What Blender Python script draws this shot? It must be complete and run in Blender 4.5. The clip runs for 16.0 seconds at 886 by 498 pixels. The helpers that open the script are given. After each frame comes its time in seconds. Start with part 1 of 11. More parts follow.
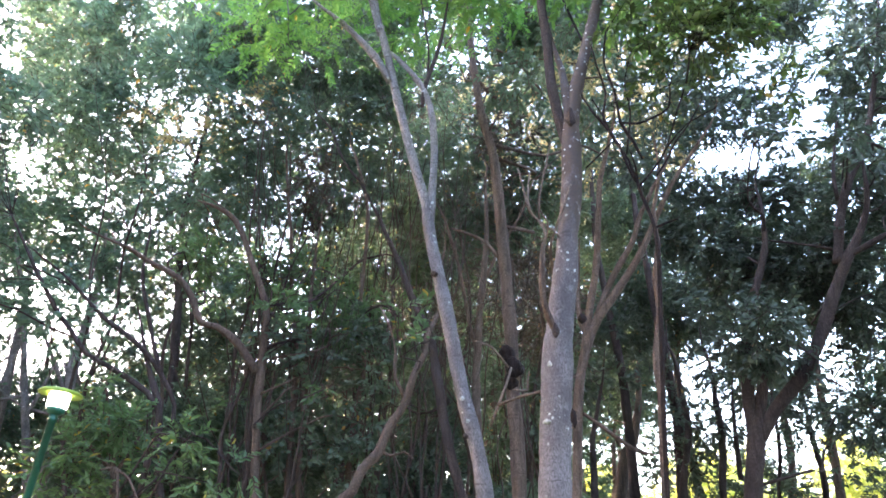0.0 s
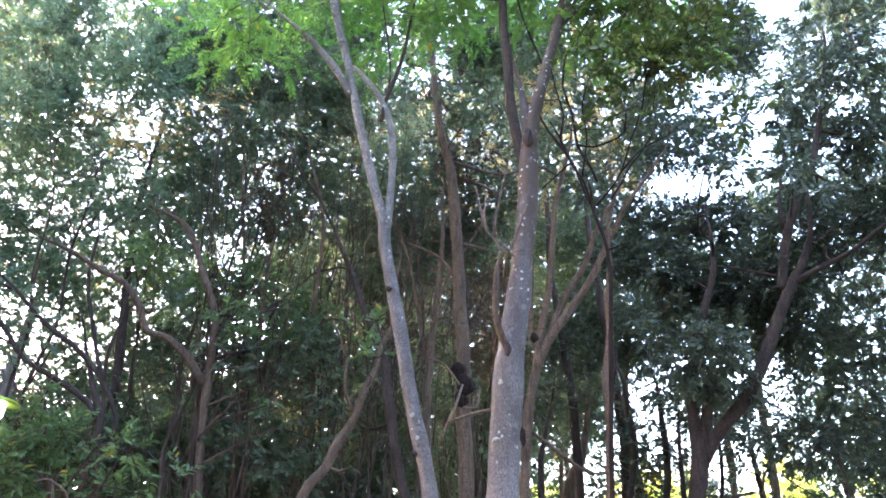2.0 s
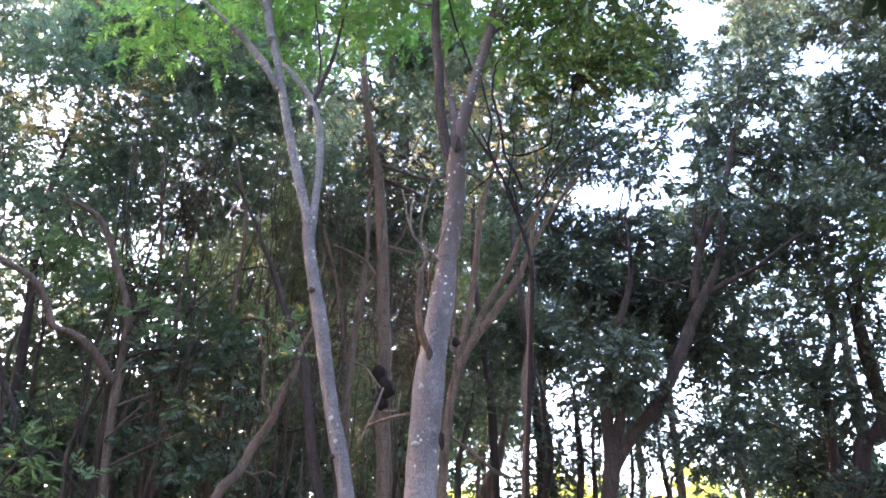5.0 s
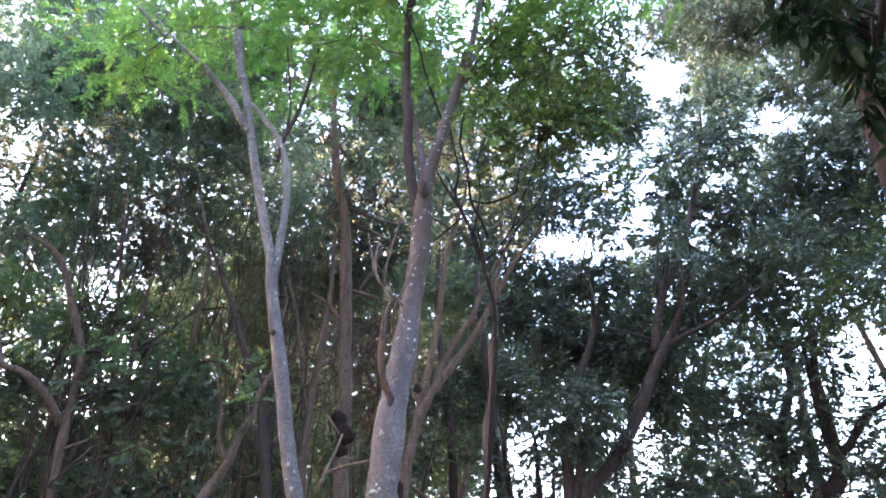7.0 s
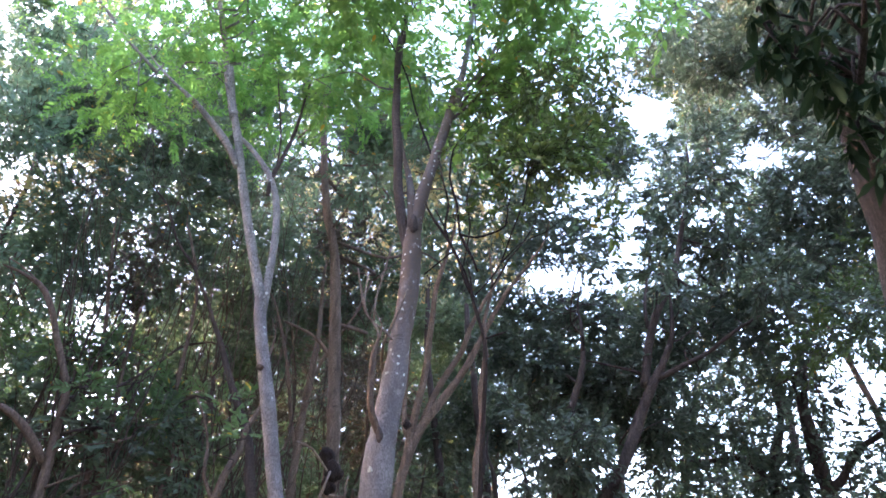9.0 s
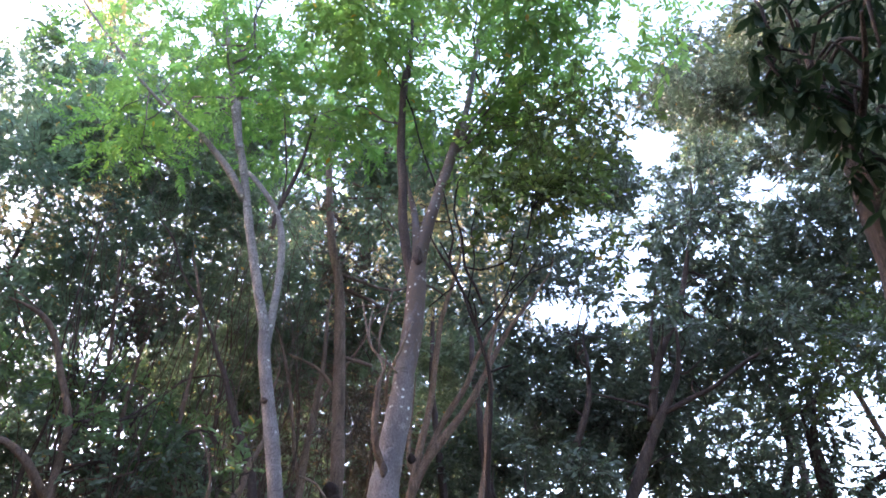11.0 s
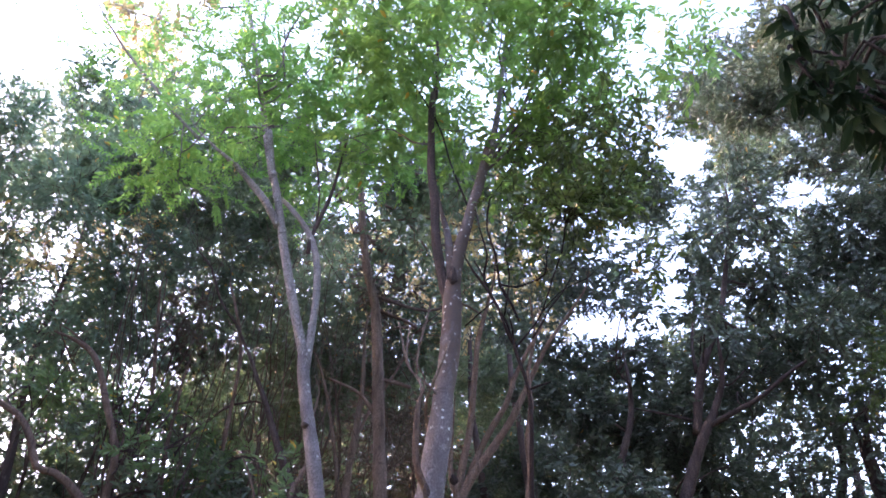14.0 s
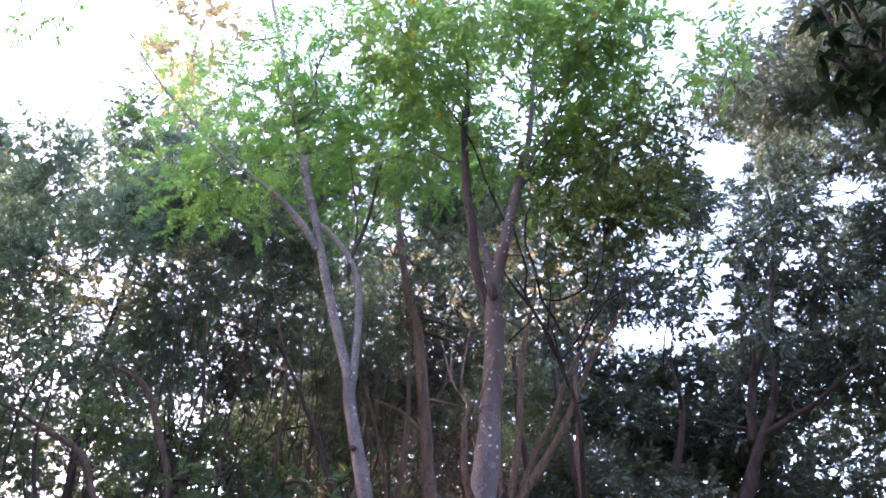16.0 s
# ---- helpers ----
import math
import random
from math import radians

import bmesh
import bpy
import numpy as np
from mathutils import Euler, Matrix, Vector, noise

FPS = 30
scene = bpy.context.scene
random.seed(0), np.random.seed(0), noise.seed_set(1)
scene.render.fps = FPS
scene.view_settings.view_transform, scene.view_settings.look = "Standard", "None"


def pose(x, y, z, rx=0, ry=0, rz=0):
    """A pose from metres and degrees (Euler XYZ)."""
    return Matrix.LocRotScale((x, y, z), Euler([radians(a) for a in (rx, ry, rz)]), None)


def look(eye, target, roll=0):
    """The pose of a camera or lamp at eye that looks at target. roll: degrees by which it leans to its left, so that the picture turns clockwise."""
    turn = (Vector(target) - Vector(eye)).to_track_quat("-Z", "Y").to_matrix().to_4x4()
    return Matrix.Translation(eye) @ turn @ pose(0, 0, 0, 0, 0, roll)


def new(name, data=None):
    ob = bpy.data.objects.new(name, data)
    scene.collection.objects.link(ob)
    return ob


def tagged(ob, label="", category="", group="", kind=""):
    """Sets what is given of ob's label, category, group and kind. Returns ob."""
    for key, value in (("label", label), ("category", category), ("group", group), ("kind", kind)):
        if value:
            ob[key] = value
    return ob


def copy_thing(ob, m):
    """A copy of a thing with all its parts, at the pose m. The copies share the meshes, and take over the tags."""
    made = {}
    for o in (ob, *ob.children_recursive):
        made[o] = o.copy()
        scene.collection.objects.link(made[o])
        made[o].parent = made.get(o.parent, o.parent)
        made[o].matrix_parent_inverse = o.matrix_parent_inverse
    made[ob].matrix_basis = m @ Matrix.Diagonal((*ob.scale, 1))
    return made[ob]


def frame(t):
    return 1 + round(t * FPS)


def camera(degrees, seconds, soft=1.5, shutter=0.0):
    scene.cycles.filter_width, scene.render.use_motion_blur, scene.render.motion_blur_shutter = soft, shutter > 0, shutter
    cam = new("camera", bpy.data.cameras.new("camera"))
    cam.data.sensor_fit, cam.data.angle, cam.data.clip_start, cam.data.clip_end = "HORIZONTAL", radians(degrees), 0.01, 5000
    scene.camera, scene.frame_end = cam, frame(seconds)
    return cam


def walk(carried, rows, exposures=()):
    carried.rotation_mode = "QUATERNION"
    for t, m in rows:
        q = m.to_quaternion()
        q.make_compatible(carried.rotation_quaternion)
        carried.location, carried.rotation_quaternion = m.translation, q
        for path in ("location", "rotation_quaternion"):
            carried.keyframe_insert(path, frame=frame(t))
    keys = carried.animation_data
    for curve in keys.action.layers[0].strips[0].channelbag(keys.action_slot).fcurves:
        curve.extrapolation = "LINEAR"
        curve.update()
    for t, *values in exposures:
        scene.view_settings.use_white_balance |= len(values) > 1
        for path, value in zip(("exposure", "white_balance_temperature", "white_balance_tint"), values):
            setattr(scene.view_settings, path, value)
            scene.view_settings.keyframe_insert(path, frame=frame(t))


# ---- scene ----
# ---------- camera: one spot, turning by hand ----------
EYE = (0.0, 0.0, 1.6)
cam = camera(61.43, 16.0, soft=1.7)
TURNS = ((0, 0.01, 24.58, 0.67),
         (0.5, -0.89, 24.83, 0.91),
         (1, -1.83, 25.27, 1.18),
         (1.5, -2.91, 25.58, 1.15),
         (2, -3.76, 25.84, 0.95),
         (2.5, -4.53, 26.02, 0.89),
         (3, -5.62, 26.32, 0.45),
         (3.5, -6.81, 26.5, 0),
         (4, -7.92, 26.28, 0.09),
         (4.2, -8.38, 26.02, 0.1),
         (6.3, -12.44, 27.9, 0.03),
         (6.5, -12.7, 28.45, 0.03),
         (7, -13.2, 29.65, 0.12),
         (7.5, -13.38, 30.54, 0.3),
         (8, -13.69, 31.08, 0.25),
         (8.5, -13.98, 31.58, -0.17),
         (9, -14.14, 32.27, -0.35),
         (9.2, -14.17, 32.62, -0.38),
         (11.3, -13.53, 34.96, -0.05),
         (11.5, -13.38, 35.09, 0.05),
         (12, -12.83, 35.59, 0.39),
         (12.5, -12.22, 36.08, 0.59),
         (13, -11.73, 36.24, 0.52),
         (13.5, -11.17, 36.24, -0.13),
         (14, -10.54, 36.24, -0.57),
         (14.5, -9.79, 36.55, -0.61),
         (15, -8.93, 36.97, -0.73),
         (15.5, -7.9, 37.38, -1.01),
         (16, -6.84, 37.65, -1.15))
walk(cam, [(t, pose(*EYE, 90 + up, 0, yaw) @ pose(0, 0, 0, 0, 0, roll)) for t, yaw, up, roll in TURNS],
     exposures=[(0, 4.7, 6400, 24), (3, 4.69, 6400, 24), (4.2, 4.64, 6400, 31), (7, 4.57, 6400, 29), (9, 4.5, 6400, 29), (11.5, 4.26, 6400, 31), (14, 4.18, 6400, 40), (16, 4.1, 6400, 43)])

# ---------- light: bright hazy evening sky, low warm sun from the left ----------
SUN_AZ, SUN_EL = -62.0, 12.0
world = bpy.data.worlds.new("sky")
scene.world = world
world.use_nodes = True
wn = world.node_tree
sky = wn.nodes.new("ShaderNodeTexSky")
sky.sky_type = 'NISHITA'
sky.sun_disc = False
sky.sun_elevation = radians(SUN_EL)
sky.sun_rotation = radians(SUN_AZ)
sky.air_density, sky.dust_density, sky.ozone_density = 1.0, 3.0, 1.0
wn.nodes["Background"].inputs["Strength"].default_value = 0.15
wn.links.new(sky.outputs["Color"], wn.nodes["Background"].inputs["Color"])
sun_data = bpy.data.lights.new("sun", 'SUN')
sun_data.energy, sun_data.angle, sun_data.color = 0.3, radians(0.6), (1.0, 0.88, 0.74)
sun = new("sun", sun_data)
sa, se = radians(SUN_AZ), radians(SUN_EL)
sun.matrix_world = look((40 * math.sin(sa) * math.cos(se), 40 * math.cos(sa) * math.cos(se), 40 * math.sin(se)), (0, 0, 0))


# ---------- materials ----------
def material(name):
    m = bpy.data.materials.new(name)
    m.use_nodes = True
    nt = m.node_tree
    return m, nt, nt.nodes["Principled BSDF"], nt.nodes["Material Output"]


def mixed(nt, fac, a, b):
    n = nt.nodes.new("ShaderNodeMix")
    n.data_type = 'RGBA'
    for socket, v in ((n.inputs[0], fac), (n.inputs[6], a), (n.inputs[7], b)):
        if hasattr(v, "links"):
            nt.links.new(v, socket)
        else:
            socket.default_value = v if isinstance(v, (int, float)) else (*v, 1)
    return n.outputs[2]


def ramp(nt, value, low, high):
    n = nt.nodes.new("ShaderNodeMapRange")
    n.inputs[1].default_value, n.inputs[2].default_value = low, high
    nt.links.new(value, n.inputs[0])
    return n.outputs[0]


def noise_at(nt, scale, detail=4.0, stretch=(1, 1, 1), rough=0.55):
    co, mp, n = (nt.nodes.new("ShaderNode" + k) for k in ("TexCoord", "Mapping", "TexNoise"))
    mp.inputs["Scale"].default_value = stretch
    n.inputs["Scale"].default_value, n.inputs["Detail"].default_value, n.inputs["Roughness"].default_value = scale, detail, rough
    nt.links.new(co.outputs["Object"], mp.inputs["Vector"])
    nt.links.new(mp.outputs["Vector"], n.inputs["Vector"])
    return n.outputs["Fac"]


def leaf_material(name, dark, mid, light, odd, odd_share, clear=0.4, gloss=0.45, sheer=1.6):
    """Leaf blades: hue varies leaf by leaf, a few are turning; light shines through."""
    m, nt, bsdf, out = material(name)
    geo = nt.nodes.new("ShaderNodeNewGeometry")
    r = geo.outputs["Random Per Island"]
    patch = ramp(nt, noise_at(nt, 0.9, 2.0), 0.35, 0.65)
    col = mixed(nt, r, dark, mid)
    col = mixed(nt, patch, col, mixed(nt, r, mid, light))
    wn_ = nt.nodes.new("ShaderNodeTexWhiteNoise")
    wn_.noise_dimensions = '1D'
    nt.links.new(r, wn_.inputs["W"])
    gt = nt.nodes.new("ShaderNodeMath")
    gt.operation = 'GREATER_THAN'
    gt.inputs[1].default_value = 1 - odd_share
    nt.links.new(wn_.outputs["Value"], gt.inputs[0])
    col = mixed(nt, gt.outputs[0], col, odd)
    nt.links.new(col, bsdf.inputs["Base Color"])
    bsdf.inputs["Roughness"].default_value = gloss
    tr = nt.nodes.new("ShaderNodeBsdfTranslucent")
    bright = nt.nodes.new("ShaderNodeMix")
    bright.data_type, bright.blend_type = 'RGBA', 'MULTIPLY'
    bright.inputs[0].default_value = 1
    nt.links.new(col, bright.inputs[6])
    bright.inputs[7].default_value = (sheer * 1.15, sheer * 1.15, sheer * 0.72, 1)
    nt.links.new(bright.outputs[2], tr.inputs["Color"])
    mx = nt.nodes.new("ShaderNodeMixShader")
    mx.inputs[0].default_value = clear
    nt.links.new(bsdf.outputs[0], mx.inputs[1])
    nt.links.new(tr.outputs[0], mx.inputs[2])
    nt.links.new(mx.outputs[0], out.inputs["Surface"])
    return m


def bark_material(name, base, dark, spots=None, spot_share=0.7, rough=1.0, upper=None, level=0.0, mottle=0.5):
    """Bark: long fissures, fine grain, blotches, ring scars; round lichen spots; another hue above a height where given."""
    m, nt, bsdf, out = material(name)
    fissure = noise_at(nt, 26, 6, (1, 1, 0.14), 0.7)
    grain = noise_at(nt, 110, 5, (1, 1, 0.5), 0.7)
    rings = noise_at(nt, 13, 5, (0.35, 0.35, 3.4), 0.65)
    blotch = noise_at(nt, 4.5, 5, (1, 1, 0.55), 0.7)
    patch = noise_at(nt, 11, 4, (1, 1, 0.8), 0.6)
    col = mixed(nt, ramp(nt, blotch, 0.36, 0.64), [c * (1 - 0.35 * mottle) for c in base], [c * (1 + 0.75 * mottle) for c in base])
    if upper:
        co, sep, add = nt.nodes.new("ShaderNodeTexCoord"), nt.nodes.new("ShaderNodeSeparateXYZ"), nt.nodes.new("ShaderNodeMath")
        nt.links.new(co.outputs["Object"], sep.inputs[0])
        add.operation = 'MULTIPLY_ADD'
        add.inputs[1].default_value = 2.2
        nt.links.new(noise_at(nt, 2.6, 4, (1.6, 1.6, 0.4)), add.inputs[0])
        nt.links.new(sep.outputs["Z"], add.inputs[2])
        col = mixed(nt, ramp(nt, add.outputs[0], level + 0.7, level + 1.5), col, mixed(nt, ramp(nt, blotch, 0.52, 0.66), upper, base))
    col = mixed(nt, ramp(nt, patch, 0.60, 0.70), col, [min(1, c * (1 + 1.1 * mottle)) for c in base])
    col = mixed(nt, ramp(nt, fissure, *((0.24, 0.42) if spots else (0.34, 0.52))), dark, col)
    col = mixed(nt, ramp(nt, grain, 0.32, 0.66), [c * 0.7 for c in dark], col)
    col = mixed(nt, ramp(nt, rings, 0.60, 0.68), col, [c * 0.75 for c in dark])
    if spots:
        cell, co, near, where = (nt.nodes.new("ShaderNode" + k) for k in ("TexVoronoi", "TexCoord", "Math", "Math"))
        cell.inputs["Scale"].default_value = 15
        nt.links.new(co.outputs["Object"], cell.inputs["Vector"])
        near.operation = 'MULTIPLY_ADD'
        near.inputs[1].default_value = 0.6
        nt.links.new(noise_at(nt, 34, 3, (1, 1, 1), 0.6), near.inputs[0])
        nt.links.new(cell.outputs["Distance"], near.inputs[2])
        fleck = ramp(nt, near.outputs[0], 0.51, 0.44)
        where.operation = 'MULTIPLY'
        nt.links.new(fleck, where.inputs[0])
        nt.links.new(ramp(nt, noise_at(nt, 3.2, 3), spot_share - 0.16, spot_share), where.inputs[1])
        col = mixed(nt, where.outputs[0], col, spots)
    nt.links.new(col, bsdf.inputs["Base Color"])
    bsdf.inputs["Roughness"].default_value = 0.9
    bsdf.inputs["Specular IOR Level"].default_value = 0.25
    total = nt.nodes.new("ShaderNodeMath")
    total.operation = 'MULTIPLY_ADD'
    total.inputs[1].default_value = 0.35
    nt.links.new(grain, total.inputs[0])
    nt.links.new(fissure, total.inputs[2])
    bump = nt.nodes.new("ShaderNodeBump")
    bump.inputs["Strength"].default_value, bump.inputs["Distance"].default_value = 0.9, 0.018 * rough
    nt.links.new(total.outputs[0], bump.inputs["Height"])
    nt.links.new(bump.outputs[0], bsdf.inputs["Normal"])
    return m


GREY_BARK = bark_material("grey_bark", (0.188, 0.168, 0.174), (0.10, 0.085, 0.085), (0.50, 0.51, 0.49), 0.63, 0.4, mottle=0.75)
MOTTLED_BARK = bark_material("mottled_bark", (0.188, 0.166, 0.173), (0.105, 0.088, 0.088), (0.50, 0.51, 0.49), 0.60, 0.4, (0.115, 0.078, 0.064), 4.0, 0.7)
# Pale bark; for upper limbs, sky light is put into this lightened grey.
LIGHT_BARK = bark_material("light_bark", (0.265, 0.243, 0.238), (0.10, 0.085, 0.08), (0.55, 0.55, 0.52), 0.60, 0.6, mottle=0.7)
BROWN_BARK = bark_material("brown_bark", (0.175, 0.122, 0.096), (0.07, 0.047, 0.038), None, 0.7, 1.4)
# Darker copy of the brown bark; thicket shade is put into its colour.
SHADED_BARK = bark_material("shaded_bark", (0.098, 0.068, 0.056), (0.042, 0.029, 0.024), None, 0.7, 1.3)
BURL_BARK = bark_material("burl_bark", (0.03, 0.017, 0.015), (0.012, 0.007, 0.006), None, 0.7, 2.0)
# Near-black: backlit shade is put into this bark's colour.
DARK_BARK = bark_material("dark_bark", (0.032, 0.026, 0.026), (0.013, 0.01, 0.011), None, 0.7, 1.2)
# Dark brown wood, with the right-hand trees' backlit shade put into the colour.
DUSKY_BARK = bark_material("dusky_bark", (0.085, 0.062, 0.057), (0.038, 0.027, 0.026), None, 0.7, 1.3)
PALE_BARK = bark_material("pale_bark", (0.21, 0.16, 0.13), (0.10, 0.075, 0.064), None, 0.7, 1.2)
LEAF = {
    "ever": leaf_material("evergreen_leaf", (0.047, 0.074, 0.058), (0.073, 0.114, 0.087), (0.108, 0.154, 0.104), (0.28, 0.17, 0.05), 0.006),
    # Duller evergreen variant for the right-hand trees; backlit shade is in its colour.
    "dusk": leaf_material("shaded_evergreen_leaf", (0.048, 0.072, 0.06), (0.07, 0.104, 0.082), (0.094, 0.128, 0.094), (0.24, 0.15, 0.05), 0.004, 0.26, 0.5, 1.4),
    # Lighter, bluer leaf for the left trees; sky light is put into it.
    "fresh": leaf_material("blue_green_leaf", (0.054, 0.10, 0.086), (0.08, 0.142, 0.118), (0.112, 0.175, 0.136), (0.3, 0.2, 0.07), 0.008, 0.45),
    "pinnate": leaf_material("feathery_leaf", (0.072, 0.158, 0.06), (0.102, 0.215, 0.076), (0.145, 0.258, 0.086), (0.32, 0.26, 0.06), 0.006, 0.58, 0.45, 2.0),
    "broad": leaf_material("broad_leaf", (0.076, 0.154, 0.055), (0.112, 0.21, 0.07), (0.16, 0.255, 0.08), (0.34, 0.20, 0.04), 0.005, 0.53, 0.45, 1.85),
    "ovate": leaf_material("oval_leaf", (0.04, 0.07, 0.025), (0.06, 0.105, 0.035), (0.10, 0.135, 0.042), (0.3, 0.2, 0.05), 0.01, 0.3),
    # Shade of leaves seen against the sky is put into these near-black greens.
    "big": leaf_material("silhouette_leaf", (0.010, 0.021, 0.015), (0.015, 0.031, 0.021), (0.024, 0.044, 0.028), (0.12, 0.1, 0.03), 0.01, 0.2, 0.5),
    "bush": leaf_material("bush_leaf", (0.06, 0.115, 0.062), (0.09, 0.165, 0.083), (0.125, 0.205, 0.1), (0.3, 0.24, 0.06), 0.02, 0.45),
    # Dead brown leaves, their colour darkened further to stand in for thicket shade.
    "dry": leaf_material("shaded_dry_leaf", (0.038, 0.034, 0.03), (0.056, 0.048, 0.041), (0.08, 0.066, 0.052), (0.2, 0.12, 0.07), 0.03, 0.25),
    # Darker greens: the gloom of the deep wood is put into the leaf colour.
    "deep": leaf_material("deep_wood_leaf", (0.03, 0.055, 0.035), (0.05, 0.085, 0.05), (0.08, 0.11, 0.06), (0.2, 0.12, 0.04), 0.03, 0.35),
    # Warm evening sun is put into these bright yellow base colours.
    "gold": leaf_material("sun_tinted_leaf", (0.24, 0.195, 0.125), (0.31, 0.255, 0.17), (0.25, 0.235, 0.13), (0.30, 0.19, 0.11), 0.08, 0.5),
    # Full sunshine on the far shrubs is put into these pale base colours.
    "far": leaf_material("painted_sun_leaf", (0.38, 0.42, 0.14), (0.46, 0.49, 0.17), (0.52, 0.52, 0.21), (0.45, 0.35, 0.12), 0.05),
}

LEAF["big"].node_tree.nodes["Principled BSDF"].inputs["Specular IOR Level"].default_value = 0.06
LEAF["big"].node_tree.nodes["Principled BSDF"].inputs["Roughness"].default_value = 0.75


# ---------- builders ----------
def mesh_part(name, verts, faces, mat, parent=None, label="", smooth=True):
    me = bpy.data.meshes.new(name)
    me.from_pydata(verts, [], faces)
    me.update()
    if smooth:
        me.polygons.foreach_set("use_smooth", [True] * len(me.polygons))
    me.materials.append(mat)
    ob = new(name, me)
    if parent:
        ob.parent = parent
    if label:
        ob["label"] = label
    return ob


def fast_mesh(name, verts, faces, mat, parent=None, smooth=False):
    """A mesh from arrays: verts (n, 3), faces (m, k), all of one size."""
    me = bpy.data.meshes.new(name)
    k = faces.shape[1]
    me.vertices.add(len(verts))
    me.vertices.foreach_set("co", np.ascontiguousarray(verts, np.float32).ravel())
    me.loops.add(faces.size)
    me.loops.foreach_set("vertex_index", np.ascontiguousarray(faces, np.int32).ravel())
    me.polygons.add(len(faces))
    me.polygons.foreach_set("loop_start", np.arange(0, faces.size, k, dtype=np.int32))
    if smooth:
        me.polygons.foreach_set("use_smooth", np.ones(len(faces), bool))
    me.update(calc_edges=True)
    me.materials.append(mat)
    ob = new(name, me)
    if parent:
        ob.parent = parent
    return ob


def smoothed(points, step=0.12):
    """Catmull-Rom through (x, y, z, r), resampled."""
    p = np.array(points, float)
    p = np.vstack([2 * p[0] - p[1], p, 2 * p[-1] - p[-2]])
    out = []
    for a, b, c, d in zip(p[:-3], p[1:-2], p[2:-1], p[3:]):
        n = max(2, int(np.linalg.norm(c[:3] - b[:3]) / step))
        for s in np.arange(n) / n:
            out.append(0.5 * (2 * b + (c - a) * s + (2 * a - 5 * b + 4 * c - d) * s**2 + (3 * b - a - 3 * c + d) * s**3))
    out.append(p[-2])
    out = np.array(out)
    out[:, 3] = out[:, 3].clip(0.002)
    return out


def tube(path, sides, rough=0.06, seed=0.0):
    """A closed, slightly knotted tube round a path of (x, y, z, r)."""
    n = len(path)
    along = np.gradient(path[:, :3], axis=0)
    along /= np.linalg.norm(along, axis=1)[:, None] + 1e-9
    ref = np.array([0.9, 0.43, 0.05])
    u = np.cross(along, ref)
    u /= np.linalg.norm(u, axis=1)[:, None] + 1e-9
    v = np.cross(along, u)
    a = np.arange(sides) * 2 * math.pi / sides
    verts = []
    for i in range(n):
        for k in range(sides):
            d = u[i] * math.cos(a[k]) + v[i] * math.sin(a[k])
            q = Vector(path[i, :3] + d * path[i, 3])
            wob = noise.noise(q * 3.0 + Vector((seed, 0, 0))) * rough * 1.6 + noise.noise(q * 11.0) * rough * 0.6
            verts.append(tuple(path[i, :3] + d * path[i, 3] * (1 + wob)))
    faces = [(i * sides + k, i * sides + (k + 1) % sides, (i + 1) * sides + (k + 1) % sides, (i + 1) * sides + k)
             for i in range(n - 1) for k in range(sides)]
    faces += [tuple(range(sides - 1, -1, -1)), tuple((n - 1) * sides + k for k in range(sides))]
    return verts, faces


TREES = {}
DOWN = np.array([0.0, 0.0, 1.0])


def tree(key, name, label, x, y, bark, group=""):
    root = new(name)
    root.location = (x, y, 0)
    tagged(root, label, "tree", group)
    TREES[key] = {"root": root, "bark": bark, "wood": [], "crowns": {}}
    return key


def limb(key, name, points, bark=None):
    """One stem or branch of a tree, through (x, y, z, radius)."""
    t = TREES[key]
    path = smoothed(points, 0.07 if max(p[3] for p in points) > 0.05 else 0.12)
    for p in path if key not in ("A", "B", "C", "F") else ():
        q = Vector(p[:3])
        p[:3] += np.array(noise.noise_vector(q * 0.9)) * (0.09 if key in ("Z", "AA", "BB", "CC", "EE") or key[:1] in ("S", "T") and key != "S" else 0.035) + np.array(noise.noise_vector(q * 3.1)) * 0.012
    if name == "trunk":
        low = np.clip(1 - path[:, 2] / 0.5, 0, 1)
        path[:, 3] *= 1 + 0.7 * low**2
    t["wood"].append(path)
    local = path - np.array([*t["root"].location, 0])
    biggest = path[:, 3].max()
    verts, faces = tube(local, 18 if biggest > 0.06 else 10 if biggest > 0.04 else 7, 0.09, float(len(t["wood"]) * 7.3))
    stem = mesh_part(name, verts, faces, bark or t["bark"], t["root"])
    t.setdefault(name, stem)
    return stem


def unit(a):
    return a / (np.linalg.norm(a, axis=-1, keepdims=True) + 1e-9)


# outlines of a blade: (along, across, lift), and its faces
HEX = (np.array([(0, 0, 0), (0.28, 0.46, 0.08), (0.68, 0.42, 0.06), (1, 0, -0.12), (0.68, -0.42, 0.06), (0.28, -0.46, 0.08)]), np.array([(0, 3, 2, 1), (0, 5, 4, 3)]))
DIAMOND = (np.array([(0, 0, 0), (0.45, 0.5, 0.10), (1, 0, -0.10), (0.45, -0.5, 0.10)]), np.array([(0, 2, 1), (0, 3, 2)]))
OVATE = (np.array([(0, 0, 0), (0.22, 0.36, 0.05), (0.6, 0.44, 0.06), (1, 0, -0.16), (0.6, -0.44, 0.06), (0.22, -0.36, 0.05), (0.4, 0, -0.03)]),
         np.array([(0, 6, 1), (1, 6, 2), (2, 6, 3), (3, 6, 4), (4, 6, 5), (5, 6, 0)]))
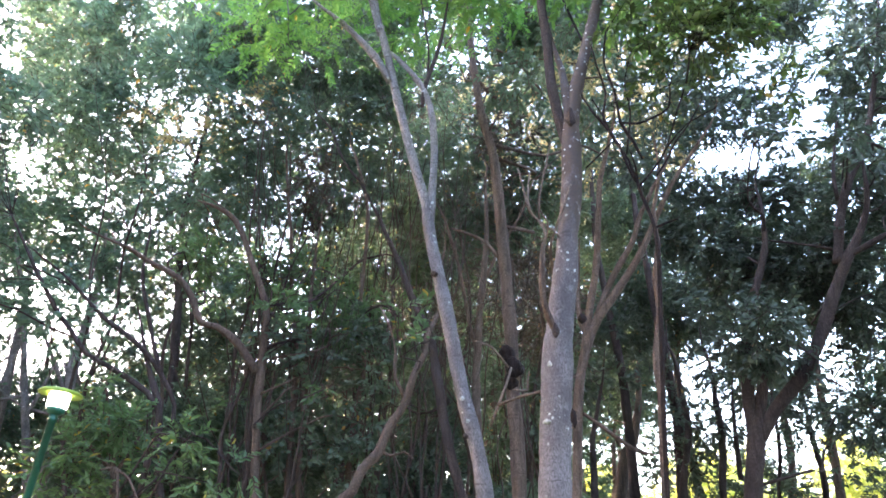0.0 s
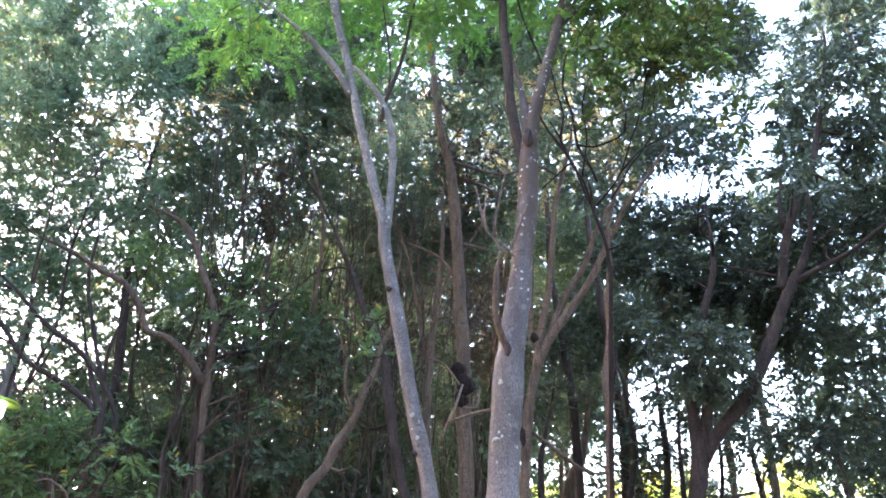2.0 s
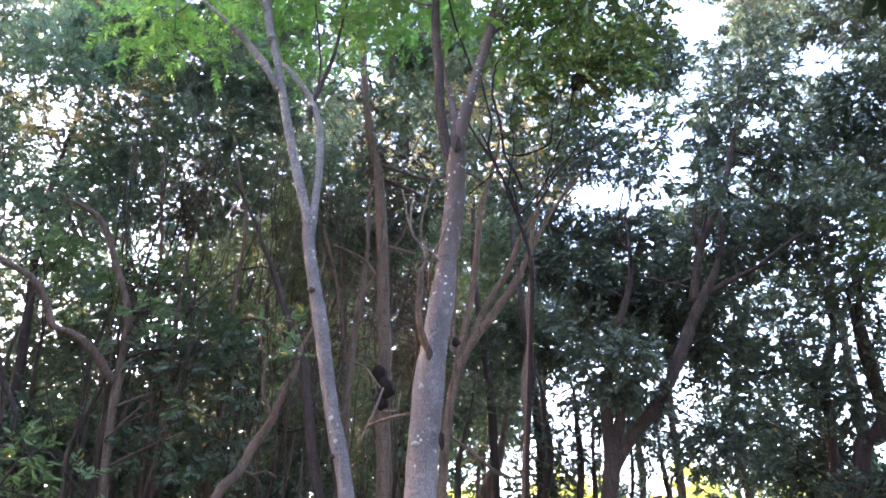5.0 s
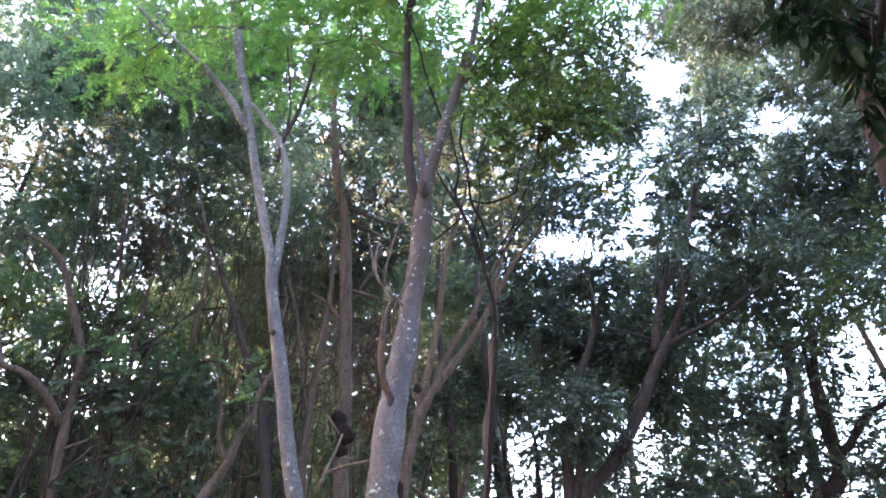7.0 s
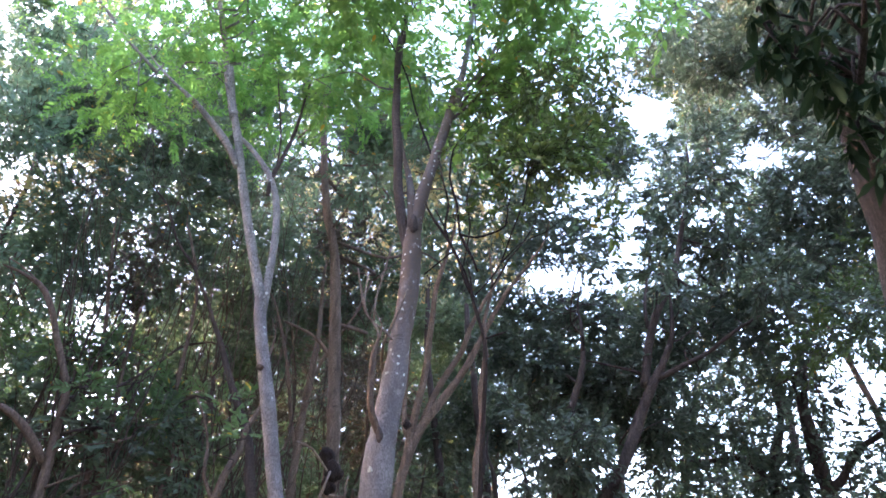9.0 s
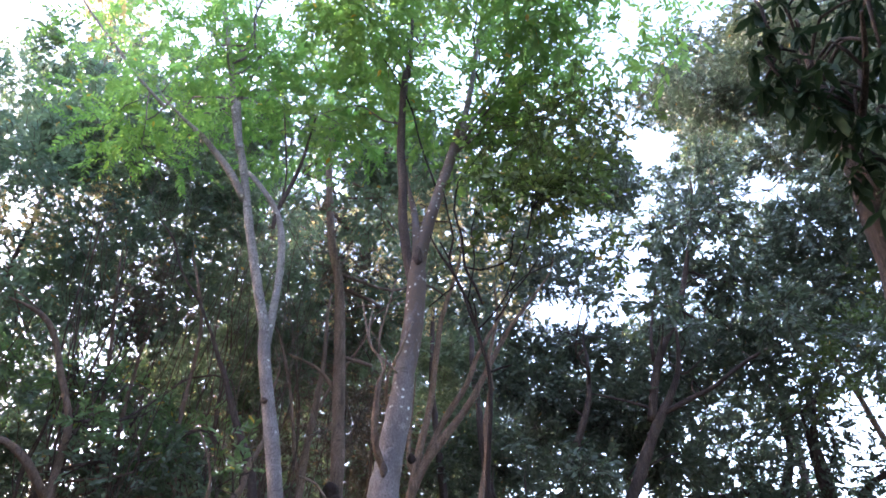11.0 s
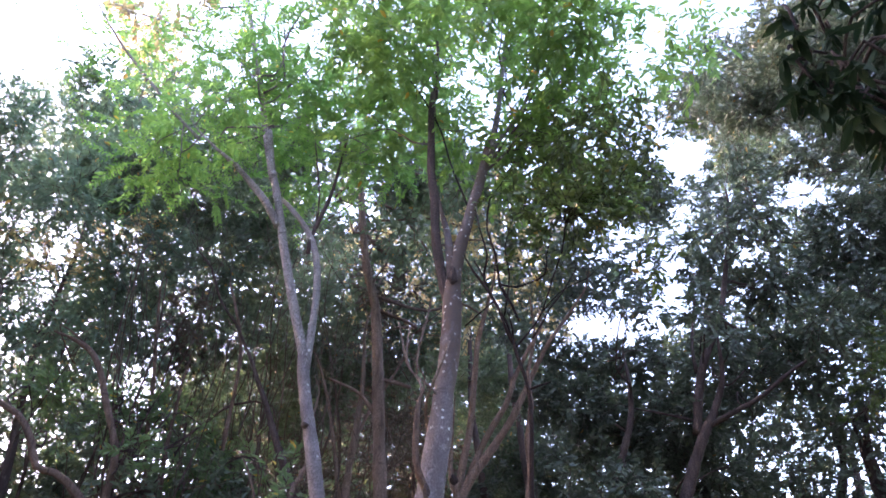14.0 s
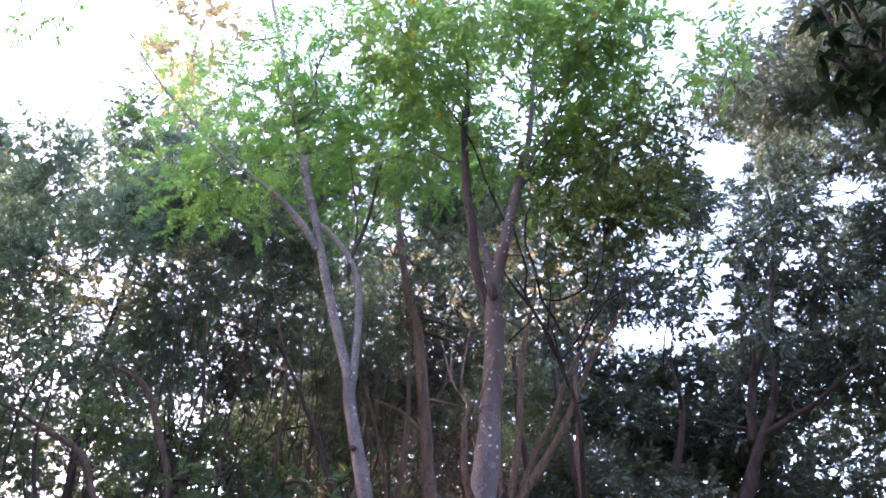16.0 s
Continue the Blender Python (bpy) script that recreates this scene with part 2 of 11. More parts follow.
LONG = (np.array([(0, 0, 0), (0.18, 0.30, 0.05), (0.45, 0.48, 0.06), (0.75, 0.33, -0.02), (1, 0, -0.2), (0.75, -0.33, -0.02),
                  (0.45, -0.48, 0.06), (0.18, -0.30, 0.05), (0.3, 0, -0.02), (0.65, 0, -0.06)]),
        np.array([(0, 8, 1), (1, 8, 2), (2, 8, 9), (2, 9, 3), (3, 9, 4), (4, 9, 5), (5, 9, 6), (6, 9, 8), (6, 8, 7), (7, 8, 0)]))
# outline, blade length, width share, blades on a spray, spray length, spread, droop, sprays per square metre of clump
KINDS = {
    "ever": (HEX, 0.095, 0.46, 9, 0.24, 0.95, 0.15, 150),
    "dusk": (HEX, 0.086, 0.48, 9, 0.23, 0.95, 0.18, 165),
    "fresh": (HEX, 0.10, 0.44, 9, 0.26, 0.95, 0.15, 140),
    "pinnate": (HEX, 0.088, 0.42, 18, 0.42, 1.35, 0.16, 110),
    "broad": (OVATE, 0.095, 0.46, 11, 0.36, 0.9, 0.25, 105),
    "ovate": (OVATE, 0.074, 0.55, 9, 0.30, 0.8, 0.2, 160),
    "big": (LONG, 0.21, 0.26, 9, 0.30, 0.7, 0.9, 60),
    "bush": (HEX, 0.095, 0.36, 9, 0.2, 1.0, 0.15, 150),
    "dry": (HEX, 0.085, 0.42, 8, 0.26, 0.9, 0.25, 130),
    "deep": (HEX, 0.17, 0.5, 8, 0.4, 0.95, 0.15, 40),
    "gold": (HEX, 0.10, 0.5, 8, 0.28, 0.95, 0.2, 95),
    "far": (DIAMOND, 0.22, 0.5, 8, 0.6, 0.8, 0.2, 40),
}


def crown(key, kind, share, clumps, twigs=True):
    """Leaf clumps (x, y, z, radius) of a tree, of one kind and fullness; grown once all of them are known."""
    held = TREES[key]["crowns"].setdefault(kind, ([], twigs))[0]
    held += [(x, y, z, r, share) for x, y, z, r in clumps]


def grow_crown(key, kind, clumps, twigs):
    """Sprays of leaves in the clumps, each on a twig, with thin boughs from the wood to every clump."""
    t = TREES[key]
    rng = np.random.default_rng(7919 + 31 * len(clumps) + sum(map(ord, key + kind)))
    (blade, bf), size, slim, m, length, spread, droop, per = KINDS[kind]
    origin, heading = [], []
    for x, y, z, r, share in clumps:
        n = max(3, int(per * share * r * r * 4))
        d = unit(rng.normal(size=(n, 3)))
        squash = np.array([1, 1, 0.8])
        origin.append(np.array([x, y, z]) + d * squash * r * rng.random((n, 1)) ** 0.42)
        heading.append(unit(d * 0.9 + rng.normal(size=(n, 3)) * 0.6 + np.array([0, 0, 0.1 - 0.4 * droop])))
    o, h = np.concatenate(origin), np.concatenate(heading)
    base = np.array(t["root"].location)
    s = len(o)
    span = length * rng.uniform(0.6, 1.25, (s, 1))
    up = unit(np.array([0, 0, 1.0]) + rng.normal(size=(s, 3)) * 0.35)
    side = unit(np.cross(h, up))
    j = np.arange(m)
    along = ((j + 0.6) / m)[None, :, None]
    pos = o[:, None] + h[:, None] * span[:, None] * along + np.array([0, 0, -1]) * (droop * span[:, None] * along**2 * 0.6)
    sign = np.where(j % 2 == 0, 1.0, -1.0)[None, :, None]
    ahead = unit(h[:, None] * 1.0 + side[:, None] * sign * spread + rng.normal(size=(s, m, 3)) * 0.22 + np.array([0, 0, -droop]))
    flat = unit(up[:, None] + rng.normal(size=(s, m, 3)) * (0.3 if kind == "pinnate" else 0.55 if kind == "broad" else 1.0))
    across = unit(np.cross(flat, ahead))
    flat = np.cross(ahead, across)
    big = size * rng.uniform(0.65, 1.2, (s, m, 1))
    taper = (1 - 0.45 * np.abs(along - 0.5) * 2) if kind == "pinnate" else 1.0
    big = big * taper
    B = blade[None, None]
    verts = (pos[:, :, None] + ahead[:, :, None] * (B[..., 0:1] * big[:, :, None]) + across[:, :, None] * (B[..., 1:2] * big[:, :, None] * slim)
             + flat[:, :, None] * (B[..., 2:3] * big[:, :, None]))
    total = s * m
    faces = (np.arange(total)[:, None, None] * len(blade) + bf[None]).reshape(-1, bf.shape[1])
    leaves = fast_mesh("crown", verts.reshape(-1, 3) - base, faces, LEAF[kind], t["root"])
    leaves["kind"] = "stuff"
    if twigs:
        thick = 0.003 if kind in ("pinnate", "broad", "ovate") else 0.0045
        ends = np.stack([o, o + h * span * 0.5 - DOWN * droop * span * 0.15, o + h * span - DOWN * droop * span * 0.6], 1)
        tri = np.array([(math.cos(a), math.sin(a)) for a in (0, 2.1, 4.2)])
        ring = side[:, None] * tri[None, :, 0:1] + up[:, None] * tri[None, :, 1:2]
        tv = ends[:, :, None] + ring[:, None] * (thick * np.array([1.2, 1.0, 0.4]))[None, :, None, None]
        q = np.array([(i * 3 + k, i * 3 + (k + 1) % 3, (i + 1) * 3 + (k + 1) % 3, (i + 1) * 3 + k) for i in range(2) for k in range(3)])
        tf = (np.arange(s)[:, None, None] * 9 + q[None]).reshape(-1, 4)
        tw = fast_mesh("twig_mass", tv.reshape(-1, 3) - base, tf, LEAF[kind] if kind in ("pinnate", "broad") else t["bark"], t["root"])
        tw["kind"] = "stuff"
    wood = np.concatenate([w for w in t["wood"]]) if t["wood"] else None
    if wood is not None:
        av, af = [], []
        for x, y, z, r, share in clumps:
            c = np.array([x, y, z])
            gap = np.linalg.norm(wood[:, :3] - c, axis=1) + 0.5 * np.maximum(0, wood[:, 2] - z + 0.4)
            k = int(gap.argmin())
            a = wood[k, :3]
            far = np.linalg.norm(c - a)
            if far > 3.5:
                continue
            thick = min(wood[k, 3] * 0.5, 0.006 + 0.008 * far)
            bend = [a + (c - a) * f + rng.normal(size=3) * 0.11 * far ** 0.8 + np.array([0, 0, g * far]) for f, g in ((0.28, -0.02), (0.52, 0.08), (0.77, 0.06))]
            mid = bend[2]
            path = smoothed([(*a, thick), (*bend[0], thick * 0.85), (*bend[1], thick * 0.7), (*mid, thick * 0.55), (*c, thick * 0.4), (*(c + unit(c - mid) * r * 0.7), thick * 0.2)], 0.18)
            path[:, :3] -= base
            v, f = tube(path, 5, 0.1, x)
            af += [tuple(i + len(av) for i in g) for g in f]
            av += v
            for _ in range(4):
                d = unit(rng.normal(size=3))
                st = path[rng.integers(len(path) // 2, len(path))]
                twig = smoothed([(*st[:3], st[3] * 0.6), (*(st[:3] + d * r * 0.4 + rng.normal(size=3) * 0.05), st[3] * 0.4), (*(st[:3] + d * r * 0.9), 0.003)], 0.2)
                v, f = tube(twig, 4, 0.05, x)
                af += [tuple(i + len(av) for i in g) for g in f]
                av += v
        if av:
            mesh_part("bough_mass", av, af, DUSKY_BARK if kind == "bush" else t["bark"], t["root"])["kind"] = "stuff"


def lump(key, name, x, y, z, r, mat, label, tall=1.0):
    """A knobbly swelling on a trunk."""
    t = TREES[key]
    bm = bmesh.new()
    bmesh.ops.create_icosphere(bm, subdivisions=3, radius=r)
    for v in bm.verts:
        k = 1 + 0.35 * noise.noise(v.co * (1.1 / r) + Vector((x, y, z))) + 0.2 * noise.noise(v.co * (2.6 / r)) + 0.08 * noise.noise(v.co * (7 / r))
        v.co = Vector((v.co.x * k, v.co.y * k, v.co.z * k * tall)) + Vector((x, y, z)) - t["root"].location
    me = bpy.data.meshes.new(name)
    bm.to_mesh(me)
    bm.free()
    me.polygons.foreach_set("use_smooth", [True] * len(me.polygons))
    me.materials.append(mat)
    ob = new(name, me)
    ob.parent = t["trunk"]
    ob["label"] = label


# ---------- ground ----------
def ground_material():
    m, nt, bsdf, out = material("leaf_litter_ground")
    grass = mixed(nt, ramp(nt, noise_at(nt, 45, 5), 0.3, 0.7), (0.03, 0.042, 0.016), (0.065, 0.078, 0.032))
    litter = mixed(nt, ramp(nt, noise_at(nt, 28, 6, rough=0.7), 0.35, 0.62), (0.06, 0.042, 0.026), (0.15, 0.11, 0.068))
    col = mixed(nt, ramp(nt, noise_at(nt, 1.4, 8), 0.40, 0.60), grass, litter)
    nt.links.new(col, bsdf.inputs["Base Color"])
    bsdf.inputs["Roughness"].default_value = 0.95
    bump = nt.nodes.new("ShaderNodeBump")
    bump.inputs["Strength"].default_value, bump.inputs["Distance"].default_value = 0.8, 0.02
    nt.links.new(noise_at(nt, 60, 5), bump.inputs["Height"])
    nt.links.new(bump.outputs[0], bsdf.inputs["Normal"])
    return m


gv = [(x * 20.0, y * 20.0, 0.0) for y in range(-40, 41) for x in range(-40, 41)]
gf = [(j * 81 + i, j * 81 + i + 1, (j + 1) * 81 + i + 1, (j + 1) * 81 + i) for j in range(80) for i in range(80)]
tagged(mesh_part("ground", gv, gf, ground_material()), "leaf-littered grassy forest ground", "ground", kind="structure")

# ---------- trees ----------

k = tree("A", "slender_tree", "slender grey-barked tree with lichen spots and feathery bright green leaves", 0.55, 5.98, GREY_BARK)
limb(k, "trunk", [(0.55, 5.98, -0.05, 0.075), (0.45, 5.98, 1.09, 0.070), (0.355, 5.99, 2.17, 0.066), (0.28, 5.99, 2.63, 0.063), (0.165, 6.00, 3.09, 0.061), (0.045, 6.00, 3.72, 0.059), (-0.07, 6.00, 4.24, 0.057), (-0.135, 6.00, 4.60, 0.054), (-0.16, 6.00, 4.86, 0.038)])
limb(k, "branch", [(-0.115, 6.00, 4.49, 0.050), (-0.155, 6.00, 4.77, 0.050), (-0.245, 6.00, 5.09, 0.047), (-0.36, 5.99, 5.52, 0.045), (-0.44, 5.99, 5.84, 0.044), (-0.53, 5.98, 6.24, 0.042), (-0.60, 5.97, 6.55, 0.040), (-0.70, 5.96, 6.93, 0.038), (-0.78, 5.95, 7.38, 0.035)], LIGHT_BARK)
limb(k, "branch", [(-0.66, 5.96, 6.81, 0.038), (-0.66, 5.96, 6.71, 0.038), (-0.81, 5.95, 7.34, 0.034), (-0.96, 5.92, 8.04, 0.030), (-1.11, 5.90, 8.65, 0.029), (-1.27, 5.86, 9.32, 0.027), (-1.45, 5.82, 10.03, 0.022), (-1.62, 5.78, 10.71, 0.013)], LIGHT_BARK)
limb(k, "branch", [(-1.09, 5.90, 8.55, 0.014), (-1.06, 5.91, 9.09, 0.012), (-1.09, 5.90, 9.71, 0.009), (-1.12, 5.89, 10.18, 0.006)])
limb(k, "branch", [(-0.12, 6.00, 4.57, 0.038), (-0.11, 6.00, 4.86, 0.037), (-0.095, 6.00, 5.22, 0.035), (-0.10, 6.00, 5.53, 0.034), (-0.14, 6.00, 5.85, 0.033), (-0.24, 6.00, 6.12, 0.029), (-0.41, 5.99, 6.35, 0.026), (-0.56, 6.12, 6.60, 0.022)], LIGHT_BARK)
limb(k, "branch", [(-0.54, 5.98, 6.13, 0.042), (-0.65, 5.96, 6.34, 0.040), (-0.78, 5.95, 6.52, 0.036), (-1.05, 5.91, 6.81, 0.026), (-1.23, 5.87, 6.94, 0.017), (-1.41, 5.83, 7.09, 0.012), (-1.51, 5.82, 7.20, 0.007), (-1.58, 5.82, 7.32, 0.002)], LIGHT_BARK)
limb(k, "branch", [(-1.44, 5.82, 7.03, 0.018), (-1.78, 5.73, 7.33, 0.015), (-2.04, 5.64, 7.62, 0.015), (-2.31, 5.54, 7.89, 0.013), (-2.51, 5.45, 8.14, 0.010), (-2.75, 5.33, 8.48, 0.008)], LIGHT_BARK)
limb(k, "branch", [(-0.22, 6.00, 5.86, 0.021), (-0.20, 6.00, 6.09, 0.024), (-0.11, 6.00, 6.41, 0.022), (-0.04, 6.00, 6.71, 0.018), (0.01, 6.00, 7.10, 0.013), (0.06, 6.00, 7.49, 0.011)], DUSKY_BARK)
limb(k, "branch", [(-0.17, 6.00, 6.27, 0.012), (-0.17, 6.00, 6.55, 0.010), (-0.22, 6.00, 6.93, 0.010), (-0.28, 5.99, 7.32, 0.008)], DUSKY_BARK)
crown(k, "pinnate", 0.35, [(-2.17, 6.46, 7.25, 0.391), (-1.54, 7.44, 7.95, 0.466), (-2.45, 6.59, 7.98, 0.253), (0.08, 7.56, 7.89, 0.120), (-1.38, 5.34, 6.92, 0.279), (-0.87, 5.87, 7.14, 0.273), (-1.97, 6.76, 7.32, 0.334), (-0.70, 5.15, 8.02, 0.414), (-2.87, 6.69, 9.21, 0.412), (-2.55, 6.68, 9.66, 0.400), (-0.46, 4.99, 8.31, 0.269), (-1.82, 5.71, 7.80, 0.293), (-3.44, 6.93, 9.12, 0.180), (-3.70, 5.47, 8.96, 0.224), (-3.98, 5.27, 8.53, 0.182)])
crown(k, "pinnate", 0.50, [(-0.43, 7.25, 7.88, 0.510), (-1.35, 6.44, 8.46, 0.416), (0.32, 7.24, 8.15, 0.226), (-0.53, 5.78, 8.04, 0.427), (-1.85, 6.38, 9.12, 0.344), (-1.22, 5.77, 8.90, 0.422)])
crown(k, "pinnate", 0.70, [(-0.30, 7.05, 8.28, 0.335), (0.24, 7.03, 8.96, 0.449), (-0.43, 5.93, 7.66, 0.288), (-0.22, 6.48, 8.88, 0.448), (-1.11, 5.81, 8.23, 0.289)])
crown(k, "pinnate", 0.95, [(-1.49, 6.89, 8.13, 0.221), (-1.89, 6.56, 7.61, 0.315), (-0.88, 6.88, 8.57, 0.501), (0.68, 6.79, 7.98, 0.398), (0.97, 7.34, 9.10, 0.371)])
crown(k, "gold", 0.35, [(-2.20, 5.77, 9.20, 0.508)])

k = tree("B", "forked_tree", "stout forked tree with smooth grey lichen-spotted bark and broad green leaves", 0.63, 5.47, MOTTLED_BARK)
limb(k, "trunk", [(0.63, 5.47, -0.05, 0.130), (0.75, 5.45, 1.57, 0.122), (0.87, 5.43, 3.15, 0.116), (0.90, 5.43, 3.39, 0.112), (0.93, 5.42, 3.63, 0.106), (0.98, 5.41, 3.97, 0.094), (1.00, 5.41, 4.21, 0.091), (1.04, 5.40, 4.46, 0.083), (1.07, 5.39, 4.84, 0.080), (1.08, 5.39, 5.12, 0.080), (1.08, 5.39, 5.27, 0.063), (1.09, 5.42, 5.44, 0.042), (1.09, 5.45, 5.59, 0.018)])
limb(k, "branch", [(1.08, 5.39, 4.95, 0.055), (1.10, 5.39, 5.30, 0.066), (1.15, 5.38, 5.61, 0.061), (1.22, 5.36, 5.88, 0.053), (1.31, 5.34, 6.22, 0.052), (1.40, 5.32, 6.58, 0.046), (1.48, 5.30, 6.97, 0.038)])
limb(k, "branch", [(1.07, 5.40, 4.89, 0.042), (1.01, 5.41, 5.21, 0.043), (0.97, 5.41, 5.48, 0.047), (0.94, 5.42, 5.80, 0.046), (0.93, 5.42, 6.21, 0.047), (0.90, 5.43, 6.57, 0.041), (0.90, 5.43, 6.96, 0.040), (0.90, 5.43, 7.37, 0.036), (0.92, 5.42, 7.72, 0.032)], DUSKY_BARK)
limb(k, "branch", [(1.09, 5.39, 5.01, 0.051), (1.08, 5.39, 5.27, 0.050), (1.07, 5.40, 5.55, 0.042), (1.06, 5.50, 5.92, 0.033), (1.03, 5.61, 6.24, 0.024), (1.00, 5.71, 6.61, 0.015)])
limb(k, "branch", [(0.94, 5.42, 7.65, 0.032), (0.97, 5.41, 8.15, 0.025), (0.97, 5.41, 8.65, 0.020), (0.95, 5.42, 9.19, 0.015), (0.91, 5.42, 9.78, 0.009)], DUSKY_BARK)
limb(k, "branch", [(1.47, 5.30, 6.78, 0.037), (1.56, 5.27, 7.25, 0.031), (1.62, 5.25, 7.67, 0.026), (1.68, 5.24, 8.17, 0.025), (1.83, 5.19, 9.33, 0.021), (1.94, 5.15, 10.12, 0.012)], LIGHT_BARK)
limb(k, "branch", [(1.48, 5.30, 6.78, 0.027), (1.62, 5.26, 7.06, 0.025), (1.80, 5.20, 7.34, 0.023), (1.96, 5.14, 7.77, 0.016), (2.14, 5.07, 8.25, 0.011)], LIGHT_BARK)
limb(k, "branch", [(1.42, 5.31, 6.56, 0.017), (1.65, 5.25, 6.82, 0.015), (1.85, 5.18, 7.18, 0.013), (2.16, 5.06, 7.51, 0.010)])
limb(k, "branch", [(1.25, 5.36, 6.11, 0.012), (1.09, 5.39, 6.68, 0.010), (0.99, 5.41, 7.17, 0.010), (0.78, 5.44, 7.70, 0.008), (0.60, 5.47, 8.03, 0.008)], DARK_BARK)
limb(k, "branch", [(1.49, 5.29, 6.69, 0.015), (1.63, 5.25, 6.96, 0.015), (1.76, 5.21, 7.15, 0.013), (1.87, 5.17, 7.43, 0.010), (2.05, 5.10, 7.75, 0.008)])
limb(k, "branch", [(0.94, 5.42, 3.16, 0.024), (0.90, 5.39, 3.32, 0.031), (0.82, 5.32, 3.44, 0.029), (0.76, 5.27, 3.60, 0.026), (0.76, 5.24, 3.86, 0.024), (0.77, 5.24, 4.01, 0.021), (0.79, 5.24, 4.08, 0.012), (0.82, 5.24, 4.24, 0.007), (0.68, 5.18, 4.42, 0.002)], BROWN_BARK)
crown(k, "broad", 0.15, [(2.41, 6.32, 7.66, 0.257), (2.73, 5.13, 7.86, 0.272)])
crown(k, "broad", 0.25, [(1.84, 6.19, 8.73, 0.190), (2.02, 5.49, 6.72, 0.229)])
crown(k, "broad", 0.35, [(2.10, 5.40, 8.21, 0.429), (2.81, 6.11, 7.39, 0.408), (0.66, 5.45, 8.09, 0.393), (1.95, 6.26, 8.15, 0.245), (2.46, 4.23, 7.28, 0.325), (3.10, 4.65, 7.77, 0.252), (2.53, 4.51, 6.89, 0.104), (2.93, 3.98, 7.03, 0.245), (2.81, 3.80, 7.33, 0.137), (3.19, 3.86, 7.20, 0.252), (2.88, 4.25, 8.13, 0.191), (-0.53, 5.24, 9.07, 0.143), (1.74, 4.82, 7.74, 0.267), (3.00, 3.93, 6.78, 0.160), (3.49, 4.08, 8.02, 0.193)])
crown(k, "broad", 0.50, [(1.09, 5.38, 8.72, 0.303), (2.49, 5.04, 7.93, 0.428), (1.68, 5.55, 6.64, 0.326), (-0.23, 5.14, 8.87, 0.239)])
crown(k, "broad", 0.70, [(1.68, 5.00, 8.59, 0.446), (1.30, 6.13, 8.81, 0.468), (0.78, 5.10, 9.04, 0.330), (2.33, 3.95, 7.47, 0.187), (0.21, 5.79, 7.33, 0.356)])
crown(k, "broad", 0.95, [(2.24, 5.14, 7.07, 0.454), (0.25, 4.89, 8.48, 0.458), (-0.12, 5.05, 8.02, 0.226), (0.27, 6.23, 8.95, 0.436), (1.26, 5.80, 7.53, 0.393), (1.76, 4.15, 7.81, 0.247), (2.15, 4.95, 7.34, 0.401)])
crown(k, "broad", 1.30, [(0.45, 4.86, 7.85, 0.435), (1.96, 5.46, 6.80, 0.433), (0.80, 6.45, 8.59, 0.422), (1.45, 4.60, 8.38, 0.308), (0.98, 4.17, 7.69, 0.320)])
crown(k, "broad", 1.80, [(1.97, 4.18, 7.58, 0.362)])

k = tree("C", "straight_tree", "straight brown-barked tree with a dark burl on its trunk", 0.86, 8.15, BROWN_BARK)
limb(k, "trunk", [(0.86, 8.15, -0.05, 0.089), (0.85, 8.16, 1.19, 0.083), (0.83, 8.16, 2.38, 0.079), (0.82, 8.16, 3.07, 0.079), (0.79, 8.16, 3.57, 0.081), (0.79, 8.16, 4.22, 0.077), (0.75, 8.17, 4.91, 0.073), (0.71, 8.17, 5.66, 0.069), (0.67, 8.17, 6.21, 0.067), (0.62, 8.18, 6.71, 0.054), (0.48, 8.19, 7.32, 0.052), (0.37, 8.19, 8.26, 0.046), (0.33, 8.19, 8.85, 0.040), (0.30, 8.19, 9.69, 0.029), (0.25, 8.18, 10.04, 0.017), (0.33, 8.22, 10.42, 0.006)])
limb(k, "branch", [(0.74, 8.17, 5.13, 0.027), (0.52, 8.18, 5.43, 0.024), (0.31, 8.19, 5.55, 0.017), (0.11, 8.20, 5.63, 0.014)])
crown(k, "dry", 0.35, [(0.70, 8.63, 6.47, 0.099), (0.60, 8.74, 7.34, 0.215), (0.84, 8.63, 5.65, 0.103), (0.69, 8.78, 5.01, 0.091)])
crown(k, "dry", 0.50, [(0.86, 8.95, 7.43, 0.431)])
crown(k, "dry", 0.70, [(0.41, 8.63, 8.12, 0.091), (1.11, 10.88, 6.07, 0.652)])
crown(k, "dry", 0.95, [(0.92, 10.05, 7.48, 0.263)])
crown(k, "ever", 0.15, [(1.53, 9.16, 10.43, 0.547)])
crown(k, "ever", 0.35, [(2.71, 9.66, 7.38, 0.405), (1.40, 10.05, 8.84, 0.238), (0.07, 9.11, 9.41, 0.344), (1.19, 11.87, 4.63, 0.317), (-0.28, 9.06, 8.52, 0.350), (1.03, 7.54, 7.38, 0.457), (-0.52, 9.93, 10.03, 0.395), (2.96, 9.95, 9.66, 0.389)])
crown(k, "ever", 0.50, [(2.66, 9.05, 8.37, 0.336), (0.95, 10.40, 8.88, 0.318), (0.11, 10.03, 9.22, 0.229), (-0.35, 9.18, 10.10, 0.326), (0.39, 10.04, 9.67, 0.146)])
crown(k, "ever", 0.70, [(0.80, 8.47, 8.09, 0.361), (2.04, 8.33, 8.95, 0.547)])
crown(k, "ever", 0.95, [(1.08, 10.39, 2.49, 0.486)])
crown(k, "ever", 1.30, [(-0.88, 8.83, 9.87, 0.521), (-1.13, 10.09, 10.12, 0.328)])
